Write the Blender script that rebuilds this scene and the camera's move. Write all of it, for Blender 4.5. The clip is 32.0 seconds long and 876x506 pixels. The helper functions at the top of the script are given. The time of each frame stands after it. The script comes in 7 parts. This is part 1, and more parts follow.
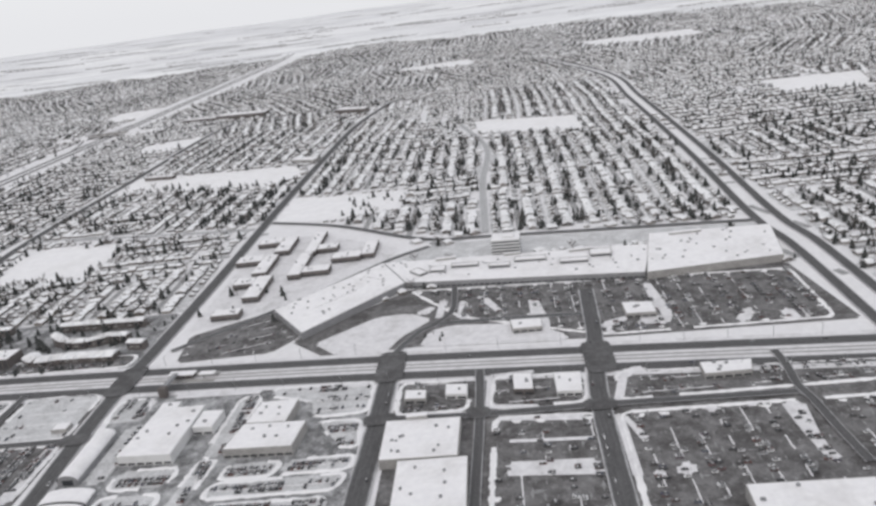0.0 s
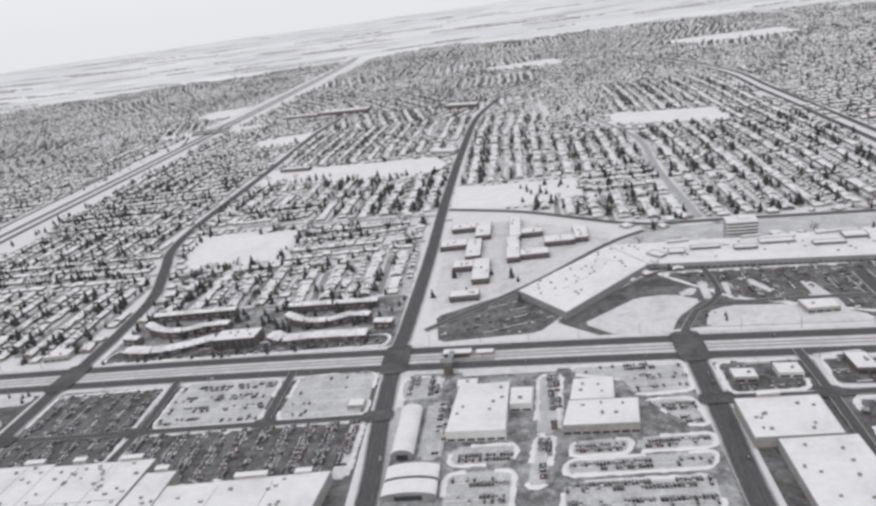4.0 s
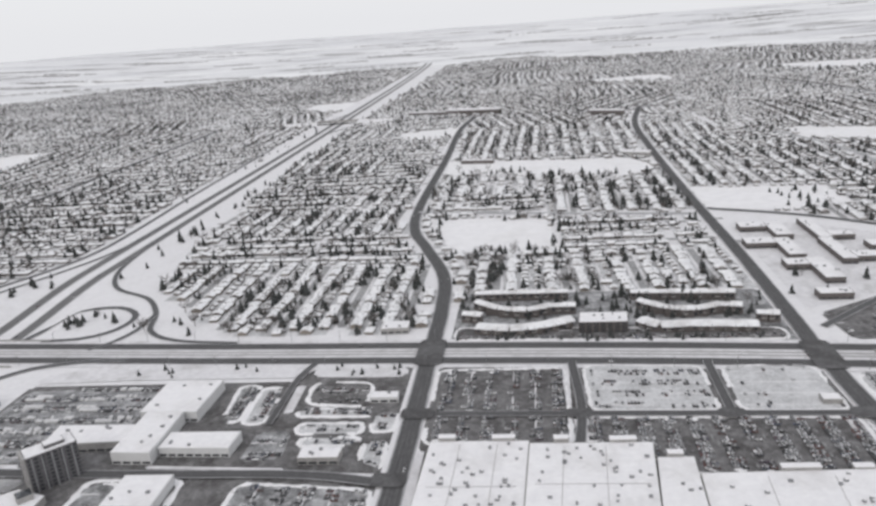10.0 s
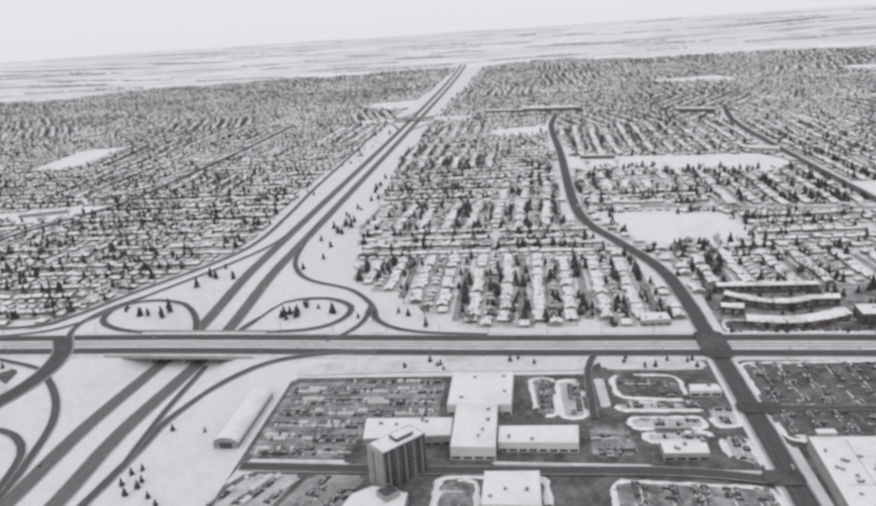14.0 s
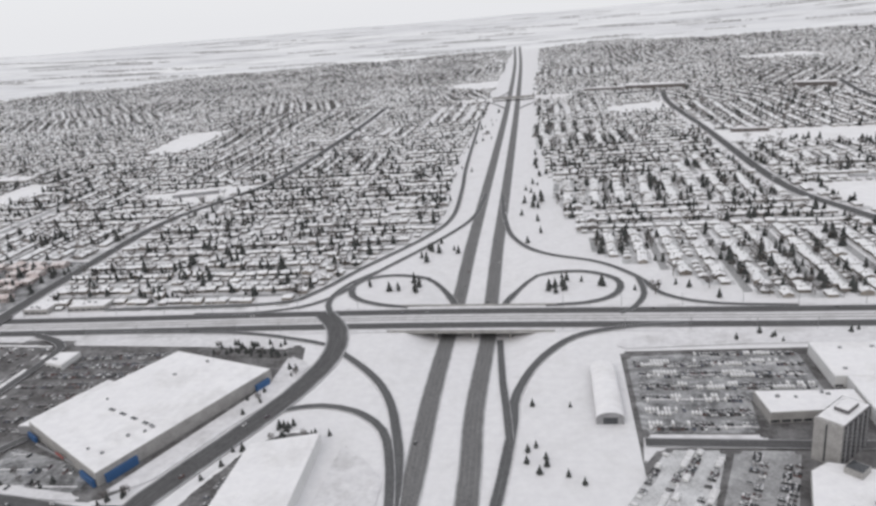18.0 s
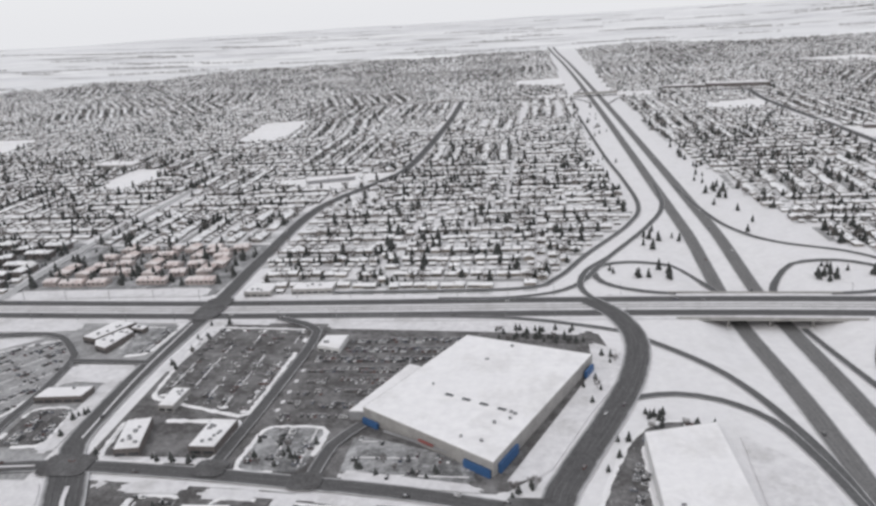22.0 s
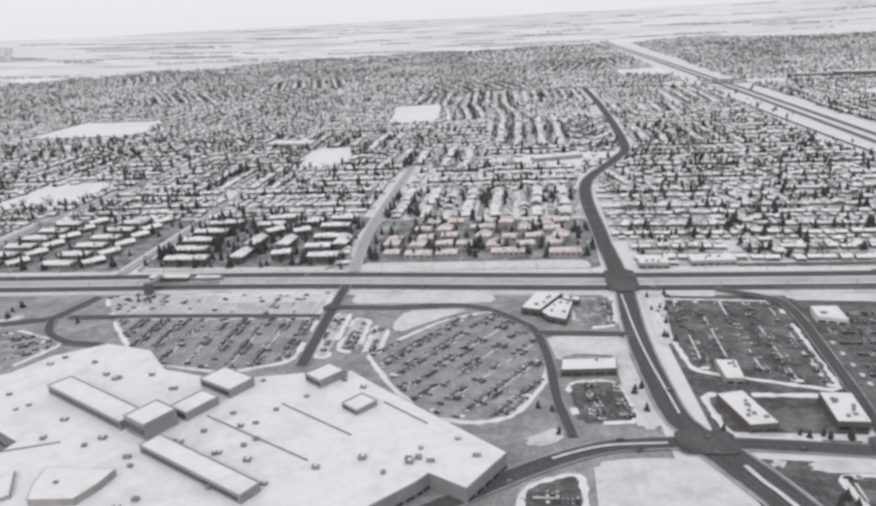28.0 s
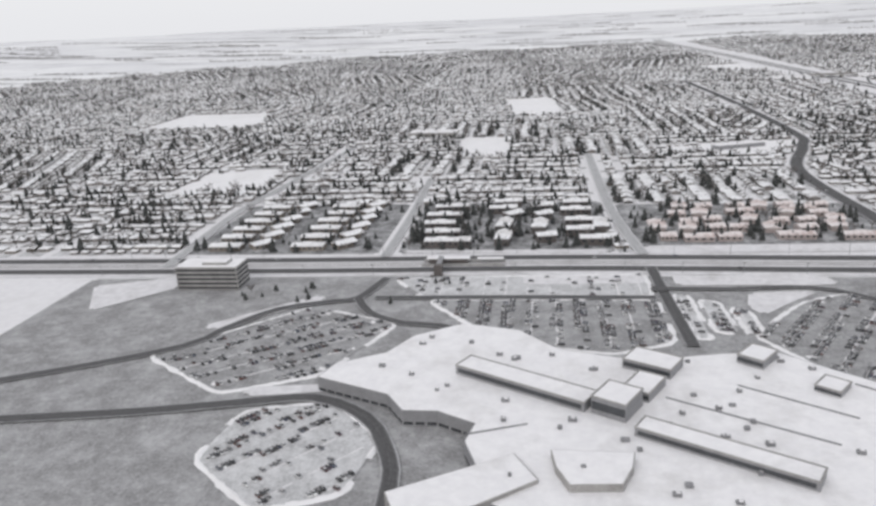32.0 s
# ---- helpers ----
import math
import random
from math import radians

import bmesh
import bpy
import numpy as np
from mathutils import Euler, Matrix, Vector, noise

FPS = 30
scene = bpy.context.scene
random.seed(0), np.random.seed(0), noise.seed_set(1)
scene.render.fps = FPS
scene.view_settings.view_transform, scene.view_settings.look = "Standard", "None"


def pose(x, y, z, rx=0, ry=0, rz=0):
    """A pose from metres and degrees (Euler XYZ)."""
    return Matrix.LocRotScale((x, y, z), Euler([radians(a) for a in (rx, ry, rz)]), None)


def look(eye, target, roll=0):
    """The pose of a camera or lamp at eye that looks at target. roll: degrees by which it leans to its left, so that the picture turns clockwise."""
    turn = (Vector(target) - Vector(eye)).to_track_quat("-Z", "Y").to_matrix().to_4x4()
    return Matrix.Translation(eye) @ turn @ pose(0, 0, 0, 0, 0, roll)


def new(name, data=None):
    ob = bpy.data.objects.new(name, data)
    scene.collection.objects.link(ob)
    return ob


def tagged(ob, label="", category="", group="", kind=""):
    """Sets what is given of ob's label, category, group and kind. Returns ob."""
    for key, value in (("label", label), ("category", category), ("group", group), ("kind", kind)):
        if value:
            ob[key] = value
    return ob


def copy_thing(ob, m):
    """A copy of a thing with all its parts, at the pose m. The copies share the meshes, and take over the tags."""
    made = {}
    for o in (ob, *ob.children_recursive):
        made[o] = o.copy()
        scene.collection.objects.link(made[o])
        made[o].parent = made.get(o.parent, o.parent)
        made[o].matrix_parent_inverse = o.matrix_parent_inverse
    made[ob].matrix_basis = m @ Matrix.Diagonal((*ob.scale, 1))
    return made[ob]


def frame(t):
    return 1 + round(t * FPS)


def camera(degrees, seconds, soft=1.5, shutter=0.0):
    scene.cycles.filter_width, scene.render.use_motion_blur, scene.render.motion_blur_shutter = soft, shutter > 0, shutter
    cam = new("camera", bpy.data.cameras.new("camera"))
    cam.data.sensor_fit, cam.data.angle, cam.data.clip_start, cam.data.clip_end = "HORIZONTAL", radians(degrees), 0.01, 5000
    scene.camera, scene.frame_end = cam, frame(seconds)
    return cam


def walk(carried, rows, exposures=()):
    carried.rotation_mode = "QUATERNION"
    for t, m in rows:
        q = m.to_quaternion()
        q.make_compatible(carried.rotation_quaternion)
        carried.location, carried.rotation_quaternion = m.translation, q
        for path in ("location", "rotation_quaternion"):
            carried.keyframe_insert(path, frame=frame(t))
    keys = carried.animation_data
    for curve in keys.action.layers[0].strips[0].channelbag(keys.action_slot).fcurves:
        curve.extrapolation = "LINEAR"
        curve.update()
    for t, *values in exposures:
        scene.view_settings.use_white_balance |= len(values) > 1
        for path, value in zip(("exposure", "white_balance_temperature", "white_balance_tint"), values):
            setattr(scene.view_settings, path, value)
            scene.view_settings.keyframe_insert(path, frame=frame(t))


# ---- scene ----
# A snowy prairie city seen from a landing aircraft, drawn at a little under half of true size:
# one unit of the plan stands for about two metres on the ground. x runs along the avenue, y away from it.
cam = camera(61.2, 32.0, soft=2.9)
PATH = [
    (0, pose(597.01, -252.27, 158.73, 70.189, 7.393, 2.968)),
    (0.5, pose(582.43, -252.20, 158.25, 69.854, 7.549, 2.731)),
    (1, pose(567.77, -252.12, 157.76, 70.924, 7.729, 3.912)),
    (1.5, pose(553.03, -252.04, 157.26, 71.569, 7.782, 4.262)),
    (2, pose(538.21, -251.96, 156.77, 71.714, 8.053, 3.986)),
    (2.5, pose(523.32, -251.88, 156.26, 71.818, 8.657, 5.021)),
    (4.5, pose(463.04, -251.56, 154.18, 70.923, 6.876, 5.088)),
    (5, pose(447.79, -251.47, 153.64, 72.317, 4.501, 4.593)),
    (5.5, pose(432.48, -251.39, 153.10, 72.962, 4.902, 6.477)),
    (6, pose(417.11, -251.31, 152.55, 71.904, 3.420, 5.238)),
    (6.5, pose(401.67, -251.23, 152.00, 73.100, 4.933, 6.957)),
    (7, pose(386.17, -251.15, 151.43, 72.958, 3.710, 5.594)),
    (7.5, pose(370.61, -251.08, 150.86, 72.470, 4.155, 5.672)),
    (8, pose(355.00, -251.00, 150.28, 71.935, 3.420, 5.795)),
    (8.5, pose(339.33, -250.92, 149.69, 73.203, 4.464, 6.732)),
    (9, pose(323.60, -250.85, 149.10, 73.187, 3.829, 6.630)),
    (9.5, pose(307.82, -250.78, 148.49, 73.333, 5.164, 7.984)),
    (10, pose(291.99, -250.71, 147.88, 72.445, 4.172, 6.929)),
    (10.5, pose(276.11, -250.64, 147.26, 72.710, 4.928, 8.214)),
    (11, pose(260.17, -250.58, 146.63, 72.021, 3.582, 6.765)),
    (11.5, pose(244.20, -250.51, 145.99, 73.400, 3.312, 6.967)),
    (12, pose(228.18, -250.45, 145.33, 73.659, 2.326, 6.298)),
    (12.5, pose(212.11, -250.40, 144.67, 73.173, 2.041, 5.552)),
    (13, pose(196.00, -250.34, 144.00, 73.805, 3.328, 6.747)),
    (13.5, pose(179.85, -250.29, 143.32, 72.574, 2.023, 5.076)),
    (14, pose(163.66, -250.24, 142.63, 72.807, 3.677, 6.734)),
    (14.5, pose(147.44, -250.20, 141.93, 73.420, 3.407, 7.270)),
    (16.5, pose(82.20, -250.06, 139.02, 73.987, 2.737, 8.683)),
    (17, pose(65.81, -250.04, 138.26, 73.473, 2.860, 8.007)),
    (17.5, pose(49.40, -250.02, 137.49, 72.607, 3.167, 7.791)),
    (18, pose(32.96, -250.01, 136.71, 72.006, 4.646, 7.820)),
    (18.5, pose(16.49, -250.00, 135.91, 71.988, 4.804, 8.179)),
    (19, pose(0.00, -250.00, 135.10, 74.105, 6.628, 10.285)),
    (19.5, pose(-16.51, -250.00, 134.28, 72.899, 6.316, 9.661)),
    (20, pose(-33.04, -250.01, 133.45, 72.169, 5.691, 9.134)),
    (20.5, pose(-49.59, -250.03, 132.60, 72.163, 5.701, 8.913)),
    (21, pose(-66.15, -250.05, 131.74, 72.453, 5.172, 8.405)),
    (21.5, pose(-82.73, -250.07, 130.87, 72.616, 5.152, 9.394)),
    (22, pose(-99.33, -250.11, 129.98, 72.198, 3.515, 7.411)),
    (22.5, pose(-115.93, -250.14, 129.08, 71.897, 3.978, 7.522)),
    (23, pose(-132.55, -250.19, 128.17, 72.115, 4.196, 7.864)),
    (23.5, pose(-149.17, -250.24, 127.24, 72.835, 4.510, 9.125)),
    (24, pose(-165.81, -250.30, 126.29, 73.220, 4.725, 8.747)),
    (24.5, pose(-182.44, -250.37, 125.33, 73.184, 4.788, 8.376)),
    (25, pose(-199.08, -250.45, 124.36, 71.935, 3.869, 7.198)),
    (25.5, pose(-215.73, -250.53, 123.36, 72.861, 5.328, 8.163)),
    (27.5, pose(-282.29, -250.94, 119.24, 73.432, 2.846, 7.652)),
    (28, pose(-298.92, -251.07, 118.17, 72.085, 2.876, 6.774)),
    (28.5, pose(-315.55, -251.20, 117.08, 71.859, 3.358, 7.569)),
    (29, pose(-332.16, -251.34, 115.98, 71.840, 3.473, 7.482)),
    (29.5, pose(-348.77, -251.49, 114.85, 72.824, 3.497, 8.817)),
    (30, pose(-365.36, -251.65, 113.72, 73.322, 2.896, 7.979)),
    (30.5, pose(-381.94, -251.82, 112.56, 73.109, 3.636, 7.715)),
    (31, pose(-398.50, -252.00, 111.38, 72.585, 3.689, 7.949)),
    (31.5, pose(-415.05, -252.19, 110.19, 71.873, 3.323, 7.628)),
    (32, pose(-431.58, -252.39, 108.98, 72.359, 2.780, 7.607)),
]
walk(cam, PATH, exposures=[(0.0, -0.1), (2.5, -0.08), (6.0, -0.12), (11.0, -0.1), (12.0, -0.17), (13.0, -0.2), (14.5, -0.13), (17.0, -0.13), (19.0, -0.06), (21.0, -0.1), (25.0, -0.05), (28.0, -0.08), (32.0, -0.08)])

# ---- light: an overcast winter sky and a weak, very wide sun ----
world = bpy.data.worlds.new("overcast_sky")
scene.world = world
world.use_nodes = True
wn, wl = world.node_tree.nodes, world.node_tree.links
sky = wn.new("ShaderNodeTexSky")
sky.sky_type, sky.sun_disc = "NISHITA", False
sky.sun_elevation, sky.sun_rotation = radians(32), radians(200)
sky.air_density, sky.dust_density = 1.0, 3.0
veil = wn.new("ShaderNodeMix")
veil.data_type = "RGBA"
veil.inputs[0].default_value = 0.88
veil.inputs[7].default_value = (7.95, 8.0, 8.28, 1)
wl.new(sky.outputs[0], veil.inputs[6])
wl.new(veil.outputs[2], wn["Background"].inputs[0])
wn["Background"].inputs[1].default_value = 0.12
sun_data = bpy.data.lights.new("sun", "SUN")
sun_data.energy, sun_data.angle, sun_data.color = 0.5, radians(25), (1.0, 0.97, 0.93)
sun = new("sun", sun_data)
sun.matrix_world = look((0, 0, 900), (500, 1100, 0))


# ---- materials ----
def nodes_of(name, rough=0.8, metal=0.0, spec=0.3):
    m = bpy.data.materials.new(name)
    m.use_nodes = True
    b = m.node_tree.nodes["Principled BSDF"]
    b.inputs["Roughness"].default_value = rough
    b.inputs["Metallic"].default_value = metal
    b.inputs["Specular IOR Level"].default_value = spec
    return m, m.node_tree.nodes, m.node_tree.links, b


def noise_node(n, l, scale, detail=4, rough=0.6, stretch=None, coord="Object"):
    tc = n.new("ShaderNodeTexCoord")
    t = n.new("ShaderNodeTexNoise")
    t.inputs["Scale"].default_value = scale
    t.inputs["Detail"].default_value = detail
    t.inputs["Roughness"].default_value = rough
    src = tc.outputs[coord]
    if stretch:
        mp = n.new("ShaderNodeMapping")
        mp.inputs["Scale"].default_value = stretch
        l.new(src, mp.inputs["Vector"])
        src = mp.outputs[0]
    l.new(src, t.inputs["Vector"])
    return t.outputs["Fac"]


def ramp(n, l, fac, stops):
    r = n.new("ShaderNodeValToRGB")
    e = r.color_ramp.elements
    while len(e) < len(stops):
        e.new(0.5)
    for el, (p, col) in zip(e, stops):
        el.position, el.color = p, (*col, 1)
    l.new(fac, r.inputs[0])
    return r.outputs[0]


def mixed(n, l, fac, a, b, mode="MIX"):
    m = n.new("ShaderNodeMix")
    m.data_type, m.blend_type = "RGBA", mode
    for sock, v in ((0, fac), (6, a), (7, b)):
        if isinstance(v, (int, float)):
            m.inputs[sock].default_value = v
        elif isinstance(v, tuple):
            m.inputs[sock].default_value = (*v, 1)
        else:
            l.new(v, m.inputs[sock])
    return m.outputs[2]


def bumped(n, l, b, fac, strength, dist=0.1):
    k = n.new("ShaderNodeBump")
    k.inputs["Strength"].default_value, k.inputs["Distance"].default_value = strength, dist
    l.new(fac, k.inputs["Height"])
    l.new(k.outputs[0], b.inputs["Normal"])


def plain(name, col, rough=0.7, metal=0.0, vary=0.25, scale=0.6, spec=0.3, island=0.0, pick=0.0):
    """Two scales of grain on one base colour; island or pick vary whole pieces."""
    m, n, l, b = nodes_of(name, rough, metal, spec)
    lo, hi = tuple(c * (1 - vary) for c in col), tuple(min(1, c * (1 + vary)) for c in col)
    fine = ramp(n, l, noise_node(n, l, scale * 5), [(0.3, lo), (0.7, hi)])
    big = ramp(n, l, noise_node(n, l, scale * 0.4, 2), [(0.3, (1 - vary,) * 3), (0.7, (1, 1, 1))])
    c = mixed(n, l, 1.0, fine, big, "MULTIPLY")
    if island or pick:
        g = n.new("ShaderNodeNewGeometry") if island else n.new("ShaderNodeObjectInfo")
        out = g.outputs["Random Per Island"] if island else g.outputs["Random"]
        a = island or pick
        c = mixed(n, l, 1.0, c, ramp(n, l, out, [(0.0, (1 - a, 1 - a, 1 - a)), (0.5, (1 - a / 2.3, 1 - a / 2.1, 1 - a / 2)), (1.0, (1, 1, 1))]), "MULTIPLY")
    l.new(c, b.inputs["Base Color"])
    bumped(n, l, b, noise_node(n, l, scale * 8), 0.25)
    return m


def snow_material(name, lo, hi, dirt, amount, scale):
    m, n, l, b = nodes_of(name, 0.75, 0.0, 0.25)
    c = ramp(n, l, noise_node(n, l, scale, 6, 0.65), [(0.3, lo), (0.65, hi)])
    patches = ramp(n, l, noise_node(n, l, scale * 0.22, 5, 0.7), [(0.5, (0, 0, 0)), (0.72, (amount,) * 3)])
    c = mixed(n, l, patches, c, dirt)
    l.new(c, b.inputs["Base Color"])
    bumped(n, l, b, noise_node(n, l, scale * 2.5, 5), 0.35, 0.3)
    return m


SNOW = snow_material("ground_snow", (0.68, 0.67, 0.685), (0.755, 0.747, 0.757), (0.52, 0.51, 0.5), 0.3, 0.3)
VERGE = snow_material("verge_snow", (0.58, 0.57, 0.585), (0.735, 0.726, 0.738), (0.38, 0.37, 0.365), 0.65, 0.3)
YARD = snow_material("yard_snow", (0.4, 0.4, 0.405), (0.66, 0.66, 0.67), (0.2, 0.195, 0.19), 0.8, 0.4)
FIELD = snow_material("playing_field_snow", (0.74, 0.732, 0.742), (0.825, 0.817, 0.825), (0.6, 0.59, 0.57), 0.35, 0.12)
PINK_SNOW = snow_material("condo_roof_snow", (0.62, 0.55, 0.535), (0.8, 0.77, 0.765), (0.42, 0.31, 0.285), 0.9, 0.5)
ROOF_SNOW = snow_material("roof_snow", (0.74, 0.73, 0.745), (0.835, 0.826, 0.834), (0.475, 0.46, 0.45), 0.42, 0.3)
HOUSE_SNOW = snow_material("house_roof_snow", (0.72, 0.72, 0.735), (0.87, 0.87, 0.876), (0.38, 0.36, 0.35), 0.6, 0.35)


def farmland():
    """Open prairie under snow: broad pale fields, long dark stubble and scrub in thin streaks."""
    m, n, l, b = nodes_of("farmland_snow", 0.8)
    tc = n.new("ShaderNodeTexCoord")
    mp = n.new("ShaderNodeMapping")
    mp.inputs["Scale"].default_value = (0.0018, 0.0075, 1)
    v = n.new("ShaderNodeTexVoronoi")
    v.inputs["Scale"].default_value = 1.0
    l.new(tc.outputs["Object"], mp.inputs["Vector"])
    l.new(mp.outputs[0], v.inputs["Vector"])
    fields = ramp(n, l, v.outputs["Color"], [(0.1, (0.5, 0.5, 0.515)), (0.35, (0.68, 0.68, 0.69)), (0.7, (0.84, 0.84, 0.845))])
    broad = ramp(n, l, noise_node(n, l, 0.0028, 5, 0.6, (0.5, 1.5, 1)), [(0.38, (0.62, 0.62, 0.64)), (0.6, (0.84, 0.84, 0.845))])
    c = mixed(n, l, 0.5, fields, broad)
    scrub = ramp(n, l, noise_node(n, l, 0.012, 8, 0.62, (0.2, 1.3, 1)), [(0.56, (0, 0, 0)), (0.63, (0.75, 0.75, 0.75))])
    l.new(mixed(n, l, scrub, c, (0.2, 0.195, 0.19)), b.inputs["Base Color"])
    return m


FARM = farmland()


def asphalt(name, dark, snow, cover, along):
    """Wet asphalt with slush: swept down the wheel tracks, lying at the edges (along), or in blown patches."""
    m, n, l, b = nodes_of(name, 0.85, 0.0, 0.15)
    base = ramp(n, l, noise_node(n, l, 1.2, 5), [(0.3, tuple(c * 0.7 for c in dark)), (0.7, tuple(c * 1.35 for c in dark))])
    if along:
        uv = n.new("ShaderNodeUVMap")
        sep = n.new("ShaderNodeSeparateXYZ")
        l.new(uv.outputs[0], sep.inputs[0])
        edge = n.new("ShaderNodeMath")
        edge.operation = "PINGPONG"
        edge.inputs[1].default_value = 0.5
        l.new(sep.outputs[0], edge.inputs[0])
        # the slushy margin wanders in and out
        wander = n.new("ShaderNodeMath")
        wander.operation = "MULTIPLY_ADD"
        wander.inputs[1].default_value = 0.16
        l.new(noise_node(n, l, 0.11, 5, 0.7), wander.inputs[0])
        l.new(edge.outputs[0], wander.inputs[2])
        e = ramp(n, l, wander.outputs[0], [(0.07, (1, 1, 1)), (0.19, (0, 0, 0))])
        # ridges between the wheel tracks of each lane
        across = n.new("ShaderNodeUVMap")
        across.uv_map = "across"
        sep2 = n.new("ShaderNodeSeparateXYZ")
        l.new(across.outputs[0], sep2.inputs[0])
        lane = n.new("ShaderNodeMath")
        lane.operation = "PINGPONG"
        lane.inputs[1].default_value = 0.9
        l.new(sep2.outputs[0], lane.inputs[0])
        ridge = ramp(n, l, lane.outputs[0], [(0.0, (1, 1, 1)), (0.28, (0, 0, 0)), (0.75, (0, 0, 0)), (0.9, (0.45, 0.45, 0.45))])
        worn = ramp(n, l, noise_node(n, l, 0.07, 5, 0.7), [(0.36, (0, 0, 0)), (0.7, (min(1.0, cover * 1.0),) * 3)])
        e = mixed(n, l, 1.0, e, mixed(n, l, 1.0, ridge, worn, "MULTIPLY"), "ADD")
        grit = noise_node(n, l, 1.0, 6, 0.7, (14, 0.06, 1), "UV")
        e = mixed(n, l, 1.0, e, ramp(n, l, grit, [(0.35, (0, 0, 0)), (0.75, (cover * 0.8,) * 3)]), "ADD")
    else:
        patch = noise_node(n, l, 0.09, 7, 0.72)
        rut = noise_node(n, l, 0.35, 6, 0.75)
        e = mixed(n, l, 1.0, ramp(n, l, patch, [(0.42, (0, 0, 0)), (0.7, (cover,) * 3)]), ramp(n, l, rut, [(0.5, (0, 0, 0)), (0.8, (cover,) * 3)]), "ADD")
    l.new(mixed(n, l, e, base, snow), b.inputs["Base Color"])
    bumped(n, l, b, noise_node(n, l, 4), 0.2)
    return m


ROAD = asphalt("avenue_asphalt", (0.077, 0.0755, 0.077), (0.5, 0.5, 0.51), 0.15, True)
HIGHWAY = asphalt("highway_asphalt", (0.13, 0.128, 0.128), (0.5, 0.5, 0.51), 0.22, True)
RAMP = asphalt("ramp_asphalt", (0.085, 0.085, 0.087), (0.55, 0.55, 0.56), 0.16, True)
SIDE = asphalt("side_street_slush", (0.33, 0.33, 0.335), (0.66, 0.66, 0.67), 0.6, True)
LOT_DARK = asphalt("parking_asphalt_wet", (0.085, 0.081, 0.081), (0.5, 0.495, 0.5), 0.36, False)
LOT_WHITE = asphalt("parking_packed_snow", (0.44, 0.44, 0.445), (0.7, 0.7, 0.71), 0.8, False)
LOT_GREY = asphalt("parking_asphalt_frosted", (0.245, 0.243, 0.245), (0.6, 0.6, 0.61), 0.52, False)
LOT_SNOWY = asphalt("parking_asphalt_snowy", (0.13, 0.13, 0.132), (0.58, 0.58, 0.59), 0.8, False)
JUNCTION = asphalt("junction_asphalt", (0.082, 0.08, 0.081), (0.42, 0.42, 0.43), 0.2, False)
WALLS = plain("house_siding", (0.42, 0.4, 0.39), 0.8, island=0.65, vary=0.2)
WALL_ONE = plain("house_siding_painted", (0.32, 0.29, 0.26), 0.8, pick=0.65, vary=0.2)
PINK = plain("peach_stucco", (0.43, 0.375, 0.36), 0.85, vary=0.15)
CONC = plain("precast_concrete", (0.38, 0.37, 0.36), 0.85)
# concrete with the shade under the bridge deck put into its colour
SHADED_CONC = plain("shaded_concrete", (0.16, 0.155, 0.15), 0.9)
GREYWALL = plain("grey_metal_cladding", (0.3, 0.3, 0.31), 0.6, vary=0.2)
DARKWALL = plain("dark_brick", (0.15, 0.135, 0.13), 0.85)
WHITEWALL = plain("white_cladding", (0.66, 0.66, 0.66), 0.6, vary=0.1)
BLUE = plain("blue_cladding", (0.045, 0.115, 0.26), 0.5, vary=0.15)
RED = plain("red_sign_panel", (0.3, 0.09, 0.08), 0.5, vary=0.15)
GLASS = plain("dark_glazing", (0.06, 0.064, 0.07), 0.15, vary=0.3, spec=0.6)
METAL = plain("galvanised_steel", (0.34, 0.34, 0.35), 0.45, 0.6)
UNIT = plain("roof_unit_steel", (0.28, 0.28, 0.29), 0.6, vary=0.3)
BARK = plain("bark", (0.09, 0.07, 0.055), 0.95)
NEEDLE = plain("spruce_needles", (0.082, 0.087, 0.085), 0.95, island=0.4, scale=2)
TWIG = plain("bare_twigs", (0.25, 0.235, 0.23), 0.95, island=0.4, scale=2)
RAILS = plain("snowy_ballast_and_rail", (0.36, 0.352, 0.35), 0.9)


def car_paint(name, island):
    """Mostly dark cars, some silver, a few white."""
    m, n, l, b = nodes_of(name, 0.4, 0.0, 0.4)
    g = n.new("ShaderNodeNewGeometry") if island else n.new("ShaderNodeObjectInfo")
    c = ramp(n, l, g.outputs["Random Per Island"] if island else g.outputs["Random"], [(0.0, (0.025, 0.025, 0.03)), (0.3, (0.06, 0.056, 0.056)), (0.42, (0.15, 0.06, 0.05)), (0.5, (0.05, 0.065, 0.11)), (0.6, (0.3, 0.3, 0.31)), (0.8, (0.7, 0.7, 0.71)), (1.0, (0.85, 0.85, 0.85))])
    dirt = ramp(n, l, noise_node(n, l, 1.5), [(0.3, (0.75, 0.75, 0.75)), (0.7, (1, 1, 1))])
    l.new(mixed(n, l, 1.0, c, dirt, "MULTIPLY"), b.inputs["Base Color"])
    return m


CAR_PAINT, CAR_ONE = car_paint("car_paint", True), car_paint("car_paint_single", False)


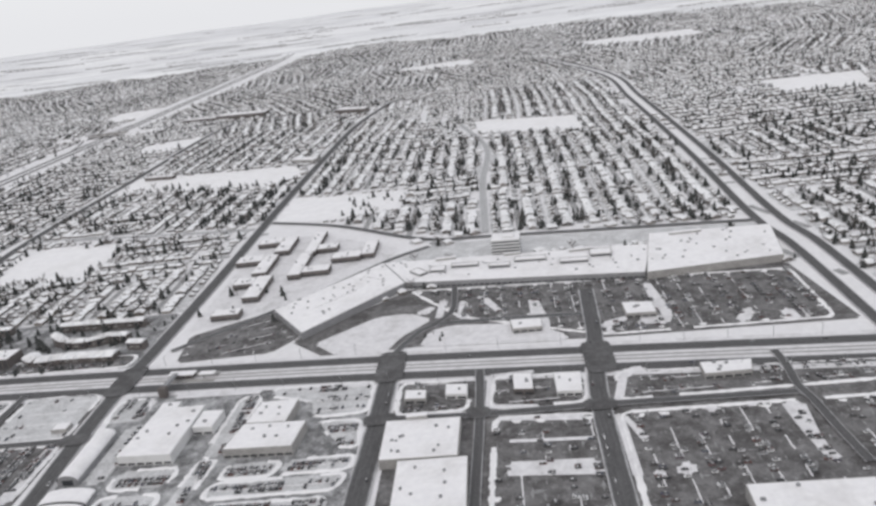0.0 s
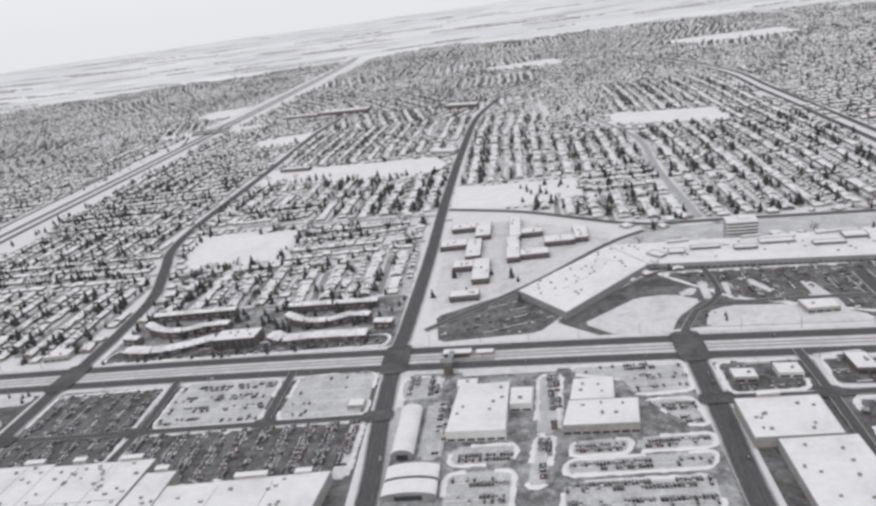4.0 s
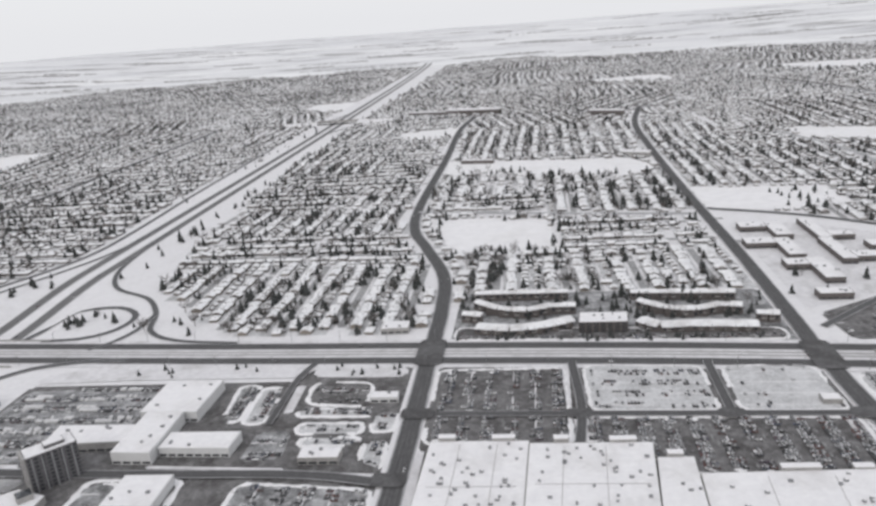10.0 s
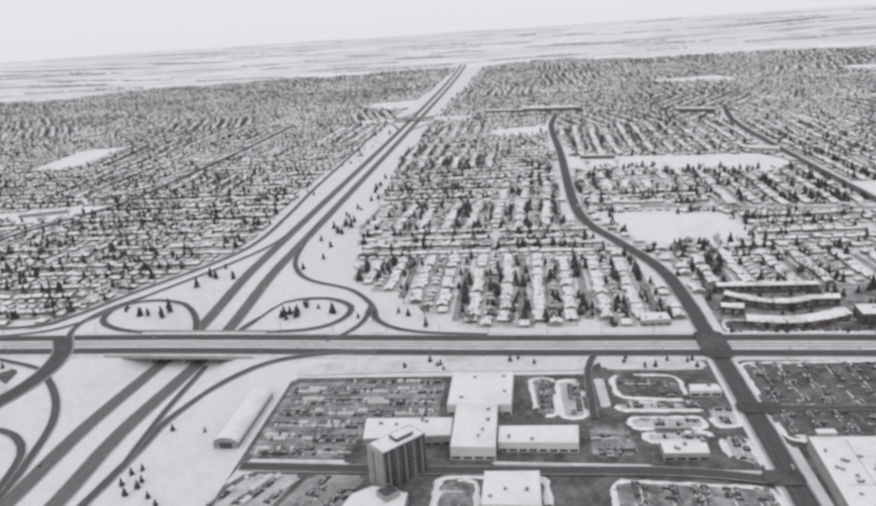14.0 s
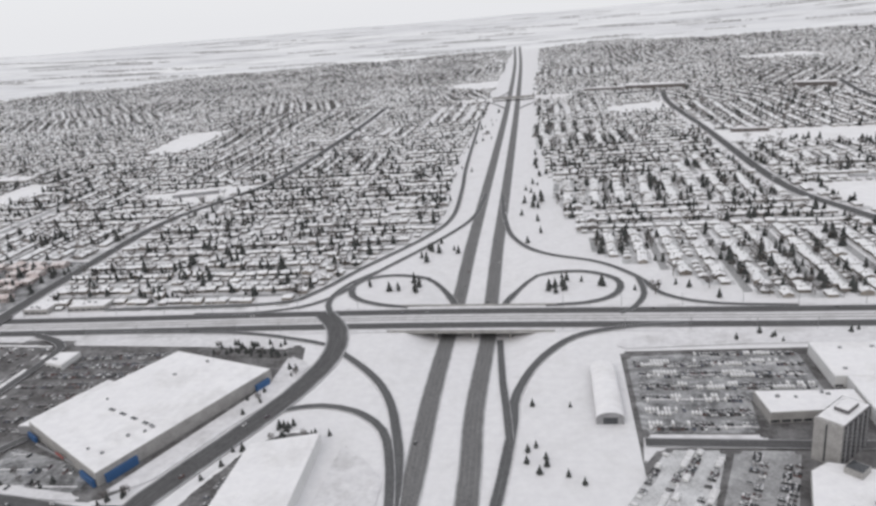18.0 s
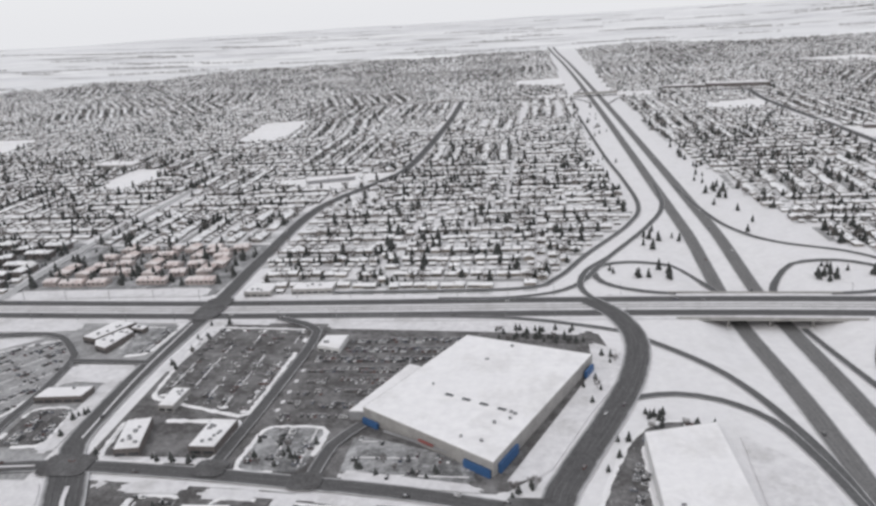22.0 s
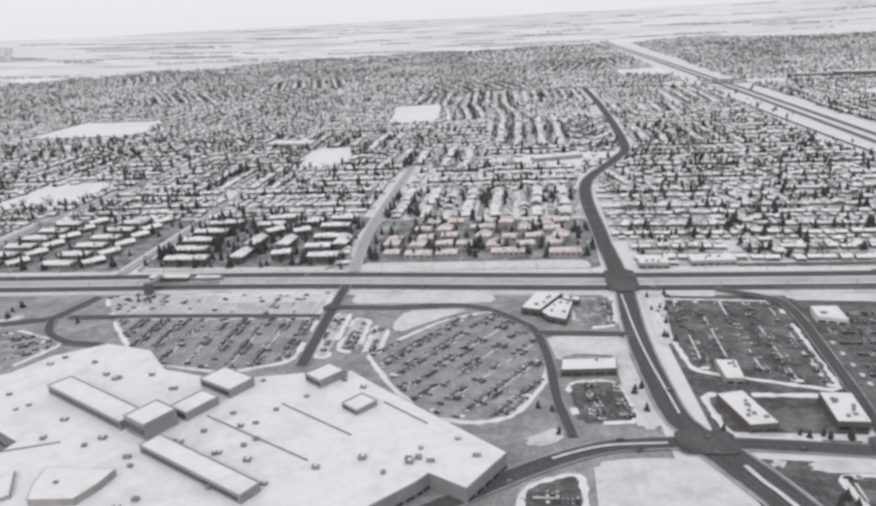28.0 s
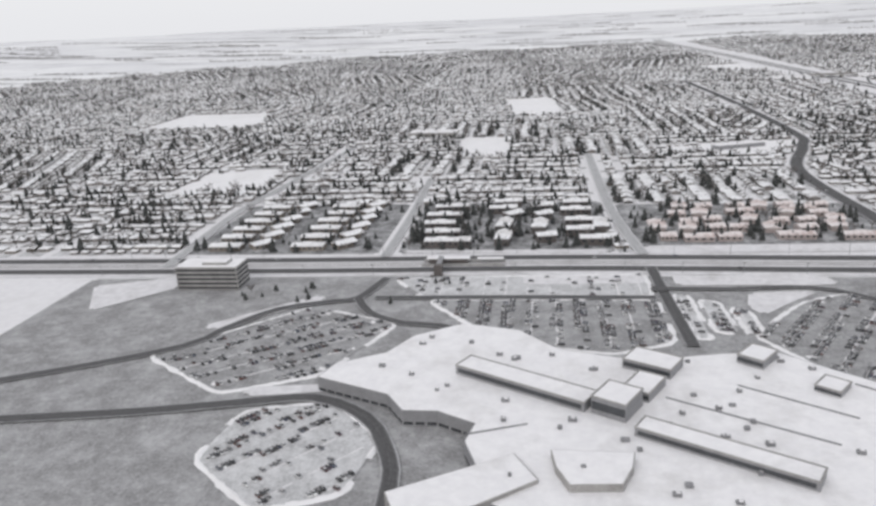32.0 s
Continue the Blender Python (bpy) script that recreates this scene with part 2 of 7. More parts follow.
# ---- mesh helpers ----
def finish(name, bm, mat):
    me = bpy.data.meshes.new(name)
    bm.to_mesh(me)
    bm.free()
    me.materials.append(mat)
    return me


def part(name, bm, mat, parent, label=""):
    ob = new(name, bm if isinstance(bm, bpy.types.Mesh) else finish(name, bm, mat))
    ob.parent = parent
    if label:
        tagged(ob, label)
    return ob


def thing(name, x, y, z, rz, label, category, group=""):
    ob = new(name)
    ob.empty_display_size = 0.5
    ob.matrix_world = pose(x, y, z, 0, 0, rz)
    return tagged(ob, label, category, group)


def prism(bm, ring, z0, z1, top=None):
    """An upright solid over a ring of points; top, if given, is another ring for its upper face."""
    area = sum(a[0] * b[1] - b[0] * a[1] for a, b in zip(ring, ring[1:] + ring[:1]))
    if area < 0:
        ring = ring[::-1]
        top = top[::-1] if top else None
    lo = [bm.verts.new((p[0], p[1], z0)) for p in ring]
    hi = [bm.verts.new((p[0], p[1], z1)) for p in (top or ring)]
    k = len(ring)
    for i in range(k):
        bm.faces.new((lo[i], lo[(i + 1) % k], hi[(i + 1) % k], hi[i]))
    bm.faces.new(hi)
    bm.faces.new(lo[::-1])
    return bm


def box(bm, cx, cy, sx, sy, z0, z1, rz=0.0):
    c, s = math.cos(radians(rz)), math.sin(radians(rz))
    ring = [(cx + c * a - s * b, cy + s * a + c * b) for a, b in ((-sx / 2, -sy / 2), (sx / 2, -sy / 2), (sx / 2, sy / 2), (-sx / 2, sy / 2))]
    return prism(bm, ring, z0, z1)


def shrunk(ring, d):
    cx, cy = sum(p[0] for p in ring) / len(ring), sum(p[1] for p in ring) / len(ring)
    out = []
    for x, y in ring:
        r = math.hypot(x - cx, y - cy)
        f = max(0.05, 1 - d / r)
        out.append((cx + (x - cx) * f, cy + (y - cy) * f))
    return out


def smooth(points, step=4.0):
    """A Catmull-Rom line through the points, in short steps."""
    p = [Vector((a[0], a[1])) for a in points]
    p = [2 * p[0] - p[1]] + p + [2 * p[-1] - p[-2]]
    out = []
    for a, b, c, d in zip(p, p[1:], p[2:], p[3:]):
        k = max(2, int((c - b).length / step))
        for i in range(k):
            t = i / k
            out.append(0.5 * ((2 * b) + (c - a) * t + (2 * a - 5 * b + 4 * c - d) * t * t + (3 * b - a - 3 * c + d) * t ** 3))
    return out + [p[-2]]


def land(x, y):
    """Height of the ground: a shallow cutting for the highway under the bridge, and plains that rise towards the horizon."""
    r = math.hypot(x - 80, y)
    h = 0.0
    if r > 2000:
        t = min(1.0, (r - 2000) / 2300)
        h = 88 * t * t * (3 - 2 * t) * (1 + 0.1 * noise.noise((x / 900, y / 900, 3)))
    if -30 < y < 190 and abs(x + 5) < 45:
        a = math.sin(math.pi * (y + 30) / 220) ** 2
        h -= 5.4 * a * max(0.0, min(1.0, (30 - abs(x + 5)) / 12))
    return h


def strip(name, line, width, mat, z=0.06, cuts=2, follow=True):
    """A road along a line: cuts + 1 points across, with the distance along it and across it as UV."""
    bm = bmesh.new()
    uv, wide = bm.loops.layers.uv.new("UVMap"), bm.loops.layers.uv.new("across")
    rows, run = [], 0.0
    for i, p in enumerate(line):
        a, b = line[max(0, i - 1)], line[min(len(line) - 1, i + 1)]
        d = (b - a).normalized()
        s = Vector((-d.y, d.x))
        if i:
            run += (p - line[i - 1]).length
        row = []
        for k in range(cuts + 1):
            q = p + s * width * (k / cuts - 0.5)
            row.append((bm.verts.new((q.x, q.y, z + (land(q.x, q.y) if follow else 0.0))), k / cuts, run))
        rows.append(row)
    for r0, r1 in zip(rows, rows[1:]):
        for k in range(cuts):
            quad = (r0[k + 1], r0[k], r1[k], r1[k + 1])
            f = bm.faces.new([v[0] for v in quad])
            for lp, v in zip(f.loops, quad):
                lp[uv].uv = (v[1], v[2])
                lp[wide].uv = ((v[1] - 0.5) * width, v[2])
    bmesh.ops.recalc_face_normals(bm, faces=bm.faces)
    if sum(f.normal.z for f in bm.faces) < 0:
        bmesh.ops.reverse_faces(bm, faces=bm.faces)
    return new(name, finish(name, bm, mat))


def sheet(name, ring, mat, z):
    bm = bmesh.new()
    area = sum(a[0] * b[1] - b[0] * a[1] for a, b in zip(ring, ring[1:] + ring[:1]))
    f = bm.faces.new([bm.verts.new((x, y, z)) for x, y in (ring if area > 0 else ring[::-1])])
    # rounded corners, as the kerbs have them
    bmesh.ops.bevel(bm, geom=list(bm.verts), offset=2.0, segments=3, affect="VERTICES", clamp_overlap=True)
    bmesh.ops.triangulate(bm, faces=bm.faces)
    return new(name, finish(name, bm, mat))


def swarm(name, verts, tris, slots, mats, places):
    """Many small solids in one mesh. places: rows of x, y, z, turn, size across, size up."""
    v, f = np.array(verts, dtype=np.float64), np.array(tris, dtype=np.int64)
    p = np.array(places, dtype=np.float64)
    k, nv = len(p), len(v)
    c, s = np.cos(p[:, 3])[:, None], np.sin(p[:, 3])[:, None]
    x, y = v[None, :, 0] * p[:, 4:5], v[None, :, 1] * p[:, 4:5]
    co = np.stack([p[:, 0:1] + c * x - s * y, p[:, 1:2] + s * x + c * y, p[:, 2:3] + v[None, :, 2] * p[:, 5:6]], -1).reshape(-1, 3)
    ix = (f[None] + (np.arange(k) * nv)[:, None, None]).reshape(-1)
    me = bpy.data.meshes.new(name)
    me.vertices.add(len(co))
    me.vertices.foreach_set("co", co.ravel().astype(np.float32))
    nt = k * len(f)
    me.loops.add(nt * 3)
    me.loops.foreach_set("vertex_index", ix.astype(np.int32))
    me.polygons.add(nt)
    me.polygons.foreach_set("loop_start", np.arange(0, nt * 3, 3, dtype=np.int32))
    me.polygons.foreach_set("material_index", np.tile(np.array(slots, dtype=np.int32), k))
    for m in mats:
        me.materials.append(m)
    me.update()
    me.validate()
    return new(name, me)


def inside(px, py, ring):
    hit = np.zeros(len(px), dtype=bool)
    for (x0, y0), (x1, y1) in zip(ring, ring[1:] + ring[:1]):
        if y0 == y1:
            continue
        cross = ((y0 > py) != (y1 > py)) & (px < (x1 - x0) * (py - y0) / (y1 - y0) + x0)
        hit ^= cross
    return hit


def near_line(px, py, line, d):
    hit = np.zeros(len(px), dtype=bool)
    for a, b in zip(line, line[1:]):
        ax, ay, bx, by = a[0], a[1], b[0], b[1]
        q = ((bx - ax) ** 2 + (by - ay) ** 2) or 1e-9
        t = np.clip(((px - ax) * (bx - ax) + (py - ay) * (by - ay)) / q, 0, 1)
        hit |= (px - ax - t * (bx - ax)) ** 2 + (py - ay - t * (by - ay)) ** 2 < d * d
    return hit


# ---- ground: one sheet to the horizon ----
def spaced(lo, hi, f0, f1, fine):
    out = list(np.arange(f0, f1 + 0.01, fine))
    q, step = f1, fine
    while q < hi:
        step = min(step * 1.25, 110)
        q += step
        out.append(min(q, hi))
    q, step = f0, fine
    while q > lo:
        step = min(step * 1.25, 110)
        q -= step
        out.insert(0, max(q, lo))
    return out


gx, gy = spaced(-4200, 4360, -65, 55, 3.0), spaced(-4250, 4400, -35, 195, 4.0)
me = bpy.data.meshes.new("ground")
me.from_pydata([(x, y, land(x, y)) for y in gy for x in gx], [], [(j * len(gx) + i, j * len(gx) + i + 1, (j + 1) * len(gx) + i + 1, (j + 1) * len(gx) + i) for j in range(len(gy) - 1) for i in range(len(gx) - 1)])
for m in (SNOW, FARM):
    me.materials.append(m)
for p in me.polygons:
    c = p.center
    edge = 2150 + 250 * noise.noise((c.x / 500, c.y / 500, 7))
    p.material_index = 1 if math.hypot(c.x - 80, c.y) > edge else 0
    p.use_smooth = True
ground = tagged(new("ground", me), "snow-covered city ground running out to open prairie", "ground", kind="structure")

# ---- the avenue with its light rail, and the roads ----
AVENUE = [(1500, -45), (900, 8), (650, 33), (520, 45), (435, 51), (335, 57), (240, 60), (140, 62), (0, 67), (-95, 68), (-260, 67), (-420, 71), (-560, 68), (-900, 66), (-1700, 60)]
av = smooth(AVENUE, 12)


def offset(line, d):
    out = []
    for i, p in enumerate(line):
        t = (line[min(len(line) - 1, i + 1)] - line[max(0, i - 1)]).normalized()
        out.append(p + Vector((-t.y, t.x)) * d)
    return out


for i, d in enumerate((8.0, -8.0)):
    tagged(strip("road_avenue", offset(av, d), 7.2, ROAD, 0.3, follow=False), "wet asphalt carriageway of the avenue edged with slush", "road", kind="structure")
for d in (-1.5, 1.5):
    tagged(strip("rail_track", offset(av, d), 1.1, RAILS, 0.34, 1, False), "light-rail track on dark ballast in snow", "rail track", kind="structure")
tagged(strip("avenue_median", av, 30, VERGE, 0.2, follow=False), "snow-covered verge and median of the avenue", "verge", kind="structure")

ROADS = {
    # name: (points, width, material)
    "highway_west_lanes": ([(-12, -400), (-12, -220), (-12.2, -120), (-12.5, -58), (-14, -17), (-16, 50), (-16, 95), (-17.5, 272), (-26, 860), (-44, 1600), (-72, 2340)], 7.8, HIGHWAY),
    "highway_east_lanes": ([(8, -400), (7, -220), (6, -120), (5, -58), (3, -17), (2.4, 52), (1, 95), (-3, 360), (-12, 850), (-30, 1600), (-56, 2340)], 7.8, HIGHWAY),
    "loop_ramp_west": ([(-15, 76), (-17.5, 97), (-30, 119), (-55, 129), (-73, 120), (-71, 99), (-53, 86), (-25, 80)], 4.0, RAMP),
    "loop_ramp_east": ([(5, 80), (11, 105), (24.5, 123), (47, 127), (64, 114), (63, 95), (48, 83), (15, 80)], 4.0, RAMP),
    "slip_road_west": ([(-150, 79), (-113, 80), (-85, 94), (-65, 137), (-37, 195), (-21, 243), (-17, 306)], 3.4, RAMP),
    "slip_road_west_link": ([(-76, 74), (-82, 93), (-78, 116), (-65, 137)], 3.4, RAMP),
    "slip_road_east": ([(-4, 302), (1, 238), (9, 191), (27, 160), (57, 141), (75, 116), (84, 92), (104, 79), (140, 74)], 3.4, RAMP),
    "slip_road_east_link": ([(75, 116), (75.5, 93), (69, 76), (62, 69)], 3.2, RAMP),
    "slip_road_near_west": ([(-197, 58), (-121, 55.5), (-85, 47), (-63, 38)], 3.0, RAMP),
    "slip_road_near_loop": ([(-62, 35), (-44, 15), (-32, -4), (-24, -27), (-17, -60), (-13, -120)], 3.6, RAMP),
    "slip_road_near_curl": ([(-73, -18), (-66, -15), (-55, -13), (-41, -17), (-28, -30), (-21, -52), (-16, -80)], 3.4, RAMP),
    "slip_road_near_east": ([(90, 57), (64, 54), (41, 45), (25, 21), (17.5, -5), (17, -27), (15, -58), (10, -110)], 4.0, RAMP),
    "slip_road_near_spur": ([(8, 52), (11.5, 10), (14, -12), (16.5, -36)], 3.0, RAMP),
    "service_way": ([(-79, 75), (-68, 57), (-63, 30), (-68, 0), (-78, -28), (-90.5, -58), (-97.5, -80), (-103, -140)], 10.4, ROAD),
    "street_by_the_plaza": ([(540, 56), (539.5, 25), (539, -16), (538, -48), (537, -140)], 9.0, ROAD),
    "plaza_drive": ([(539, 54), (547, 72), (556, 83), (581, 84), (640, 80)], 4.0, RAMP),
    "street_past_the_school": ([(417, -140), (414, -43), (411, -2), (409, 55), (410, 92), (411, 195), (410, 335), (412, 548), (419, 739), (445, 900)], 8.5, ROAD),
    "plaza_cross_street": ([(636, 110), (633, 58), (630, 36), (627, 0), (626, -44), (625, -140)], 8.0, ROAD),
    "winding_street": ([(241, -140), (241, -55), (241, -16), (240, 47), (239, 113), (234, 166), (216, 223), (200, 273), (194, 351), (193, 555), (189, 764), (200, 900)], 8.5, ROAD),
    "crescent": ([(584, 220), (583, 356), (587, 490), (557, 638)], 6.0, SIDE),
    "parkway_west_lanes": ([(752, 30), (754, 142), (751, 202), (759, 387), (766, 684), (768, 923), (700, 1250)], 6.0, ROAD),
    "parkway_east_lanes": ([(766, 30), (768, 142), (765, 202), (773, 387), (780, 684), (782, 923), (714, 1250)], 6.0, ROAD),
    "plaza_back_road": ([(415, 300), (475, 271), (543, 220), (594, 211), (750, 190)], 5.0, ROAD),
    "plaza_inner_lane": ([(556, 83), (565, 96), (566.5, 112), (566, 130)], 3.4, ROAD),
    "diagonal_lane": ([(420, 82), (474, 131), (522, 185), (547, 204)], 4.0, RAMP),
    "mall_street_south": ([(-222, -140), (-235, -96), (-242.5, -79), (-250, -65)], 13.0, ROAD),
    "mall_street": ([(-250, -66), (-254.5, -56), (-258, -44), (-261, 8), (-260, 67), (-263, 145), (-262, 263), (-232, 352), (-218, 422), (-215, 689), (-220, 900)], 9.0, ROAD),
    "ring_road": ([(-332, -102), (-307, -83), (-294, -74), (-280, -66.8), (-269, -64.8), (-251, -63.5), (-219, -65), (-174, -69), (-139, -73), (-104, -80)], 6.5, ROAD),
    "mall_entry": ([(-382, -18), (-384, 30), (-385, 64)], 5.0, ROAD),
    "condo_street": ([(-386, 82), (-391, 130), (-394, 185), (-396, 340)], 6.0, SIDE),
    "station_street": ([(-612, 65), (-618, 165), (-613, 232), (-600, 400)], 6.0, SIDE),
    "garden_street": ([(-507, 80), (-507, 166), (-510, 260)], 5.0, SIDE),
    "lot_lane": ([(-203, -63), (-200, -21), (-198, 31), (-203, 46), (-222, 56)], 4.5, ROAD),
    "lot_lane_south": ([(-170, -69), (-168, -49), (-161, -36)], 4.5, ROAD),
    "park_street": ([(196, 322), (310, 301), (405, 287)], 4.5, SIDE),
    "frontage_road": ([(-205, 88), (-113, 91), (-93, 106), (-76, 143), (-48, 199), (-36, 246), (-38, 330), (-44, 430), (-54, 700)], 3.2, RAMP),
    "mall_ring_west": ([(-640, -82), (-560, -70), (-523, -62), (-501, -58), (-483, -68), (-474, -83), (-469, -103), (-470, -150)], 5.0, ROAD),
    "mall_ring_north": ([(-760, -95), (-660, -70), (-600, -45), (-560, -22), (-552, -8), (-537, 13), (-516, 22), (-507, 26), (-500, 50)], 4.5, ROAD),
    "mall_ring_link": ([(-507, 25), (-499, 10), (-484, 0), (-470, -2), (-448, -14)], 4.0, ROAD),
    "mall_north_lane": ([(-500, 26), (-440, 27), (-388, 27)], 4.0, ROAD),
    "mall_lot_lane": ([(-384, 37), (-356, 36.5), (-336, 39), (-320, 36), (-304, 21), (-298, 11), (-293.5, -17), (-292, -40), (-288, -62)], 3.6, ROAD),
    "bank_lane": ([(-298, 11), (-280, 10.5), (-262, 9.7)], 3.6, ROAD),
    "workshop_lane": ([(187.5, 50), (184, 36), (183.4, 15), (183.4, -4)], 3.2, ROAD),
    "workshop_front": ([(60, -37), (128, -38), (203, -37), (236.5, -41)], 5.0, ROAD),
    "far_ramp_west": ([(-26, 800), (-40, 850), (-60, 903)], 3.0, RAMP),
    "far_ramp_east": ([(-8, 800), (8, 850), (28, 902)], 3.0, RAMP),
    "far_ramp_north": ([(-60, 906), (-42, 960), (-32, 1020)], 3.0, RAMP),
    "far_cross_road": ([(-700, 905), (-260, 905), (-20, 905), (190, 890), (445, 900), (770, 880)], 6.0, RAMP),
    "plaza_lot_lane": ([(580, 34), (580, 0), (578, -60)], 4.0, ROAD),
    "plaza_lot_street": ([(545, 0), (580, -2), (630, -2), (700, -4)], 4.0, ROAD),
    "plaza_slip": ([(702.1, 28.1), (702.6, 17.5), (700.9, 0.4), (702.3, -9.8), (703.1, -28), (704.6, -48)], 3.6, ROAD),
    "transit_lane": ([(304, 48), (306, 10), (304, -16)], 4.0, ROAD),
    "transit_cross_lane": ([(250, 4), (310, 4), (362, 4), (408, 4)], 4.0, ROAD),
    "transit_mid_lane": ([(361, 48), (361, 4)], 4.0, ROAD),
}
LINES = {}
for i, (name, (pts, width, mat)) in enumerate(ROADS.items()):
    LINES[name] = (smooth(pts, 6), width)
    low = name.startswith("highway")
    cat = "ramp" if mat is RAMP else "road"
    tagged(strip(("ramp_" if mat is RAMP else "road_") + name, LINES[name][0], width, mat, 0.31 + 0.008 * i if not low else 0.2, 2), {HIGHWAY: "grey highway carriageway cleared of snow", ROAD: "dark wet asphalt road with slushy edges", RAMP: "narrow grey asphalt ramp through snow", SIDE: "pale packed-snow side street"}[mat], cat, kind="structure")
tagged(strip("mall_street_median", smooth([(-262, 50), (-260.5, 0), (-256, -48)], 6), 0.8, VERGE, 0.72), "narrow strip of snow down the middle of a street", "median", kind="structure")

tagged(strip("ring_road_median", smooth([(-294.4, -73.4), (-287.3, -69.6), (-278.4, -66.2), (-262, -64.4)], 4), 1.0, VERGE, 0.78), "narrow strip of snow down the middle of the ring road", "median", kind="structure")
tagged(strip("south_street_median", smooth([(-244, -74.5), (-241, -82), (-236.5, -91), (-228, -118)], 4), 1.4, VERGE, 0.78), "strip of snow down the middle of a wide street", "median", kind="structure")

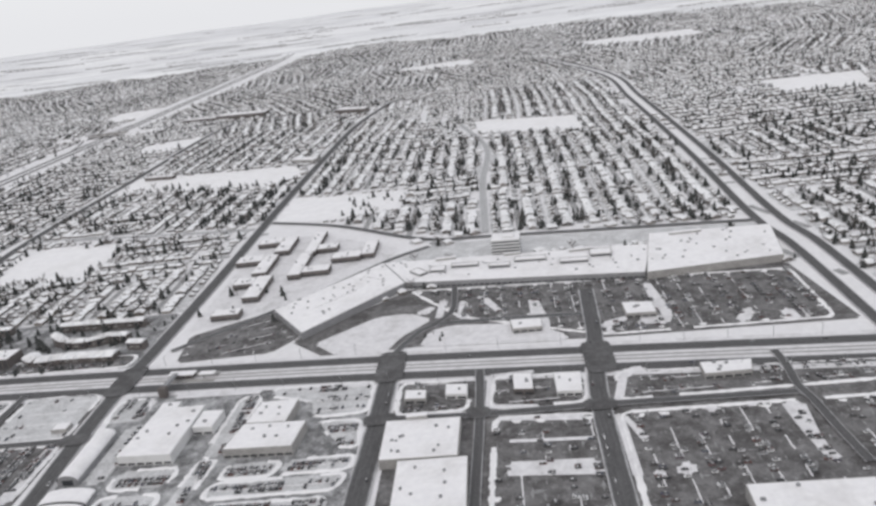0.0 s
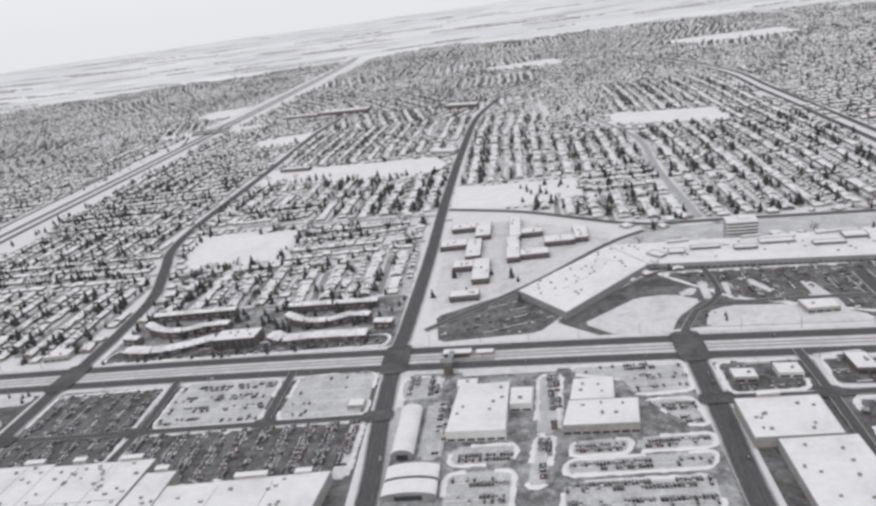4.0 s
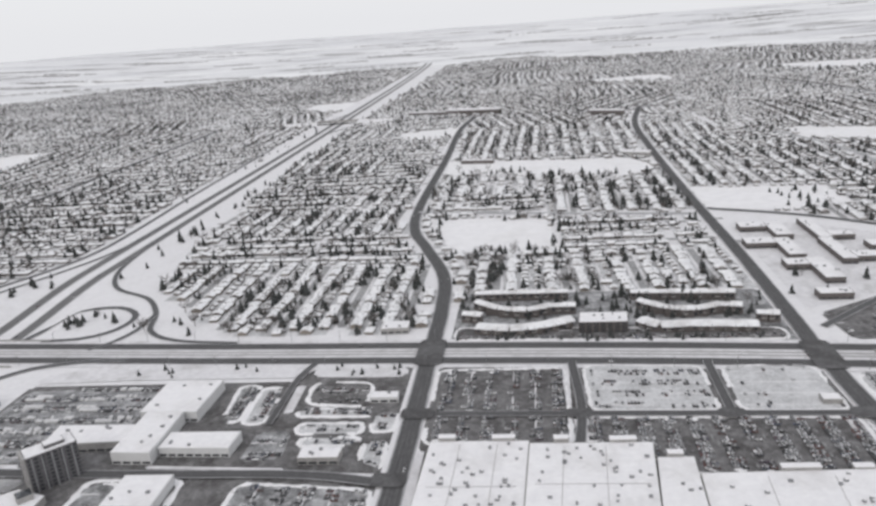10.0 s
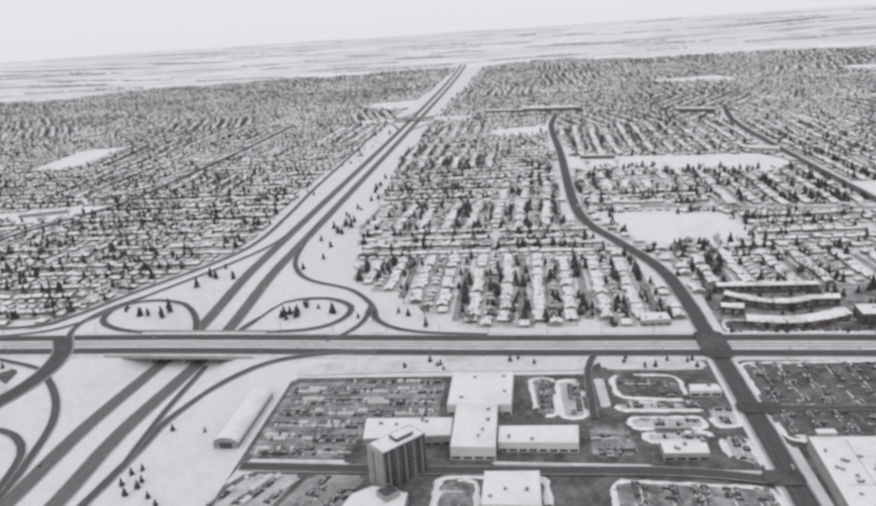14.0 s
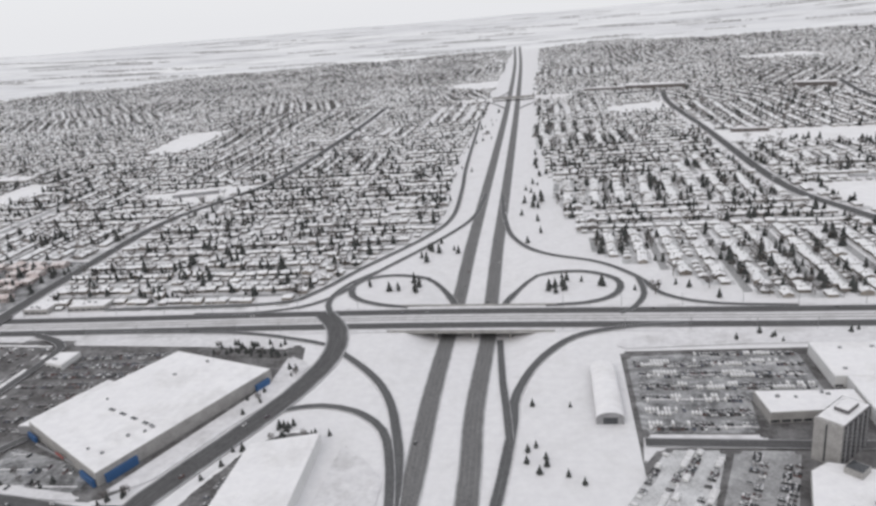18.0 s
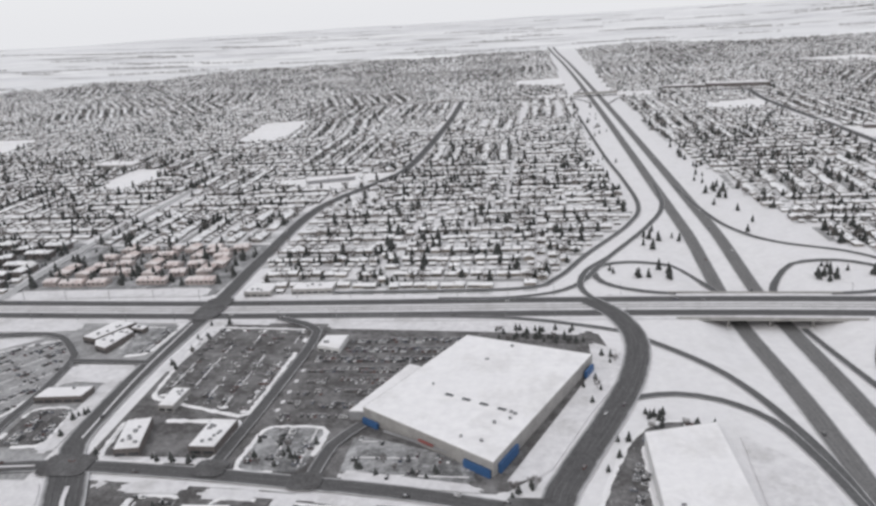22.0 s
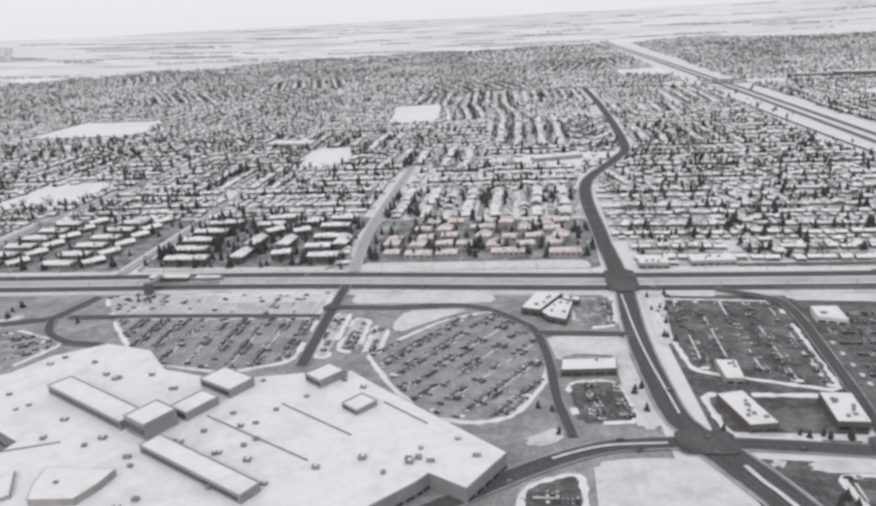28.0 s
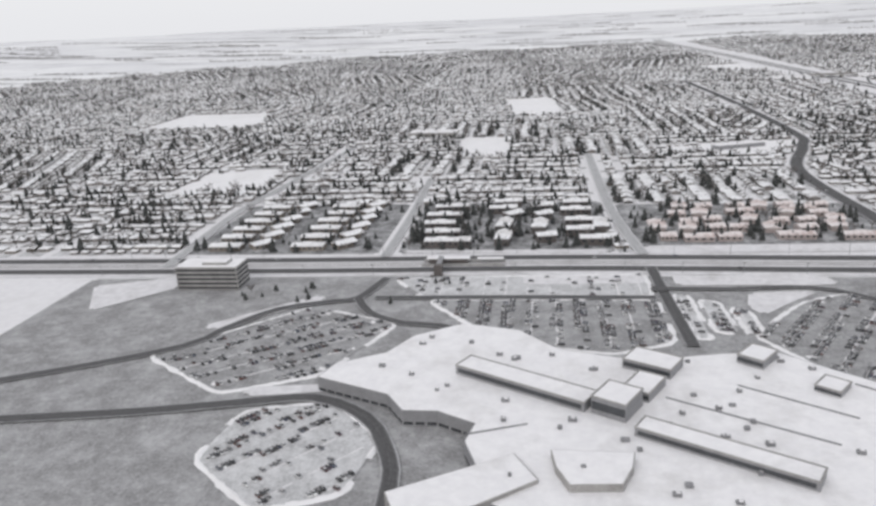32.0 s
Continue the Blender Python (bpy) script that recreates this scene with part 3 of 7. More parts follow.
# ---- parking lots and playing fields ----
LOTS = {
    # name: (ring, dark or snowy, direction of the car rows in degrees, share of bays filled)
    "plaza_lot_south": ([(586, -5), (625, -7), (624, -75), (583, -73)], 0, 90, 0.16),
    "plaza_lot_corner": ([(633, -8), (752, -10), (752, -120), (631, -120)], 0, 90, 0.2),
    "plaza_lot_east": ([(637, 22), (752, 14), (750, 1), (634, 1)], 0, 0, 0.3),
    "bank_lot": ([(586, 27), (624, 24), (622, 2), (584, 2)], 0, 0, 0.12),
    "diner_lot": ([(546, 28), (576, 26), (575, 3), (546, 3)], 0, 0, 0.2),
    "plaza_front_lot": ([(541, 131), (740, 112), (738, 54), (640, 57), (627, 62), (570, 91)], 0, 90, 0.24),
    "big_box_lot_east": ([(316, 2), (404, 2), (404, -34), (330, -34), (306, -14), (306, 2)], 0, 90, 0.68),
    "showroom_lot": ([(429, 12), (440, 12), (437, -28), (428.6, -27)], 3, 90, 0.5),
    "street_strip": ([(415.6, 11), (418.6, 11), (418.8, -48), (416.4, -48)], 3, 90, 0.8),
    "compound_lot": ([(415.5, 34), (431, 35), (434, 16), (416, 15.5)], 3, 90, 0.6),
    "showroom_row": ([(441.4, -20.5), (465.3, -20.5), (463.2, -32), (440.2, -32)], 3, 0, 0.7),
    "dealer_lane_row": ([(474.4, 28), (483.8, 28), (480, -16), (472, -16)], 3, 90, 0.6),
    "dealer_lane_row_south": ([(471.9, -18), (478.5, -18), (473.8, -46), (467.9, -46)], 3, 90, 0.7),
    "dealer_back_row": ([(482.4, -32.4), (532.2, -32.1), (528.6, -41), (480.3, -41)], 3, 0, 0.85),
    "dealer_yard": ([(440, -36), (464, -36), (462, -64), (440, -64)], 3, 0, 0.5),
    "dealer_south_lot": ([(480, -45), (528, -45), (526, -70), (478, -70)], 3, 0, 0.6),
    "dealer_lot": ([(488.9, 33.4), (534, 32.5), (533.7, 7.9), (511, 7.1), (507.9, 20.3), (487.5, 27.3)], 3, 0, 0.55),
    "dealer_side_lot": ([(514.6, 3), (531.5, 3), (533.5, -16), (527, -16), (518, -3)], 3, 0, 0.6),
    "dealer_row_west": ([(485.1, -21.6), (505.5, -21.6), (503, -30.4), (483, -30.4)], 3, 0, 0.7),
    "dealer_row_east": ([(507.3, -21.5), (534, -21.5), (532, -29.8), (505.6, -29.8)], 3, 0, 0.7),
    "big_box_lot": ([(246, 42), (301, 43), (301, 8), (301, -17), (247, -17)], 0, 90, 0.72),
    "workshop_row_west": ([(160, 29), (169, 29), (170, -1), (163, -1)], 1, 90, 0.7),
    "workshop_row_east": ([(171, 27), (179.5, 27), (181, -2.5), (172, -3)], 3, 90, 0.75),
    "dealer_row": ([(181, -9), (194.5, -8), (196.5, -27), (181, -29.5)], 1, 0, 0.92),
    "loop_lot": ([(193, 28), (194, 13), (217, 11), (219.5, 14), (219, 31), (196, 32)], 0, 0, 0.16),
    "loop_lot_inner": ([(192.7, 8.8), (193.2, 3), (223, 3), (223, 9.4)], 3, 0, 0.8),
    "island_row": ([(196, -2.6), (196.5, -10), (222, -9.8), (221.6, -2.2)], 3, 0, 0.9),
    "island_row_south": ([(200, -13.4), (200.4, -18.4), (222.3, -17.6), (222.2, -12.3)], 3, 0, 0.85),
    "street_row": ([(225.4, 5), (234, 6), (234.6, -8), (225.6, -8.4)], 3, 0, 0.6),
    "street_row_south": ([(225.4, -15.3), (233, -15.3), (234.4, -33), (225.6, -28)], 3, 90, 0.6),
    "south_works_lot": ([(186, -42), (234, -45), (234, -80), (186, -80)], 1, 90, 0.5),
    "south_works_yard": ([(132, -43), (143, -43), (143, -80), (128, -80)], 1, 0, 0.3),
    "south_block_lot": ([(-196, -77), (-132, -82), (-120, -88), (-120, -125), (-196, -125)], 0, 0, 0.3),
    "south_corner_lot": ([(-222, -77), (-206, -77), (-206, -120), (-214, -120)], 0, 90, 0.3),
    "mall_south_lot": ([(-302.5, -86), (-287, -78.5), (-286.5, -112), (-302, -112)], 0, 0, 0.5),
    "trailer_yard": ([(60, 25), (125, 29), (125, -8), (99, -8), (97, -31), (60, -31)], 1, 0, 0.95),
    "camper_lot": ([(48, -75), (66, -41), (84, -41), (73, -75)], 3, 64, 0.98),
    "hotel_lot": ([(75, -75), (86.5, -41), (106, -41), (95, -75)], 2, 68, 0.4),
    "depot_lot": ([(-51, -31), (-61, -31), (-68, -35), (-74, -44), (-78, -55), (-82, -66), (-85, -78), (-86, -100), (-71, -100), (-70.5, -46)], 0, 75, 0.45),
    "furniture_lot": ([(-252, 46), (-202, 43), (-204, -32), (-246, -19)], 0, 90, 0.2),
    "hardware_lot": ([(-194, 30), (-131, 37), (-146, 8), (-164, -33), (-194, -36)], 0, 0, 0.6),
    "bay_lot": ([(-194, -38), (-172, -38), (-174, -64), (-196, -64)], 1, 90, 0.4),
    "loading_yard": ([(-162, -42), (-122, -55), (-120, -68), (-162, -65)], 1, 0, 0.1),
    "mall_lot_east": ([(-360, -8), (-336, 22), (-316, 33), (-299, 16), (-294.5, -12), (-296, -30), (-306, -51), (-318, -55), (-332, -51), (-346, -33)], 2, 58, 0.7),
    "corner_lot": ([(-288, -28), (-272, -27), (-267.5, -52), (-286, -54)], 0, 90, 0.34),
    "mall_lot_north": ([(-478, 24), (-388, 25), (-387, -14), (-408, -24), (-446, -16)], 2, 90, 0.66),
    "mall_lot_avenue": ([(-496, 50), (-389, 55), (-389, 29), (-480, 27)], 3, 90, 0.1),
    "mall_lot_middle": ([(-381, 31), (-375.5, 31), (-374.8, -11), (-379.6, -11)], 3, 90, 0.3),
    "mall_island_row": ([(-372, 25.6), (-365.6, 23), (-364.7, -6.8), (-371.9, -5)], 3, 90, 0.75),
    "mall_island_row_east": ([(-362, 17.6), (-356.5, 15), (-356.3, -6.6), (-361, -9)], 3, 90, 0.7),
    "mall_lot_west": ([(-570, -30), (-524, 16), (-486, 0), (-503, -42), (-533, -56)], 2, 35, 0.4),
    "mall_lot_far_west": ([(-520, -66), (-494, -60), (-476, -80), (-480, -104), (-500, -112), (-524, -92)], 3, 50, 0.4),
    "transit_lot": ([(309, 45), (357, 44), (357, 7), (310, 7)], 3, 0, 0.4),
    "transit_green": ([(366, 44), (402, 43), (403, 7), (365, 7)], 3, 0, 0.04),
    "glass_house_lot": ([(-284, 46), (-266, 46), (-268, 18), (-282, 16)], 1, 90, 0.4),
    "apartment_lot": ([(250, 88), (402, 82), (402, 70), (250, 74)], 0, 0, 0.35),
    "plaza_side_lot": ([(424, 98), (470, 126), (488, 86), (476, 70), (428, 68)], 0, 20, 0.1),
}
# the paved districts round the lots, and the snow left lying between them
DISTRICTS = {
    "mall": ([(-640, 50), (-470, 54), (-268, 51), (-262, -60), (-256, -150), (-640, -150)], 2),
    "hardware": ([(-253, 52), (-200, 50), (-120, 48), (-78, 40), (-72, 12), (-88, -30), (-102, -62), (-112, -72), (-248, -62)], 0),
    "workshop": ([(58, 30), (185, 33), (188, 47), (234, 47), (236, -150), (58, -150)], 0),
    "big_box": ([(246, 46), (404, 44), (410, -150), (246, -150)], 0),
    "dealer": ([(418, 38), (534, 33), (533, -150), (420, -150)], 1),
    "plaza_lower": ([(545, 30), (760, 24), (760, -150), (544, -150)], 0),
    "south_blocks": ([(-246, -70), (-180, -73), (-106, -84), (-112, -150), (-240, -150)], 0),
    "row_house_court": ([(248, 69), (405, 65), (405, 133), (248, 136)], 1),
    "condo_court": ([(-389, 86), (-267, 86), (-267, 174), (-390, 178)], 1),
    "apartment_court": ([(-502, 86), (-398, 86), (-398, 186), (-502, 186)], 1),
    "townhouse_court": ([(-612, 86), (-512, 86), (-512, 186), (-614, 186)], 1),
    "school_court": ([(420, 104), (470, 128), (518, 180), (528, 206), (470, 252), (420, 262)], 4),
    "plaza_back": ([(520, 175), (548, 206), (600, 206), (748, 186), (748, 172)], 3),
    "plaza_upper": ([(484, 80), (541, 134), (600, 128), (668, 117), (742, 121), (748, 50), (636, 54), (560, 62), (505, 60)], 0),
}
for i, (name, (ring, snowy)) in enumerate(DISTRICTS.items()):
    tagged(sheet("pavement_" + name, ring, (LOT_DARK, LOT_SNOWY, LOT_GREY, LOT_WHITE, VERGE)[snowy], 0.05 + 0.004 * i), "broad slushy asphalt of the shopping district", "pavement", kind="structure")
JUNCTIONS = [
    # centre, half width, half depth
    (409.4, 52.5, 5, 14), (240, 60, 5, 14), (-260, 67.5, 5.5, 14), (631.6, 36, 5, 14), (539.6, 43.5, 5, 14), (-385, 36, 2.6, 3), (-251.5, -63.6, 7, 6), (540, 0, 5.4, 4), (626.6, -2, 5, 4), (579.5, -1, 3.6, 4), (238.5, -40, 5, 4), (242, 4, 5.4, 4), (409, 4, 5.4, 4), (-203, -63.5, 4, 4.5), (-104, -79, 6, 5), (304.5, 4, 4, 3.6), (361, 4, 4, 3.6), (-171, -69, 4, 4.5),
]
for i, (x, y, a, b) in enumerate(JUNCTIONS):
    c, d = (1.4, 1.8) if b > 10 else (1.2, 1.2)
    tagged(sheet("road_junction", [(x - a - c, y - b + d), (x - a, y - b), (x + a, y - b), (x + a + c, y - b + d), (x + a + c, y + b - d), (x + a, y + b), (x - a, y + b), (x - a - c, y + b - d)], JUNCTION, 0.83 + 0.002 * i), "dark wet asphalt where streets cross", "road", kind="structure")
PATCHES = [
    [(-384, 84.5), (-271, 85.5), (-273, 98), (-384, 96)], [(-500, 86), (-400, 86), (-400, 91), (-500, 91)], [(545, 100), (556, 108), (556, 100), (550, 96)],
    [(-378, 54), (-318, 54), (-314, 43), (-330, 41), (-345, 41.5), (-378, 41)], [(-352, 33), (-335, 35), (-325, 34.5), (-340, 22), (-352, 10), (-356, 18)], [(-440, 56), (-389, 56), (-389, 44), (-440, 42)],
    [(-283.4, -74.5), (-272.7, -71.6), (-256, -71.2), (-250.5, -79.4), (-246.8, -90.6), (-234, -130), (-284, -130)], [(-229.5, -74), (-223, -69.8), (-206, -70), (-206, -76), (-226, -76.4)], [(-238.4, -71), (-231.4, -69.6), (-235.6, -76.5)], [(-303, -64), (-292, -56), (-289.6, -60.4), (-291, -63.6), (-299.2, -68.3)], [(-294.5, 8), (-265.5, 7.8), (-264.4, -8.5), (-287, -7), (-291, -14)], [(-266.5, 3), (-262, -57), (-269, -57), (-272, -8)],
    [(-254, 52), (-244, 55), (-249, 0), (-254, 0)], [(-244, 54), (-222, 53), (-222, 48), (-244, 49)], [(-196, 52), (-100, 50), (-82, 42), (-84, 36), (-128, 40), (-196, 44)],
    [(-82, 30), (-70, 22), (-72, 0), (-85, -28), (-99, -62), (-112, -68), (-82, 4)], [(-246, -57.5), (-205, -57.5), (-205, -61), (-244, -60)], [(-200, -72.5), (-140, -77), (-140, -79), (-200, -76)],
    [(-162, -62), (-120, -68), (-116, -72), (-162, -68)], [(100, 35), (183, 36), (194, 49), (228, 49), (233, 54), (100, 55)], [(58, 32), (104, 35), (104, 55), (86, 50), (58, 40)],
    [(243, -20), (248.5, -20), (248.5, -140), (243, -140)], [(399, 4), (405, 4), (405, -36), (398, -36)], [(303, 2), (310, 2), (309, -13), (303, -13)], [(188, -34), (236, -36), (236, -39), (128, -37)],
    [(545, 3), (578, 1), (578, -3), (545, -3)], [(185.5, 30), (189.5, 30), (190.5, 4), (186.8, 3)], [(189, 49), (226, 49), (232, 45), (233, 37), (224, 35.5), (190, 36.5)], [(147, -32), (200, -33), (200, -34.6), (147, -34)], [(440, 36), (484, 34), (484, 30), (440, 32)],
    [(590, -20), (622, -22), (622, -24), (590, -22)], [(588, -38), (622, -40), (622, -44), (588, -41)], [(-598, 52), (-592, 38), (-618, 10), (-634, 40)], [(-556, -8), (-520, 24), (-524, 30), (-562, -4)], [(-524, -58), (-488, -52), (-494, -48), (-526, -52)],
    [(60, -32), (98, -32), (98, -40), (64, -40), (58, -50)], [(428, 34), (434, 34), (434, 26), (428, 26)], [(-40, -38), (-22, -58), (-20, -140), (-44, -140)],
]
for i, ring in enumerate(PATCHES):
    tagged(sheet("snow_verge", ring, VERGE, 0.276 + 0.001 * i), "uneven snow lying on a verge beside asphalt", "snow verge", kind="structure")


PLAZA_ISLANDS = [
    [(630.6, -7.5), (634, -8), (634, -48), (630.5, -47.6)],
    [(654.9, -7), (660.8, -7.9), (660.1, -12.7), (653.9, -11)],
    [(663, -7.5), (669.8, -8.5), (668.4, -13.3), (662.2, -12.3)],
    [(677.9, -8.3), (683.9, -8.4), (683.3, -11.4), (677.4, -11.2)],
    [(690.6, -9.1), (699, -10.5), (695.5, -35.2), (697.8, -46.2), (692.9, -47.6), (690.9, -26.3)],
    [(645.5, -41.1), (652.1, -40.4), (650.9, -48.3), (644.6, -48.4)],
    [(636.1, -46.5), (639.7, -42.8), (642, -46.6), (641, -48.8)],
    [(605.4, 104.9), (610.2, 103.7), (614.4, 75.8), (613.2, 63.3), (599, 67.5), (599.9, 84.8), (605.5, 84.9)],
    [(634, 108.9), (637.9, 107.9), (637.8, 80.1), (634.7, 80.8)],
    [(637.2, 69), (652.3, 74.3), (651.4, 69.5), (640, 63.5), (644.1, 54.6), (639.5, 54.4)],
    [(665.3, 112.2), (669.3, 111.1), (672, 72.3), (668, 61), (654.9, 63.9), (656.6, 72.1), (664.6, 74)],
    [(637.7, 21), (631.8, -0.6), (635.3, -1.9), (640.9, 18.6), (649.4, 20.7), (649.2, 25), (641.6, 25)],
    [(583.1, 28.7), (582, 2), (604.2, -0.7), (604.4, 2.1), (584.7, 4.8), (586, 26.3), (604.1, 26.9), (604.3, 29.8)],
    [(588.9, -33.3), (621.6, -34.9), (620.8, -39.8), (588.8, -38.3)],
    [(585.6, -3.4), (620.6, -6.7), (620.4, -11.3), (585.5, -6.9)],
    [(624.6, 29.5), (628.4, 29.8), (626.2, 17.5), (623.1, 11.3)],
    [(637.4, -27.2), (633, -10.5), (634.8, -9.7), (640.5, -26)],
    [(588.9, 91.3), (577.4, 115.4), (582.9, 115.6), (593.2, 90.3)],
    [(695.8, 57.9), (703.8, 71.3), (709.3, 68.8), (701, 55)],
    [(718.4, 66.1), (723.6, 66.7), (724.5, 53.3), (718.3, 53)],
    [(558.6, 115), (563.2, 114), (560.8, 90), (557, 90)],
    [(569.6, 112), (573.2, 111), (570, 90), (577, 87), (568, 88)],
    [(302.2, 2.2), (309.8, 2.2), (309.4, -12), (303.6, -12)],
    [(298.6, 44), (302.6, 43), (302, 9.5), (300.6, 9.5)],
    [(-202, -73.2), (-181.5, -73), (-182.4, -78.4), (-201.6, -78.2)],
    [(-167, -74.8), (-144.5, -76), (-146.3, -80.5), (-167, -78.2)],
    [(-177.4, -74.4), (-170.2, -74.8), (-171.6, -83.7), (-178.4, -82.4)],
] + [[(x, y), (x + 1.5, y + 0.2), (x + 1.5, y - 3.4), (x, y - 3.6)] for x in (-207.2, -194.6) for y in (5.0, -3.8, -12.4, -19.8, -25.6)]
for i, ring in enumerate(PLAZA_ISLANDS):
    tagged(sheet("snow_island", ring, VERGE, 0.31 + 0.001 * i), "snow-covered kerb island in a parking lot", "snow island", kind="structure")


def rounded(ring, r):
    out = []
    n_ = len(ring)
    for i in range(n_):
        p, a, b = Vector(ring[i]), Vector(ring[i - 1]), Vector(ring[(i + 1) % n_])
        da, db = (a - p), (b - p)
        k = min(r, da.length * 0.4, db.length * 0.4)
        s0, s1 = p + da.normalized() * k, p + db.normalized() * k
        for q in range(5):
            t = q / 4
            out.append((1 - t) ** 2 * s0 + 2 * t * (1 - t) * p + t * t * s1)
    return out


def snow_bank(ring, seed):
    """Ploughed snow heaped along the kerbs of a lot, with openings for the driveways."""
    rnd = random.Random(seed)
    loop = rounded(ring, 5)
    dense = []
    for a, b in zip(loop, loop[1:] + loop[:1]):
        k = max(1, int((b - a).length / 2.0))
        dense += [a.lerp(b, i / k) for i in range(k)]
    n_ = len(dense)
    gaps = [rnd.randrange(n_) for _ in range(2)]
    bm = bmesh.new()
    prev = None
    for i in range(n_ + 1):
        p, q = dense[i % n_], dense[(i + 1) % n_]
        if any((i - g) % n_ < 4 for g in gaps):
            prev = None
            continue
        d = (q - p).normalized()
        s = Vector((-d.y, d.x))
        w, h = rnd.uniform(0.8, 1.7), rnd.uniform(0.15, 0.4)
        cur = [bm.verts.new((*(p + s * w), 0.05)), bm.verts.new((p.x + rnd.uniform(-0.2, 0.2), p.y + rnd.uniform(-0.2, 0.2), 0.12 + h)), bm.verts.new((*(p - s * w), 0.05))]
        if prev:
            for k in (0, 1):
                bm.faces.new((prev[k], prev[k + 1], cur[k + 1], cur[k]))
        prev = cur
    bmesh.ops.recalc_face_normals(bm, faces=bm.faces)
    if sum(f.normal.z for f in bm.faces) < 0:
        bmesh.ops.reverse_faces(bm, faces=bm.faces)
    tagged(new("snow_bank", finish("snow_bank", bm, FIELD)), "bank of ploughed snow along the kerb of a parking lot", "snow bank", kind="structure")


snow_bank([(-247, -35), (-203, -35), (-204.5, -60), (-244, -60)], 91)
snow_bank([(130, -41), (165, -40), (166, -62), (130, -63)], 92)
for i, (name, (ring, snowy, turn, fill)) in enumerate(LOTS.items()):
    if name not in ("plaza_side_lot", "loading_yard", "showroom_lot", "street_strip", "dealer_row", "trailer_yard", "hotel_lot", "camper_lot", "hardware_lot"):
        snow_bank(ring, i)
for i, (name, (ring, snowy, turn, fill)) in enumerate(LOTS.items()):
    tagged(sheet("parking_lot_" + name, ring, (LOT_DARK, LOT_SNOWY, LOT_GREY, LOT_WHITE)[snowy], 0.12 + 0.0026 * i),
           ("", "parking lot half covered by packed snow", "frosted grey parking lot with rows of cars", "parking lot under trodden white snow")[snowy] if snowy else "dark wet asphalt parking lot with slush lines", "parking lot", kind="structure")

FIELDS = {
    "school_field": [(205, 302), (297, 288), (306, 212), (246, 208), (222, 238)],
    "long_field": [(198, 535), (384, 511), (403, 464), (380, 425), (278, 448), (202, 470)],
    "academy_field": [(416, 370), (516, 356), (518, 303), (467, 290), (416, 300)],
    "far_field": [(576, 650), (690, 612), (690, 532), (572, 576)],
    "crescent_field": [(-336, 360), (-267, 388), (-218, 380), (-268, 322)],
    "square_field": [(-510, 446), (-465, 438), (-456, 341), (-495, 346)],
    "church_field": [(-485, 758), (-418, 770), (-410, 600), (-460, 589)],
    "station_field": [(-695, 220), (-690, 300), (-634, 310), (-624, 236)],
    "farther_field": [(104, 763), (185, 790), (185, 714), (121, 697)],
    "distant_field": [(403, 1403), (563, 1438), (573, 1304), (433, 1335)],
    "eastern_field": [(925, 690), (1040, 680), (1010, 580), (922, 590)],
    "plaza_green": [(497, 75), (526, 100), (543, 101), (556, 91), (541, 73), (535, 58), (511, 60)],
    "plaza_lawn": [(551, 61), (555, 77), (566, 82), (604, 76), (621, 60), (621, 54)],
    "interchange_green": [(-150, 1220), (-60, 1240), (-60, 1100), (-140, 1100)],
    "creek_field": [(800, 1500), (1050, 1480), (1040, 1330), (820, 1360)],
    "north_field": [(-900, 700), (-780, 690), (-760, 560), (-900, 580)],
}
for i, (name, ring) in enumerate(FIELDS.items()):
    tagged(sheet("field_" + name, ring, VERGE if name.startswith("plaza") else FIELD, 0.14 + 0.005 * i), "open playing field under smooth fresh snow", "snow field", kind="structure")


# ---- buildings with flat, snow-covered roofs ----
TAKEN = []


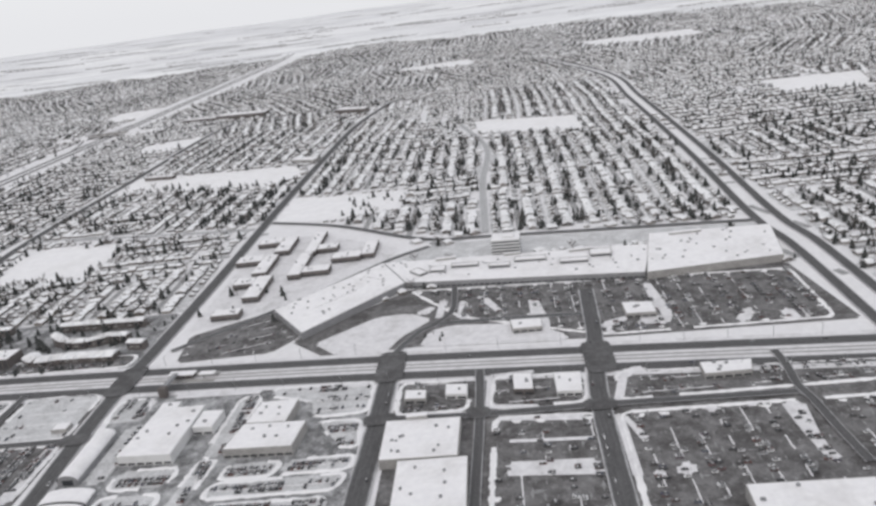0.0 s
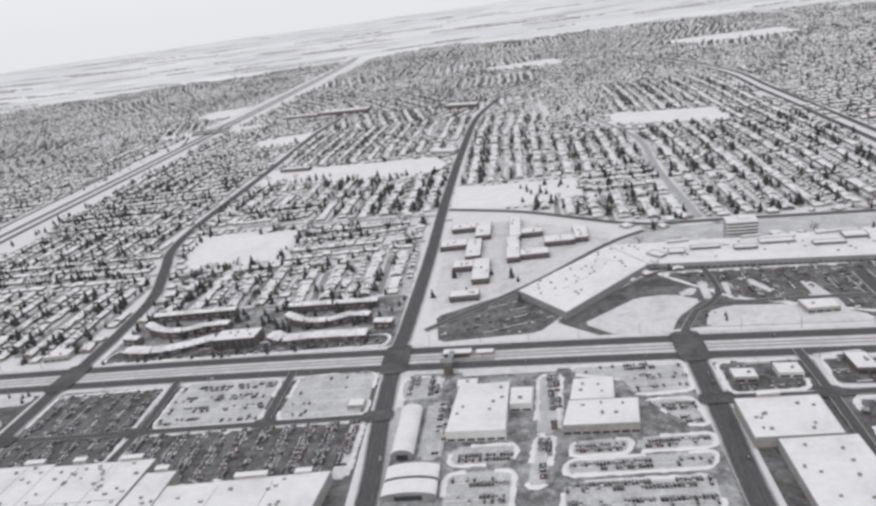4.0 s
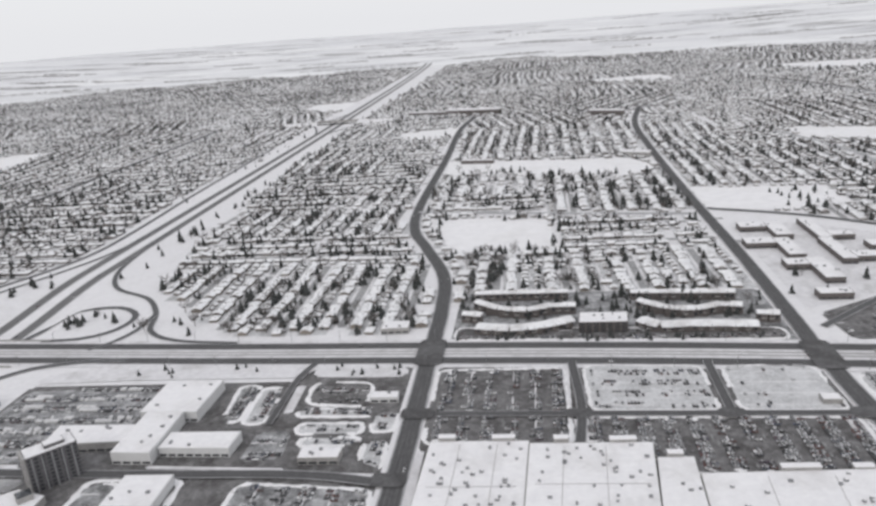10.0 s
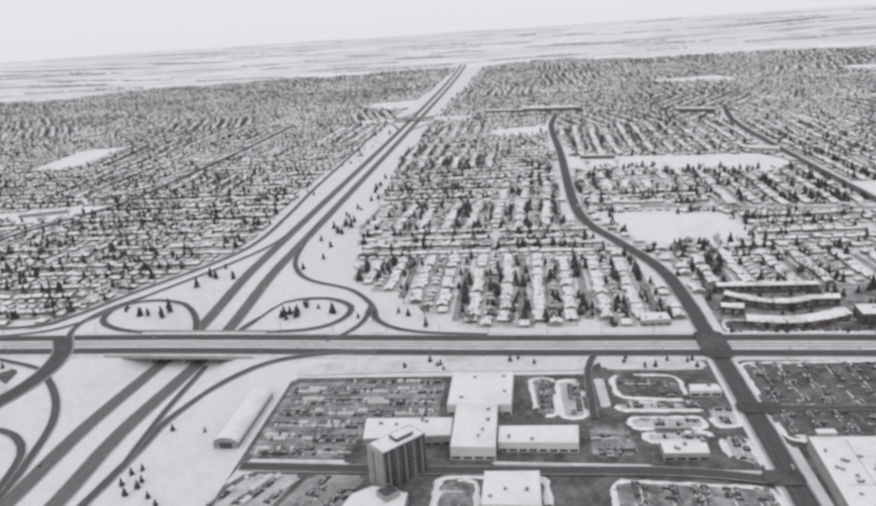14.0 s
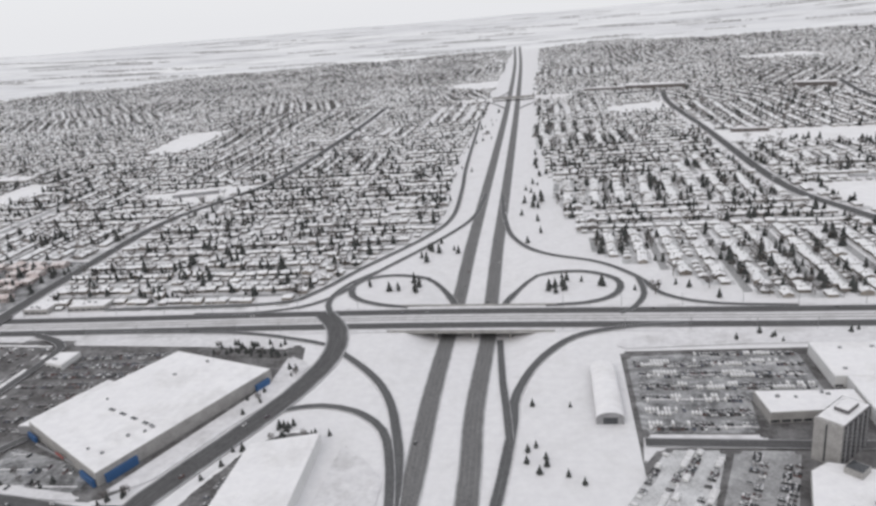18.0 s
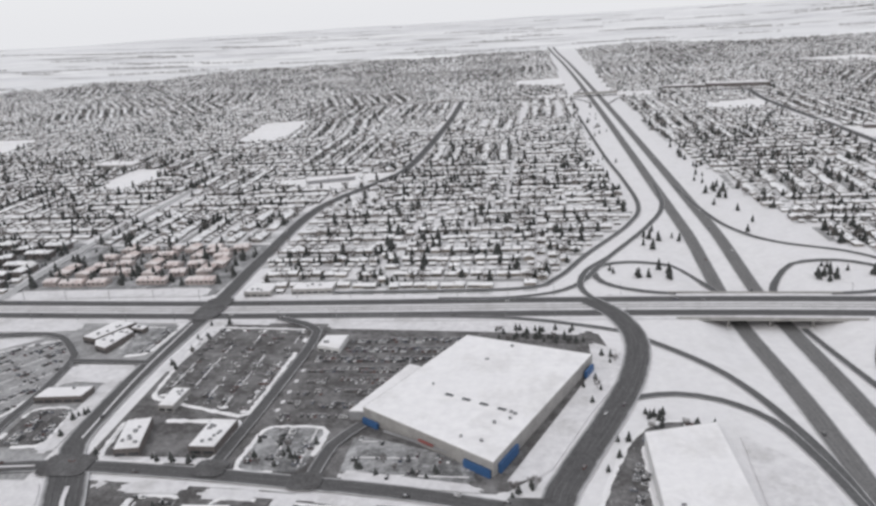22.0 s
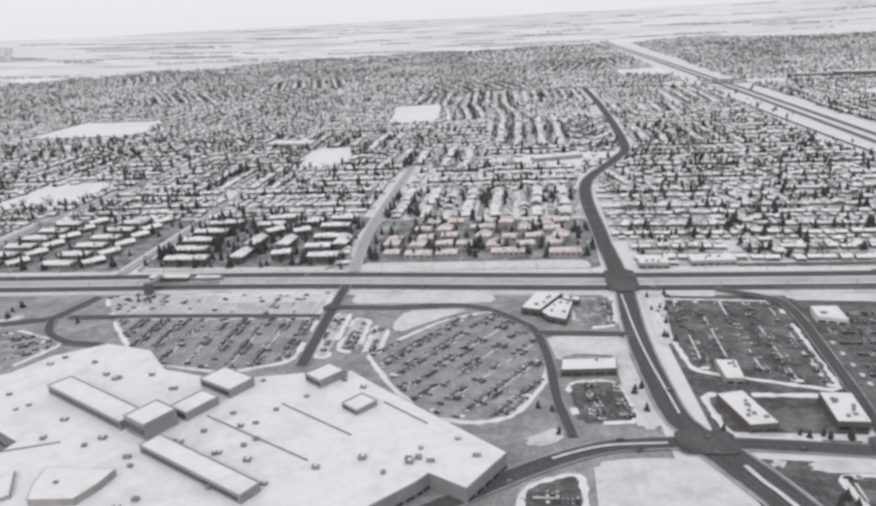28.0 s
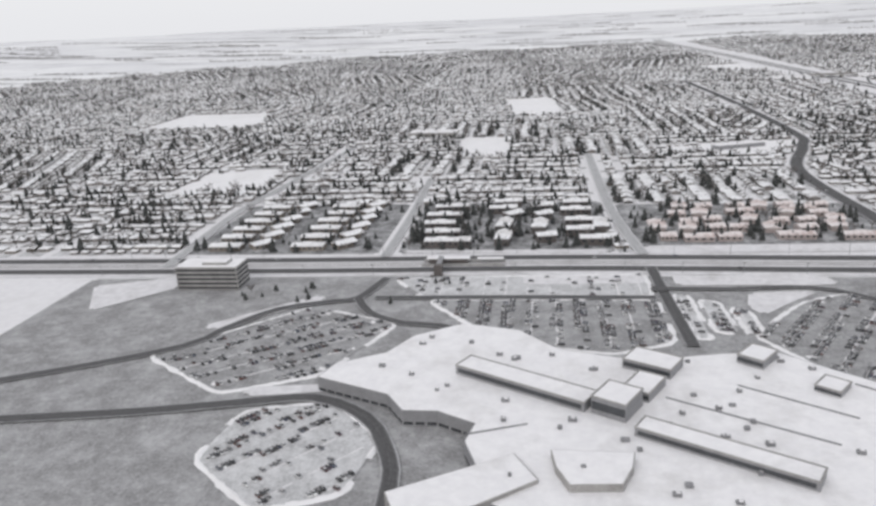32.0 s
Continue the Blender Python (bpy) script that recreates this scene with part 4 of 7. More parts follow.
def flat_building(name, ring, h, wall, label, category, units=4, glazed=0, seed=1, stripe=None, roof=ROOF_SNOW):
    rnd = random.Random(seed)
    cx, cy = sum(p[0] for p in ring) / len(ring), sum(p[1] for p in ring) / len(ring)
    TAKEN.append(ring)
    own = [(x - cx, y - cy) for x, y in ring]
    b = thing(name, cx, cy, 0, 0, label, category)
    part("wall", prism(bmesh.new(), own, 0, h - 0.25), wall, b)
    bm = bmesh.new()
    prism(bm, shrunk(own, -0.12), h - 0.246, h, shrunk(own, -0.06))
    part("parapet", bm, wall, b)
    bm = bmesh.new()
    prism(bm, shrunk(own, 0.25), h + 0.004, h + 0.14, shrunk(own, 0.5))
    part("roof", bm, roof, b, "flat roof under a sheet of snow")
    px, py = np.array([rnd.uniform(min(p[0] for p in own), max(p[0] for p in own)) for _ in range(units * 4)]), np.array([rnd.uniform(min(p[1] for p in own), max(p[1] for p in own)) for _ in range(units * 4)])
    ok = inside(px, py, shrunk(own, 3.0))
    for x, y in list(zip(px[ok], py[ok]))[:units]:
        w, d, t = rnd.uniform(0.7, 1.5), rnd.uniform(0.6, 1.1), rnd.uniform(0.45, 0.8)
        if units >= 50:
            w, d, t = w * 1.5, d * 1.6, t * 1.3
        bm = bmesh.new()
        box(bm, x, y, w, d, h + 0.145, h + 0.145 + t)
        unit = part("roof_unit", bm, UNIT, b, "grey steel rooftop air handler")
        if units >= 18 and rnd.random() < 0.6:
            part("fan_hood", box(bmesh.new(), x + w * 0.1, y, w * 0.5, d * 0.6, h + 0.148 + t, h + 0.3 + t), ROOF_SNOW, unit, "snow-capped fan hood")
    if glazed or stripe:
        for (x0, y0), (x1, y1) in zip(own, own[1:] + own[:1]):
            # walls that face the flight path carry the windows and doors
            mx, my = (x0 + x1) / 2, (y0 + y1) / 2
            ln = math.hypot(x1 - x0, y1 - y0)
            nx, ny = (y1 - y0) / ln, -(x1 - x0) / ln
            if nx * mx + ny * my < 0:
                nx, ny = -nx, -ny
            if ny > -0.3 or ln < 5:
                continue
            a = math.degrees(math.atan2(y1 - y0, x1 - x0))
            if stripe:
                part("fascia", box(bmesh.new(), mx + nx * 0.06, my + ny * 0.06, ln * 0.96, 0.3, h - 1.3, h - 0.5, a), stripe, b)
            for s in range(glazed):
                z0 = 0.5 + s * (h - 0.6) / glazed
                k = max(2, int(ln / 3.2))
                for q in range(k):
                    f = (q + 0.5) / k
                    part("window", box(bmesh.new(), x0 + (x1 - x0) * f + nx * 0.03, y0 + (y1 - y0) * f + ny * 0.03, ln / k * 0.78, 0.2, z0, z0 + min(0.85, 0.55 * (h - 0.6) / glazed), a), GLASS, b)
    return b


BUILDINGS = [
    ("shopping_plaza", [(490, 81), (467, 114), (521, 171), (538, 135)], 4.2, GREYWALL, "long grey shopping plaza wing with snow-covered flat roof", "mall", 30, 0, GREYWALL),
    ("shopping_plaza", [(538.5, 135.5), (521.5, 171.5), (680, 158), (668.5, 117)], 3.8, GREYWALL, "low shopping plaza block with many snowy roof steps", "mall", 40, 1, None),
    ("department_store", [(669, 115), (682, 174), (751, 169), (741, 121)], 4.4, CONC, "large pale department store with snow-covered flat roof", "store", 26, 0, None),
    ("supermarket", [(544, -7), (573, -8), (572.5, -32.4), (544, -32)], 4.2, CONC, "pale supermarket with a dotted snowy roof", "store", 10, 0, None),
    ("supermarket_annex", [(551, -33), (576, -33), (576, -72), (551, -72)], 4.0, CONC, "pale store annex joined to the supermarket", "store", 9, 0, None),
    ("showroom", [(438.7, -17), (442, 17), (462.5, 17), (461, -18)], 4.6, WHITEWALL, "white car showroom with snowy flat roof", "showroom", 6, 1, None),
    ("showroom_office", [(463, 13.5), (472, 13), (471, 0.5), (462.3, 1)], 3.8, WHITEWALL, "small white office beside the showroom", "office", 2, 1, None),
    ("office", [(440.5, 18.5), (449, 18.5), (449, 24), (440.5, 24)], 3.4, WHITEWALL, "small white office with a snowy roof behind the showroom", "office", 3, 1, None),
    ("church_hall", [(212, 82), (226, 83), (225.5, 92), (212.5, 91.5)], 3.2, CONC, "pale hall with a broad snowy roof by the avenue", "hall", 2, 1, None),
    ("dealership", [(481.5, -17.5), (485, -0.7), (511, -1.8), (509, -18.6)], 4.4, CONC, "pale car dealership with snowy flat roof", "showroom", 5, 1, None),
    ("dealership_wing", [(485.4, -0.2), (488, 15.6), (504, 15.6), (502.4, -1.0)], 4.4, CONC, "square wing of the car dealership", "showroom", 4, 1, None),
    ("warehouse_store", [(251, -22.8), (286, -22), (284, -75), (249, -75)], 5.0, CONC, "large pale warehouse store with dotted snowy roof", "store", 44, 0, None),
    ("warehouse_store", [(286.12, -24), (328, -23), (324, -75), (284.12, -75)], 5.2, CONC, "large warehouse store with a joint across its snowy roof", "store", 40, 0, None),
    ("warehouse_store", [(328.12, -31.5), (340, -31), (338.4, -75), (324.12, -75)], 4.8, CONC, "narrow warehouse store between larger ones", "store", 8, 0, None),
    ("warehouse_store", [(340.12, -40.4), (400, -37), (396, -75), (338.52, -75)], 4.8, CONC, "long pale store facing a full parking lot", "store", 18, 0, None),
    ("workshop", [(128.8, -1.2), (128.5, 26), (153.4, 26.2), (153, -1)], 4.8, WHITEWALL, "tall white workshop with snow-covered roof", "workshop", 4, 1, None),
    ("workshop", [(132.5, -1.8), (148, -1.6), (148.5, -31), (133, -31)], 5.2, WHITEWALL, "white workshop hall behind the car yard", "workshop", 4, 1, None),
    ("workshop", [(99.4, -10.6), (132, -9.8), (132.4, -22), (101, -25)], 4.2, CONC, "low workshop beside the hotel", "workshop", 4, 1, None),
    ("workshop", [(149, -15.2), (177, -14.5), (176.5, -26), (149, -26)], 4.0, WHITEWALL, "low white garage with roller doors", "workshop", 3, 1, None),
    ("tyre_shop", [(203.8, -30.6), (218.7, -30), (218.9, -23.6), (203.5, -23.8)], 3.0, CONC, "small shop with snowy roof among parked cars", "shop", 3, 1, None),
    ("fuel_shop", [(221, 13.4), (232.6, 13.8), (232.2, 19), (221.4, 18.8)], 2.6, WHITEWALL, "small white shop beside the street corner", "shop", 3, 1, None),
    ("printing_works", [(145.3, -42.7), (163, -42), (163.5, -60), (145.2, -60)], 3.6, WHITEWALL, "low white works with snowy roof", "workshop", 3, 1, None),
    ("depot", [(-69.5, -92), (-69.8, -45.7), (-47.2, -39.2), (-45, -92)], 5.0, WHITEWALL, "white depot hall with square skylights in a snowy roof", "depot", 5, 0, None),
    ("hardware_store", [(-161, -33), (-131, 26), (-82, 8), (-115, -64)], 5.2, CONC, "huge white hardware store with blue entrance corner", "store", 9, 0, None),
    ("garden_centre", [(-166.4, -32.8), (-151, 3.4), (-144, 0.2), (-160.5, -33)], 3.4, GREYWALL, "low canopy along the side of the hardware store", "store", 2, 0, None),
    ("coffee_shop", [(-238, -28.9), (-238.6, -15.4), (-231.7, -15.7), (-232.2, -29)], 2.6, CONC, "small roadside shop in the parking lot", "shop", 3, 1, None),
    ("restaurant", [(-243.5, -39.8), (-235.4, -37.5), (-230.2, -56.6), (-238.4, -58)], 3.0, DARKWALL, "restaurant with dark walls and snowy roof", "restaurant", 8, 1, None),
    ("restaurant", [(-214, -55.2), (-213.2, -38), (-203.9, -38.3), (-205, -55.3)], 3.0, DARKWALL, "square restaurant with many roof fans", "restaurant", 8, 1, None),
    ("diner", [(-202, -93), (-187.5, -92.5), (-187.8, -84), (-201.8, -84.4)], 3.0, WHITEWALL, "white diner with a snowy roof beside the ring road", "restaurant", 4, 1, None),
    ("petrol_shop", [(-193.1, 21.3), (-192.2, 31.3), (-182.4, 31.6), (-183.1, 18)], 2.8, WHITEWALL, "small white shop by the avenue", "shop", 2, 1, None),
    ("bank", [(-290.2, -24.5), (-289.6, -16.8), (-271, -15.4), (-271.6, -23)], 2.8, DARKWALL, "low dark brick bank with snowy roof", "bank", 4, 1, None),
    ("fast_food_shop", [(549, 18), (558, 17), (558, 10), (549, 11)], 2.6, CONC, "small restaurant on the dark lot", "restaurant", 2, 1, None),
    ("fast_food_shop", [(566, 20), (575, 19), (575, 11), (566, 12)], 2.6, WHITEWALL, "small shop with snowy roof by the avenue", "restaurant", 2, 1, None),
    ("bank", [(594, 24), (602, 23), (602, 10), (594, 11)], 2.8, DARKWALL, "narrow brick bank in the plaza lot", "bank", 2, 1, None),
    ("gas_station", [(611, 22), (622, 21), (621, 6), (611, 7)], 2.6, WHITEWALL, "small white shop of a filling station", "shop", 2, 1, None),
    ("pavilion_shop", [(669.3, 10), (687.6, 10.3), (689.9, 18.6), (669.6, 19.1)], 3.0, CONC, "shop row in the plaza lot", "shop", 4, 1, None),
    ("restaurant", [(595, 76), (610, 75), (610, 66), (596, 66)], 2.8, CONC, "restaurant in front of the plaza", "restaurant", 3, 1, None),
    ("restaurant", [(650, 84), (664, 82), (664, 70), (650, 71)], 2.8, CONC, "snow-roofed pad restaurant in the plaza lot", "restaurant", 3, 1, None),
    ("transit_kiosk", [(395, 16), (402, 16), (402, 11), (395, 11)], 2.2, CONC, "small kiosk in the transit lot", "kiosk", 1, 0, None),
    ("plaza_store", [(661.9, -60), (699.5, -60.8), (697.5, -105.8), (659.9, -105)], 5.0, CONC, "large pale store at the foot of the plaza lot", "store", 12, 0, None),
    ("corner_shop", [(-250, 92), (-236, 92), (-236, 84), (-250, 84)], 3.0, CONC, "low shop building by the avenue corner", "shop", 3, 1, None),
    ("warehouse", [(150, 936), (236, 918), (238, 944), (152, 962)], 7.0, DARKWALL, "long dark warehouse with a snowy flat roof", "warehouse", 4, 0, None),
    ("warehouse", [(88, 950), (148, 938), (149, 952), (90, 966)], 5.0, DARKWALL, "low dark warehouse with a snowy flat roof", "warehouse", 2, 0, None),
    ("warehouse", [(366, 842), (414, 820), (418, 838), (370, 860)], 7.0, DARKWALL, "dark block with a snowy flat roof among houses", "warehouse", 2, 0, None),
    ("church_hall", [(376, 522), (404, 508), (408, 522), (380, 536)], 4.5, CONC, "pale hall with a snowy roof by the long playing field", "hall", 2, 1, None),
    ("pavilion", [(212, 520), (246, 514), (247, 522), (213, 528)], 3.6, DARKWALL, "low dark pavilion at the edge of a snowy field", "pavilion", 1, 0, None),
    ("hall", [(-300, 352), (-262, 366), (-258, 358), (-296, 345)], 3.2, GREYWALL, "low grey hall beside a snowy field", "hall", 1, 0, None),
    ("school_hall", [(-560, 452), (-512, 446), (-512, 468), (-558, 474)], 4.2, CONC, "flat-roofed school beside a snowy square field", "school", 3, 1, None),
    ("clinic", [(-226, 96), (-205, 98), (-205, 88), (-226, 87)], 2.8, CONC, "small clinic behind the avenue", "clinic", 3, 1, None),
]
for i, (name, ring, h, wall, label, cat, units, glazed, stripe) in enumerate(BUILDINGS):
    flat_building(name, ring, h, wall, label, cat, units, glazed, 10 + i)

# raised fronts of the warehouse stores
for x, y, w, h in ((257, -22.2, 6, 6.4), (277, -21.8, 8, 6.2), (297, -23, 5, 6.8), (318, -22.8, 9, 6.4), (334, -30.6, 5, 6.0), (371, -38, 12, 6.0), (390, -37, 6, 5.6), (556, -6.8, 8, 5.6), (702, 168, 18, 5.6), (640, 158, 14, 5.2), (600, 163, 10, 5.0), (560, 166, 12, 5.2)):
    fr = thing("entrance_hall", x, y, 0, 2, "raised pale entrance front of a big store", "entrance")
    part("wall", box(bmesh.new(), 0, 0.4, w, 2.4, 0, h), CONC, fr)
    part("roof", box(bmesh.new(), 0, 0.4, w + 0.2, 2.6, h + 0.004, h + 0.16), ROOF_SNOW, fr)

# the high school: staggered low blocks with snowy roofs
for i, (x, y, sx, sy) in enumerate([(444.4, 232, 10.5, 30), (430.6, 242, 16.6, 11.5), (439.5, 194.5, 9.5, 33.5), (425.8, 206.6, 17.6, 11.5), (445.6, 155, 10, 34.5), (434.3, 165.6, 12.4, 11),
                                    (466, 231, 7.5, 43.5), (477, 217.6, 14, 9.6), (464.5, 188.4, 8, 41), (477.4, 176, 17.4, 10.2), (493.6, 196, 19, 11), (507.5, 207, 8.6, 27), (437.8, 119, 16.2, 8)]):
    ring = [(x - sx / 2, y - sy / 2), (x + sx / 2, y - sy / 2), (x + sx / 2, y + sy / 2), (x - sx / 2, y + sy / 2)]
    flat_building("school_block", ring, 3.6, DARKWALL, "flat-roofed school block with dark walls and snow on top", "school", 3, 1, 70 + i)


# ---- towers ----
SLATE = plain("slate_grey_render", (0.15, 0.145, 0.15), 0.85)

def tower(name, x, y, sx, sy, storeys, step, wall, label, rz=0, bands=True, crown=0.0):
    b = thing(name, x, y, 0, rz, label, "office tower" if bands else "hotel")
    TAKEN.append([(x - sx * 0.6, y - sx * 0.6), (x + sx * 0.6, y - sx * 0.6), (x + sx * 0.6, y + sx * 0.6), (x - sx * 0.6, y + sx * 0.6)])
    h = storeys * step
    part("wall", box(bmesh.new(), 0, 0, sx, sy, 0, h), wall, b)
    part("parapet", box(bmesh.new(), 0, 0, sx + 0.3, sy + 0.3, h + 0.003, h + 0.5), wall, b)
    part("roof", box(bmesh.new(), 0, 0, sx - 0.4, sy - 0.4, h + 0.504, h + 0.6), ROOF_SNOW, b)
    part("plant_room", box(bmesh.new(), sx * 0.1, 0, sx * 0.4, sy * 0.5, h + 0.604, h + 1.6 + crown), wall, b)
    part("plant_roof", box(bmesh.new(), sx * 0.1, 0, sx * 0.4 - 0.3, sy * 0.5 - 0.3, h + 1.604 + crown, h + 1.72 + crown), ROOF_SNOW, b, "snow on the plant room")
    for s in range(storeys):
        z = s * step + step * 0.35
        if bands:
            for dy in (-1, 1):
                part("window_band", box(bmesh.new(), 0, dy * (sy / 2 + 0.02), sx * 0.97, 0.2, z, z + step * 0.45), GLASS, b)
            for dx in (-1, 1):
                part("window_band", box(bmesh.new(), dx * (sx / 2 + 0.02), 0, 0.2, sy * 0.95, z, z + step * 0.45), GLASS, b)
        else:
            for dx, dy, ln in ((0, -1, sx), (1, 0, sy), (-1, 0, sy)):
                k = max(3, int(ln / 1.9))
                for q in range(k):
                    o = (q + 0.5) / k * ln - ln / 2
                    part("window", box(bmesh.new(), dx * (sx / 2 + 0.02) if dx else o, dy * (sy / 2 + 0.02) if dy else o, 0.2 if dx else ln / k * 0.6, 0.2 if dy else ln / k * 0.6, z, z + step * 0.5), GLASS, b)
    return b


tower("office_tower", -577, 42, 28, 13, 5, 2.0, CONC, "pale five-storey office block with dark window bands")
tower("office_tower", 597, 173, 17, 12, 6, 1.95, WHITEWALL, "striped white office tower behind the shopping plaza", -5)
hotel_block = tower("hotel_tower", 117, -40.5, 16.7, 8.2, 9, 1.5, SLATE, "slate-grey hotel tower with rows of small windows", 46, False, 0.2)
hotel = thing("hotel_stair_tower", 117 - 8.9 * math.cos(radians(46)), -40.5 - 8.9 * math.sin(radians(46)), 0, 46, "pale concrete stair tower with a dark slot", "hotel")
part("wall", box(bmesh.new(), 0, 0, 1.0, 8.2, 0, 14.2), CONC, hotel)
part("slot", box(bmesh.new(), -0.52, 0.4, 0.1, 0.5, 0.8, 13.2), GLASS, hotel)
# grey ribs between the window bays of the hotel
for k in range(5):
    part("rib", box(bmesh.new(), -6.6 + 3.3 * k, -4.3, 0.5, 0.36, 0, 13.4), GREYWALL, hotel_block, "upright grey concrete rib")
lantern = thing("lobby_skylight", 116, -56, 3.15, 46, "glass pyramid skylight over the hotel lobby", "skylight")
bm = bmesh.new()
prism(bm, [(-2.6, -2.6), (2.6, -2.6), (2.6, 2.6), (-2.6, 2.6)], 0, 2.0)
part("drum", bm, CONC, lantern)
bm = bmesh.new()
prism(bm, [(-2.4, -2.4), (2.4, -2.4), (2.4, 2.4), (-2.4, 2.4)], 2.004, 3.2, [(-0.2, -0.2), (0.2, -0.2), (0.2, 0.2), (-0.2, 0.2)])
part("pane", bm, GLASS, lantern)
flat_building("hotel_wing", [(104, -55), (110, -50.5), (122, -54), (122, -76), (98, -76)], 3.0, CONC, "low pale hotel wing with snowy roof", "hotel", 4, 1, 5)


# ---- arched sheds ----
def arched_shed(x, y, sx, sy, h, label):
    b = thing("arched_shed", x, y, 0, 0, label, "shed")
    TAKEN.append([(x - sx / 2, y - sy / 2), (x + sx / 2, y - sy / 2), (x + sx / 2, y + sy / 2), (x - sx / 2, y + sy / 2)])
    part("wall", box(bmesh.new(), 0, 0, sx - 0.3, sy - 0.4, 0, h * 0.5), GREYWALL, b)
    for r0, mat, nm, y0, y1 in ((0.0, GREYWALL, "gable", -sy / 2 + 0.3, sy / 2 - 0.3), (0.18, ROOF_SNOW, "roof", -sy / 2, sy / 2)):
        bm = bmesh.new()
        arc = [((sx / 2 - 0.2 + r0) * math.cos(math.pi * k / 10), h * 0.5 + 0.004 + (h * 0.5 + r0) * math.sin(math.pi * k / 10)) for k in range(11)]
        a, c = [bm.verts.new((u, y0, w)) for u, w in arc], [bm.verts.new((u, y1, w)) for u, w in arc]
        for k in range(10):
            bm.faces.new((a[k], a[k + 1], c[k + 1], c[k]))
        if nm == "gable":
            bm.faces.new(a[::-1])
            bm.faces.new(c)
        part(nm, bm, mat, b)
    part("door", box(bmesh.new(), 0, -sy / 2 + 0.25, sx * 0.5, 0.2, 0, h * 0.55), GLASS, b)
    return b


arched_shed(50, -6, 9.5, 39, 4.4, "arched steel shed with snow over its round roof")
arched_shed(423.4, -11, 8.6, 32, 4.4, "long arched shed with a smooth snow cover")
arched_shed(428.5, -37, 19, 7.6, 3.4, "short arched shed under snow")
arched_shed(428.5, -46, 19, 7.6, 3.4, "short arched shed under snow")

# ---- the indoor mall ----
flat_building("indoor_mall", [(-501, -53), (-498, -44), (-483, -35), (-476, -21.5), (-460, -10.5), (-440, -16), (-427, -31), (-408, -36.5), (-391, -36), (-377, -33), (-360, -31), (-348, -42), (-306.5, -77.6), (-316, -93.8), (-326.4, -87.8), (-329.4, -92), (-345, -108), (-420, -125), (-444, -112), (-448, -98), (-452, -87), (-450, -78), (-461, -72), (-471, -72), (-477, -63)], 5.0, GREYWALL,
              "sprawling indoor mall with one great snowy roof", "mall", 60, 1, 3)


def roof_house(x, y, sx, sy, z, h, rz, label):
    b = thing("roof_lantern", x, y, z, rz, label, "skylight")
    part("wall", box(bmesh.new(), 0, 0, sx, sy, 0, h), GREYWALL, b)
    part("glazing", box(bmesh.new(), 0, -sy / 2 - 0.03, sx * 0.96, 0.2, h * 0.3, h * 0.75), GLASS, b)
    bm = bmesh.new()
    prism(bm, [(-sx / 2 + 0.35, -sy / 2 + 0.35), (sx / 2 - 0.35, -sy / 2 + 0.35), (sx / 2 - 0.35, sy / 2 - 0.35), (-sx / 2 + 0.35, sy / 2 - 0.35)], h + 0.004, h + 0.18)
    part("roof", bm, ROOF_SNOW, b)
    for dx, dy, lx, ly in ((0, -1, sx + 0.3, 0.3), (0, 1, sx + 0.3, 0.3), (-1, 0, 0.3, sy - 0.31), (1, 0, 0.3, sy - 0.31)):
        part("parapet", box(bmesh.new(), dx * sx / 2, dy * sy / 2, lx, ly, h + 0.004, h + 0.34), CONC, b)
    return b


roof_house(-437.5, -57, 43, 8.0, 5.15, 2.8, -30, "long raised clerestory along the mall roof")
roof_house(-388.5, -90, 43, 6.6, 5.15, 2.4, -29.5, "long raised clerestory along the mall roof")
roof_house(-412, -69, 10, 11, 5.15, 5.0, -30, "square grey tower block on the mall roof")
roof_house(-403.5, -58, 8, 12, 5.15, 2.6, -30, "raised block on the mall roof")
roof_house(-399, -43, 15, 10, 5.15, 2.8, -30, "raised entrance block on the mall roof")
roof_house(-367.5, -37.5, 8, 10, 5.15, 2.6, -38, "small plant block on the mall roof")
flat_building("mall_entrance", [(-430, -93), (-410, -93), (-411, -99), (-414, -106), (-426, -107), (-429, -100)], 7.2, CONC, "fan-shaped entrance pavilion of the mall under snow", "entrance", 1, 1, 9)
flat_building("mall_wing", [(-468, -111), (-439, -93.5), (-433, -104), (-446, -114), (-462, -124)], 6.2, CONC, "front wing of the mall with a snowy roof", "mall", 3, 1, 12)
for x0, y0, x1, y1 in ((-377, -54, -351, -71), (-452, -84, -436, -78), (-398, -62, -360, -84), (-345, -52, -330, -64)):
    kerb = thing("roof_kerb", (x0 + x1) / 2, (y0 + y1) / 2, 5.145, math.degrees(math.atan2(y1 - y0, x1 - x0)), "low joint kerb across the snowy mall roof", "roof kerb")
    part("kerb", box(bmesh.new(), 0, 0, math.hypot(x1 - x0, y1 - y0), 0.4, 0, 0.3), UNIT, kerb)
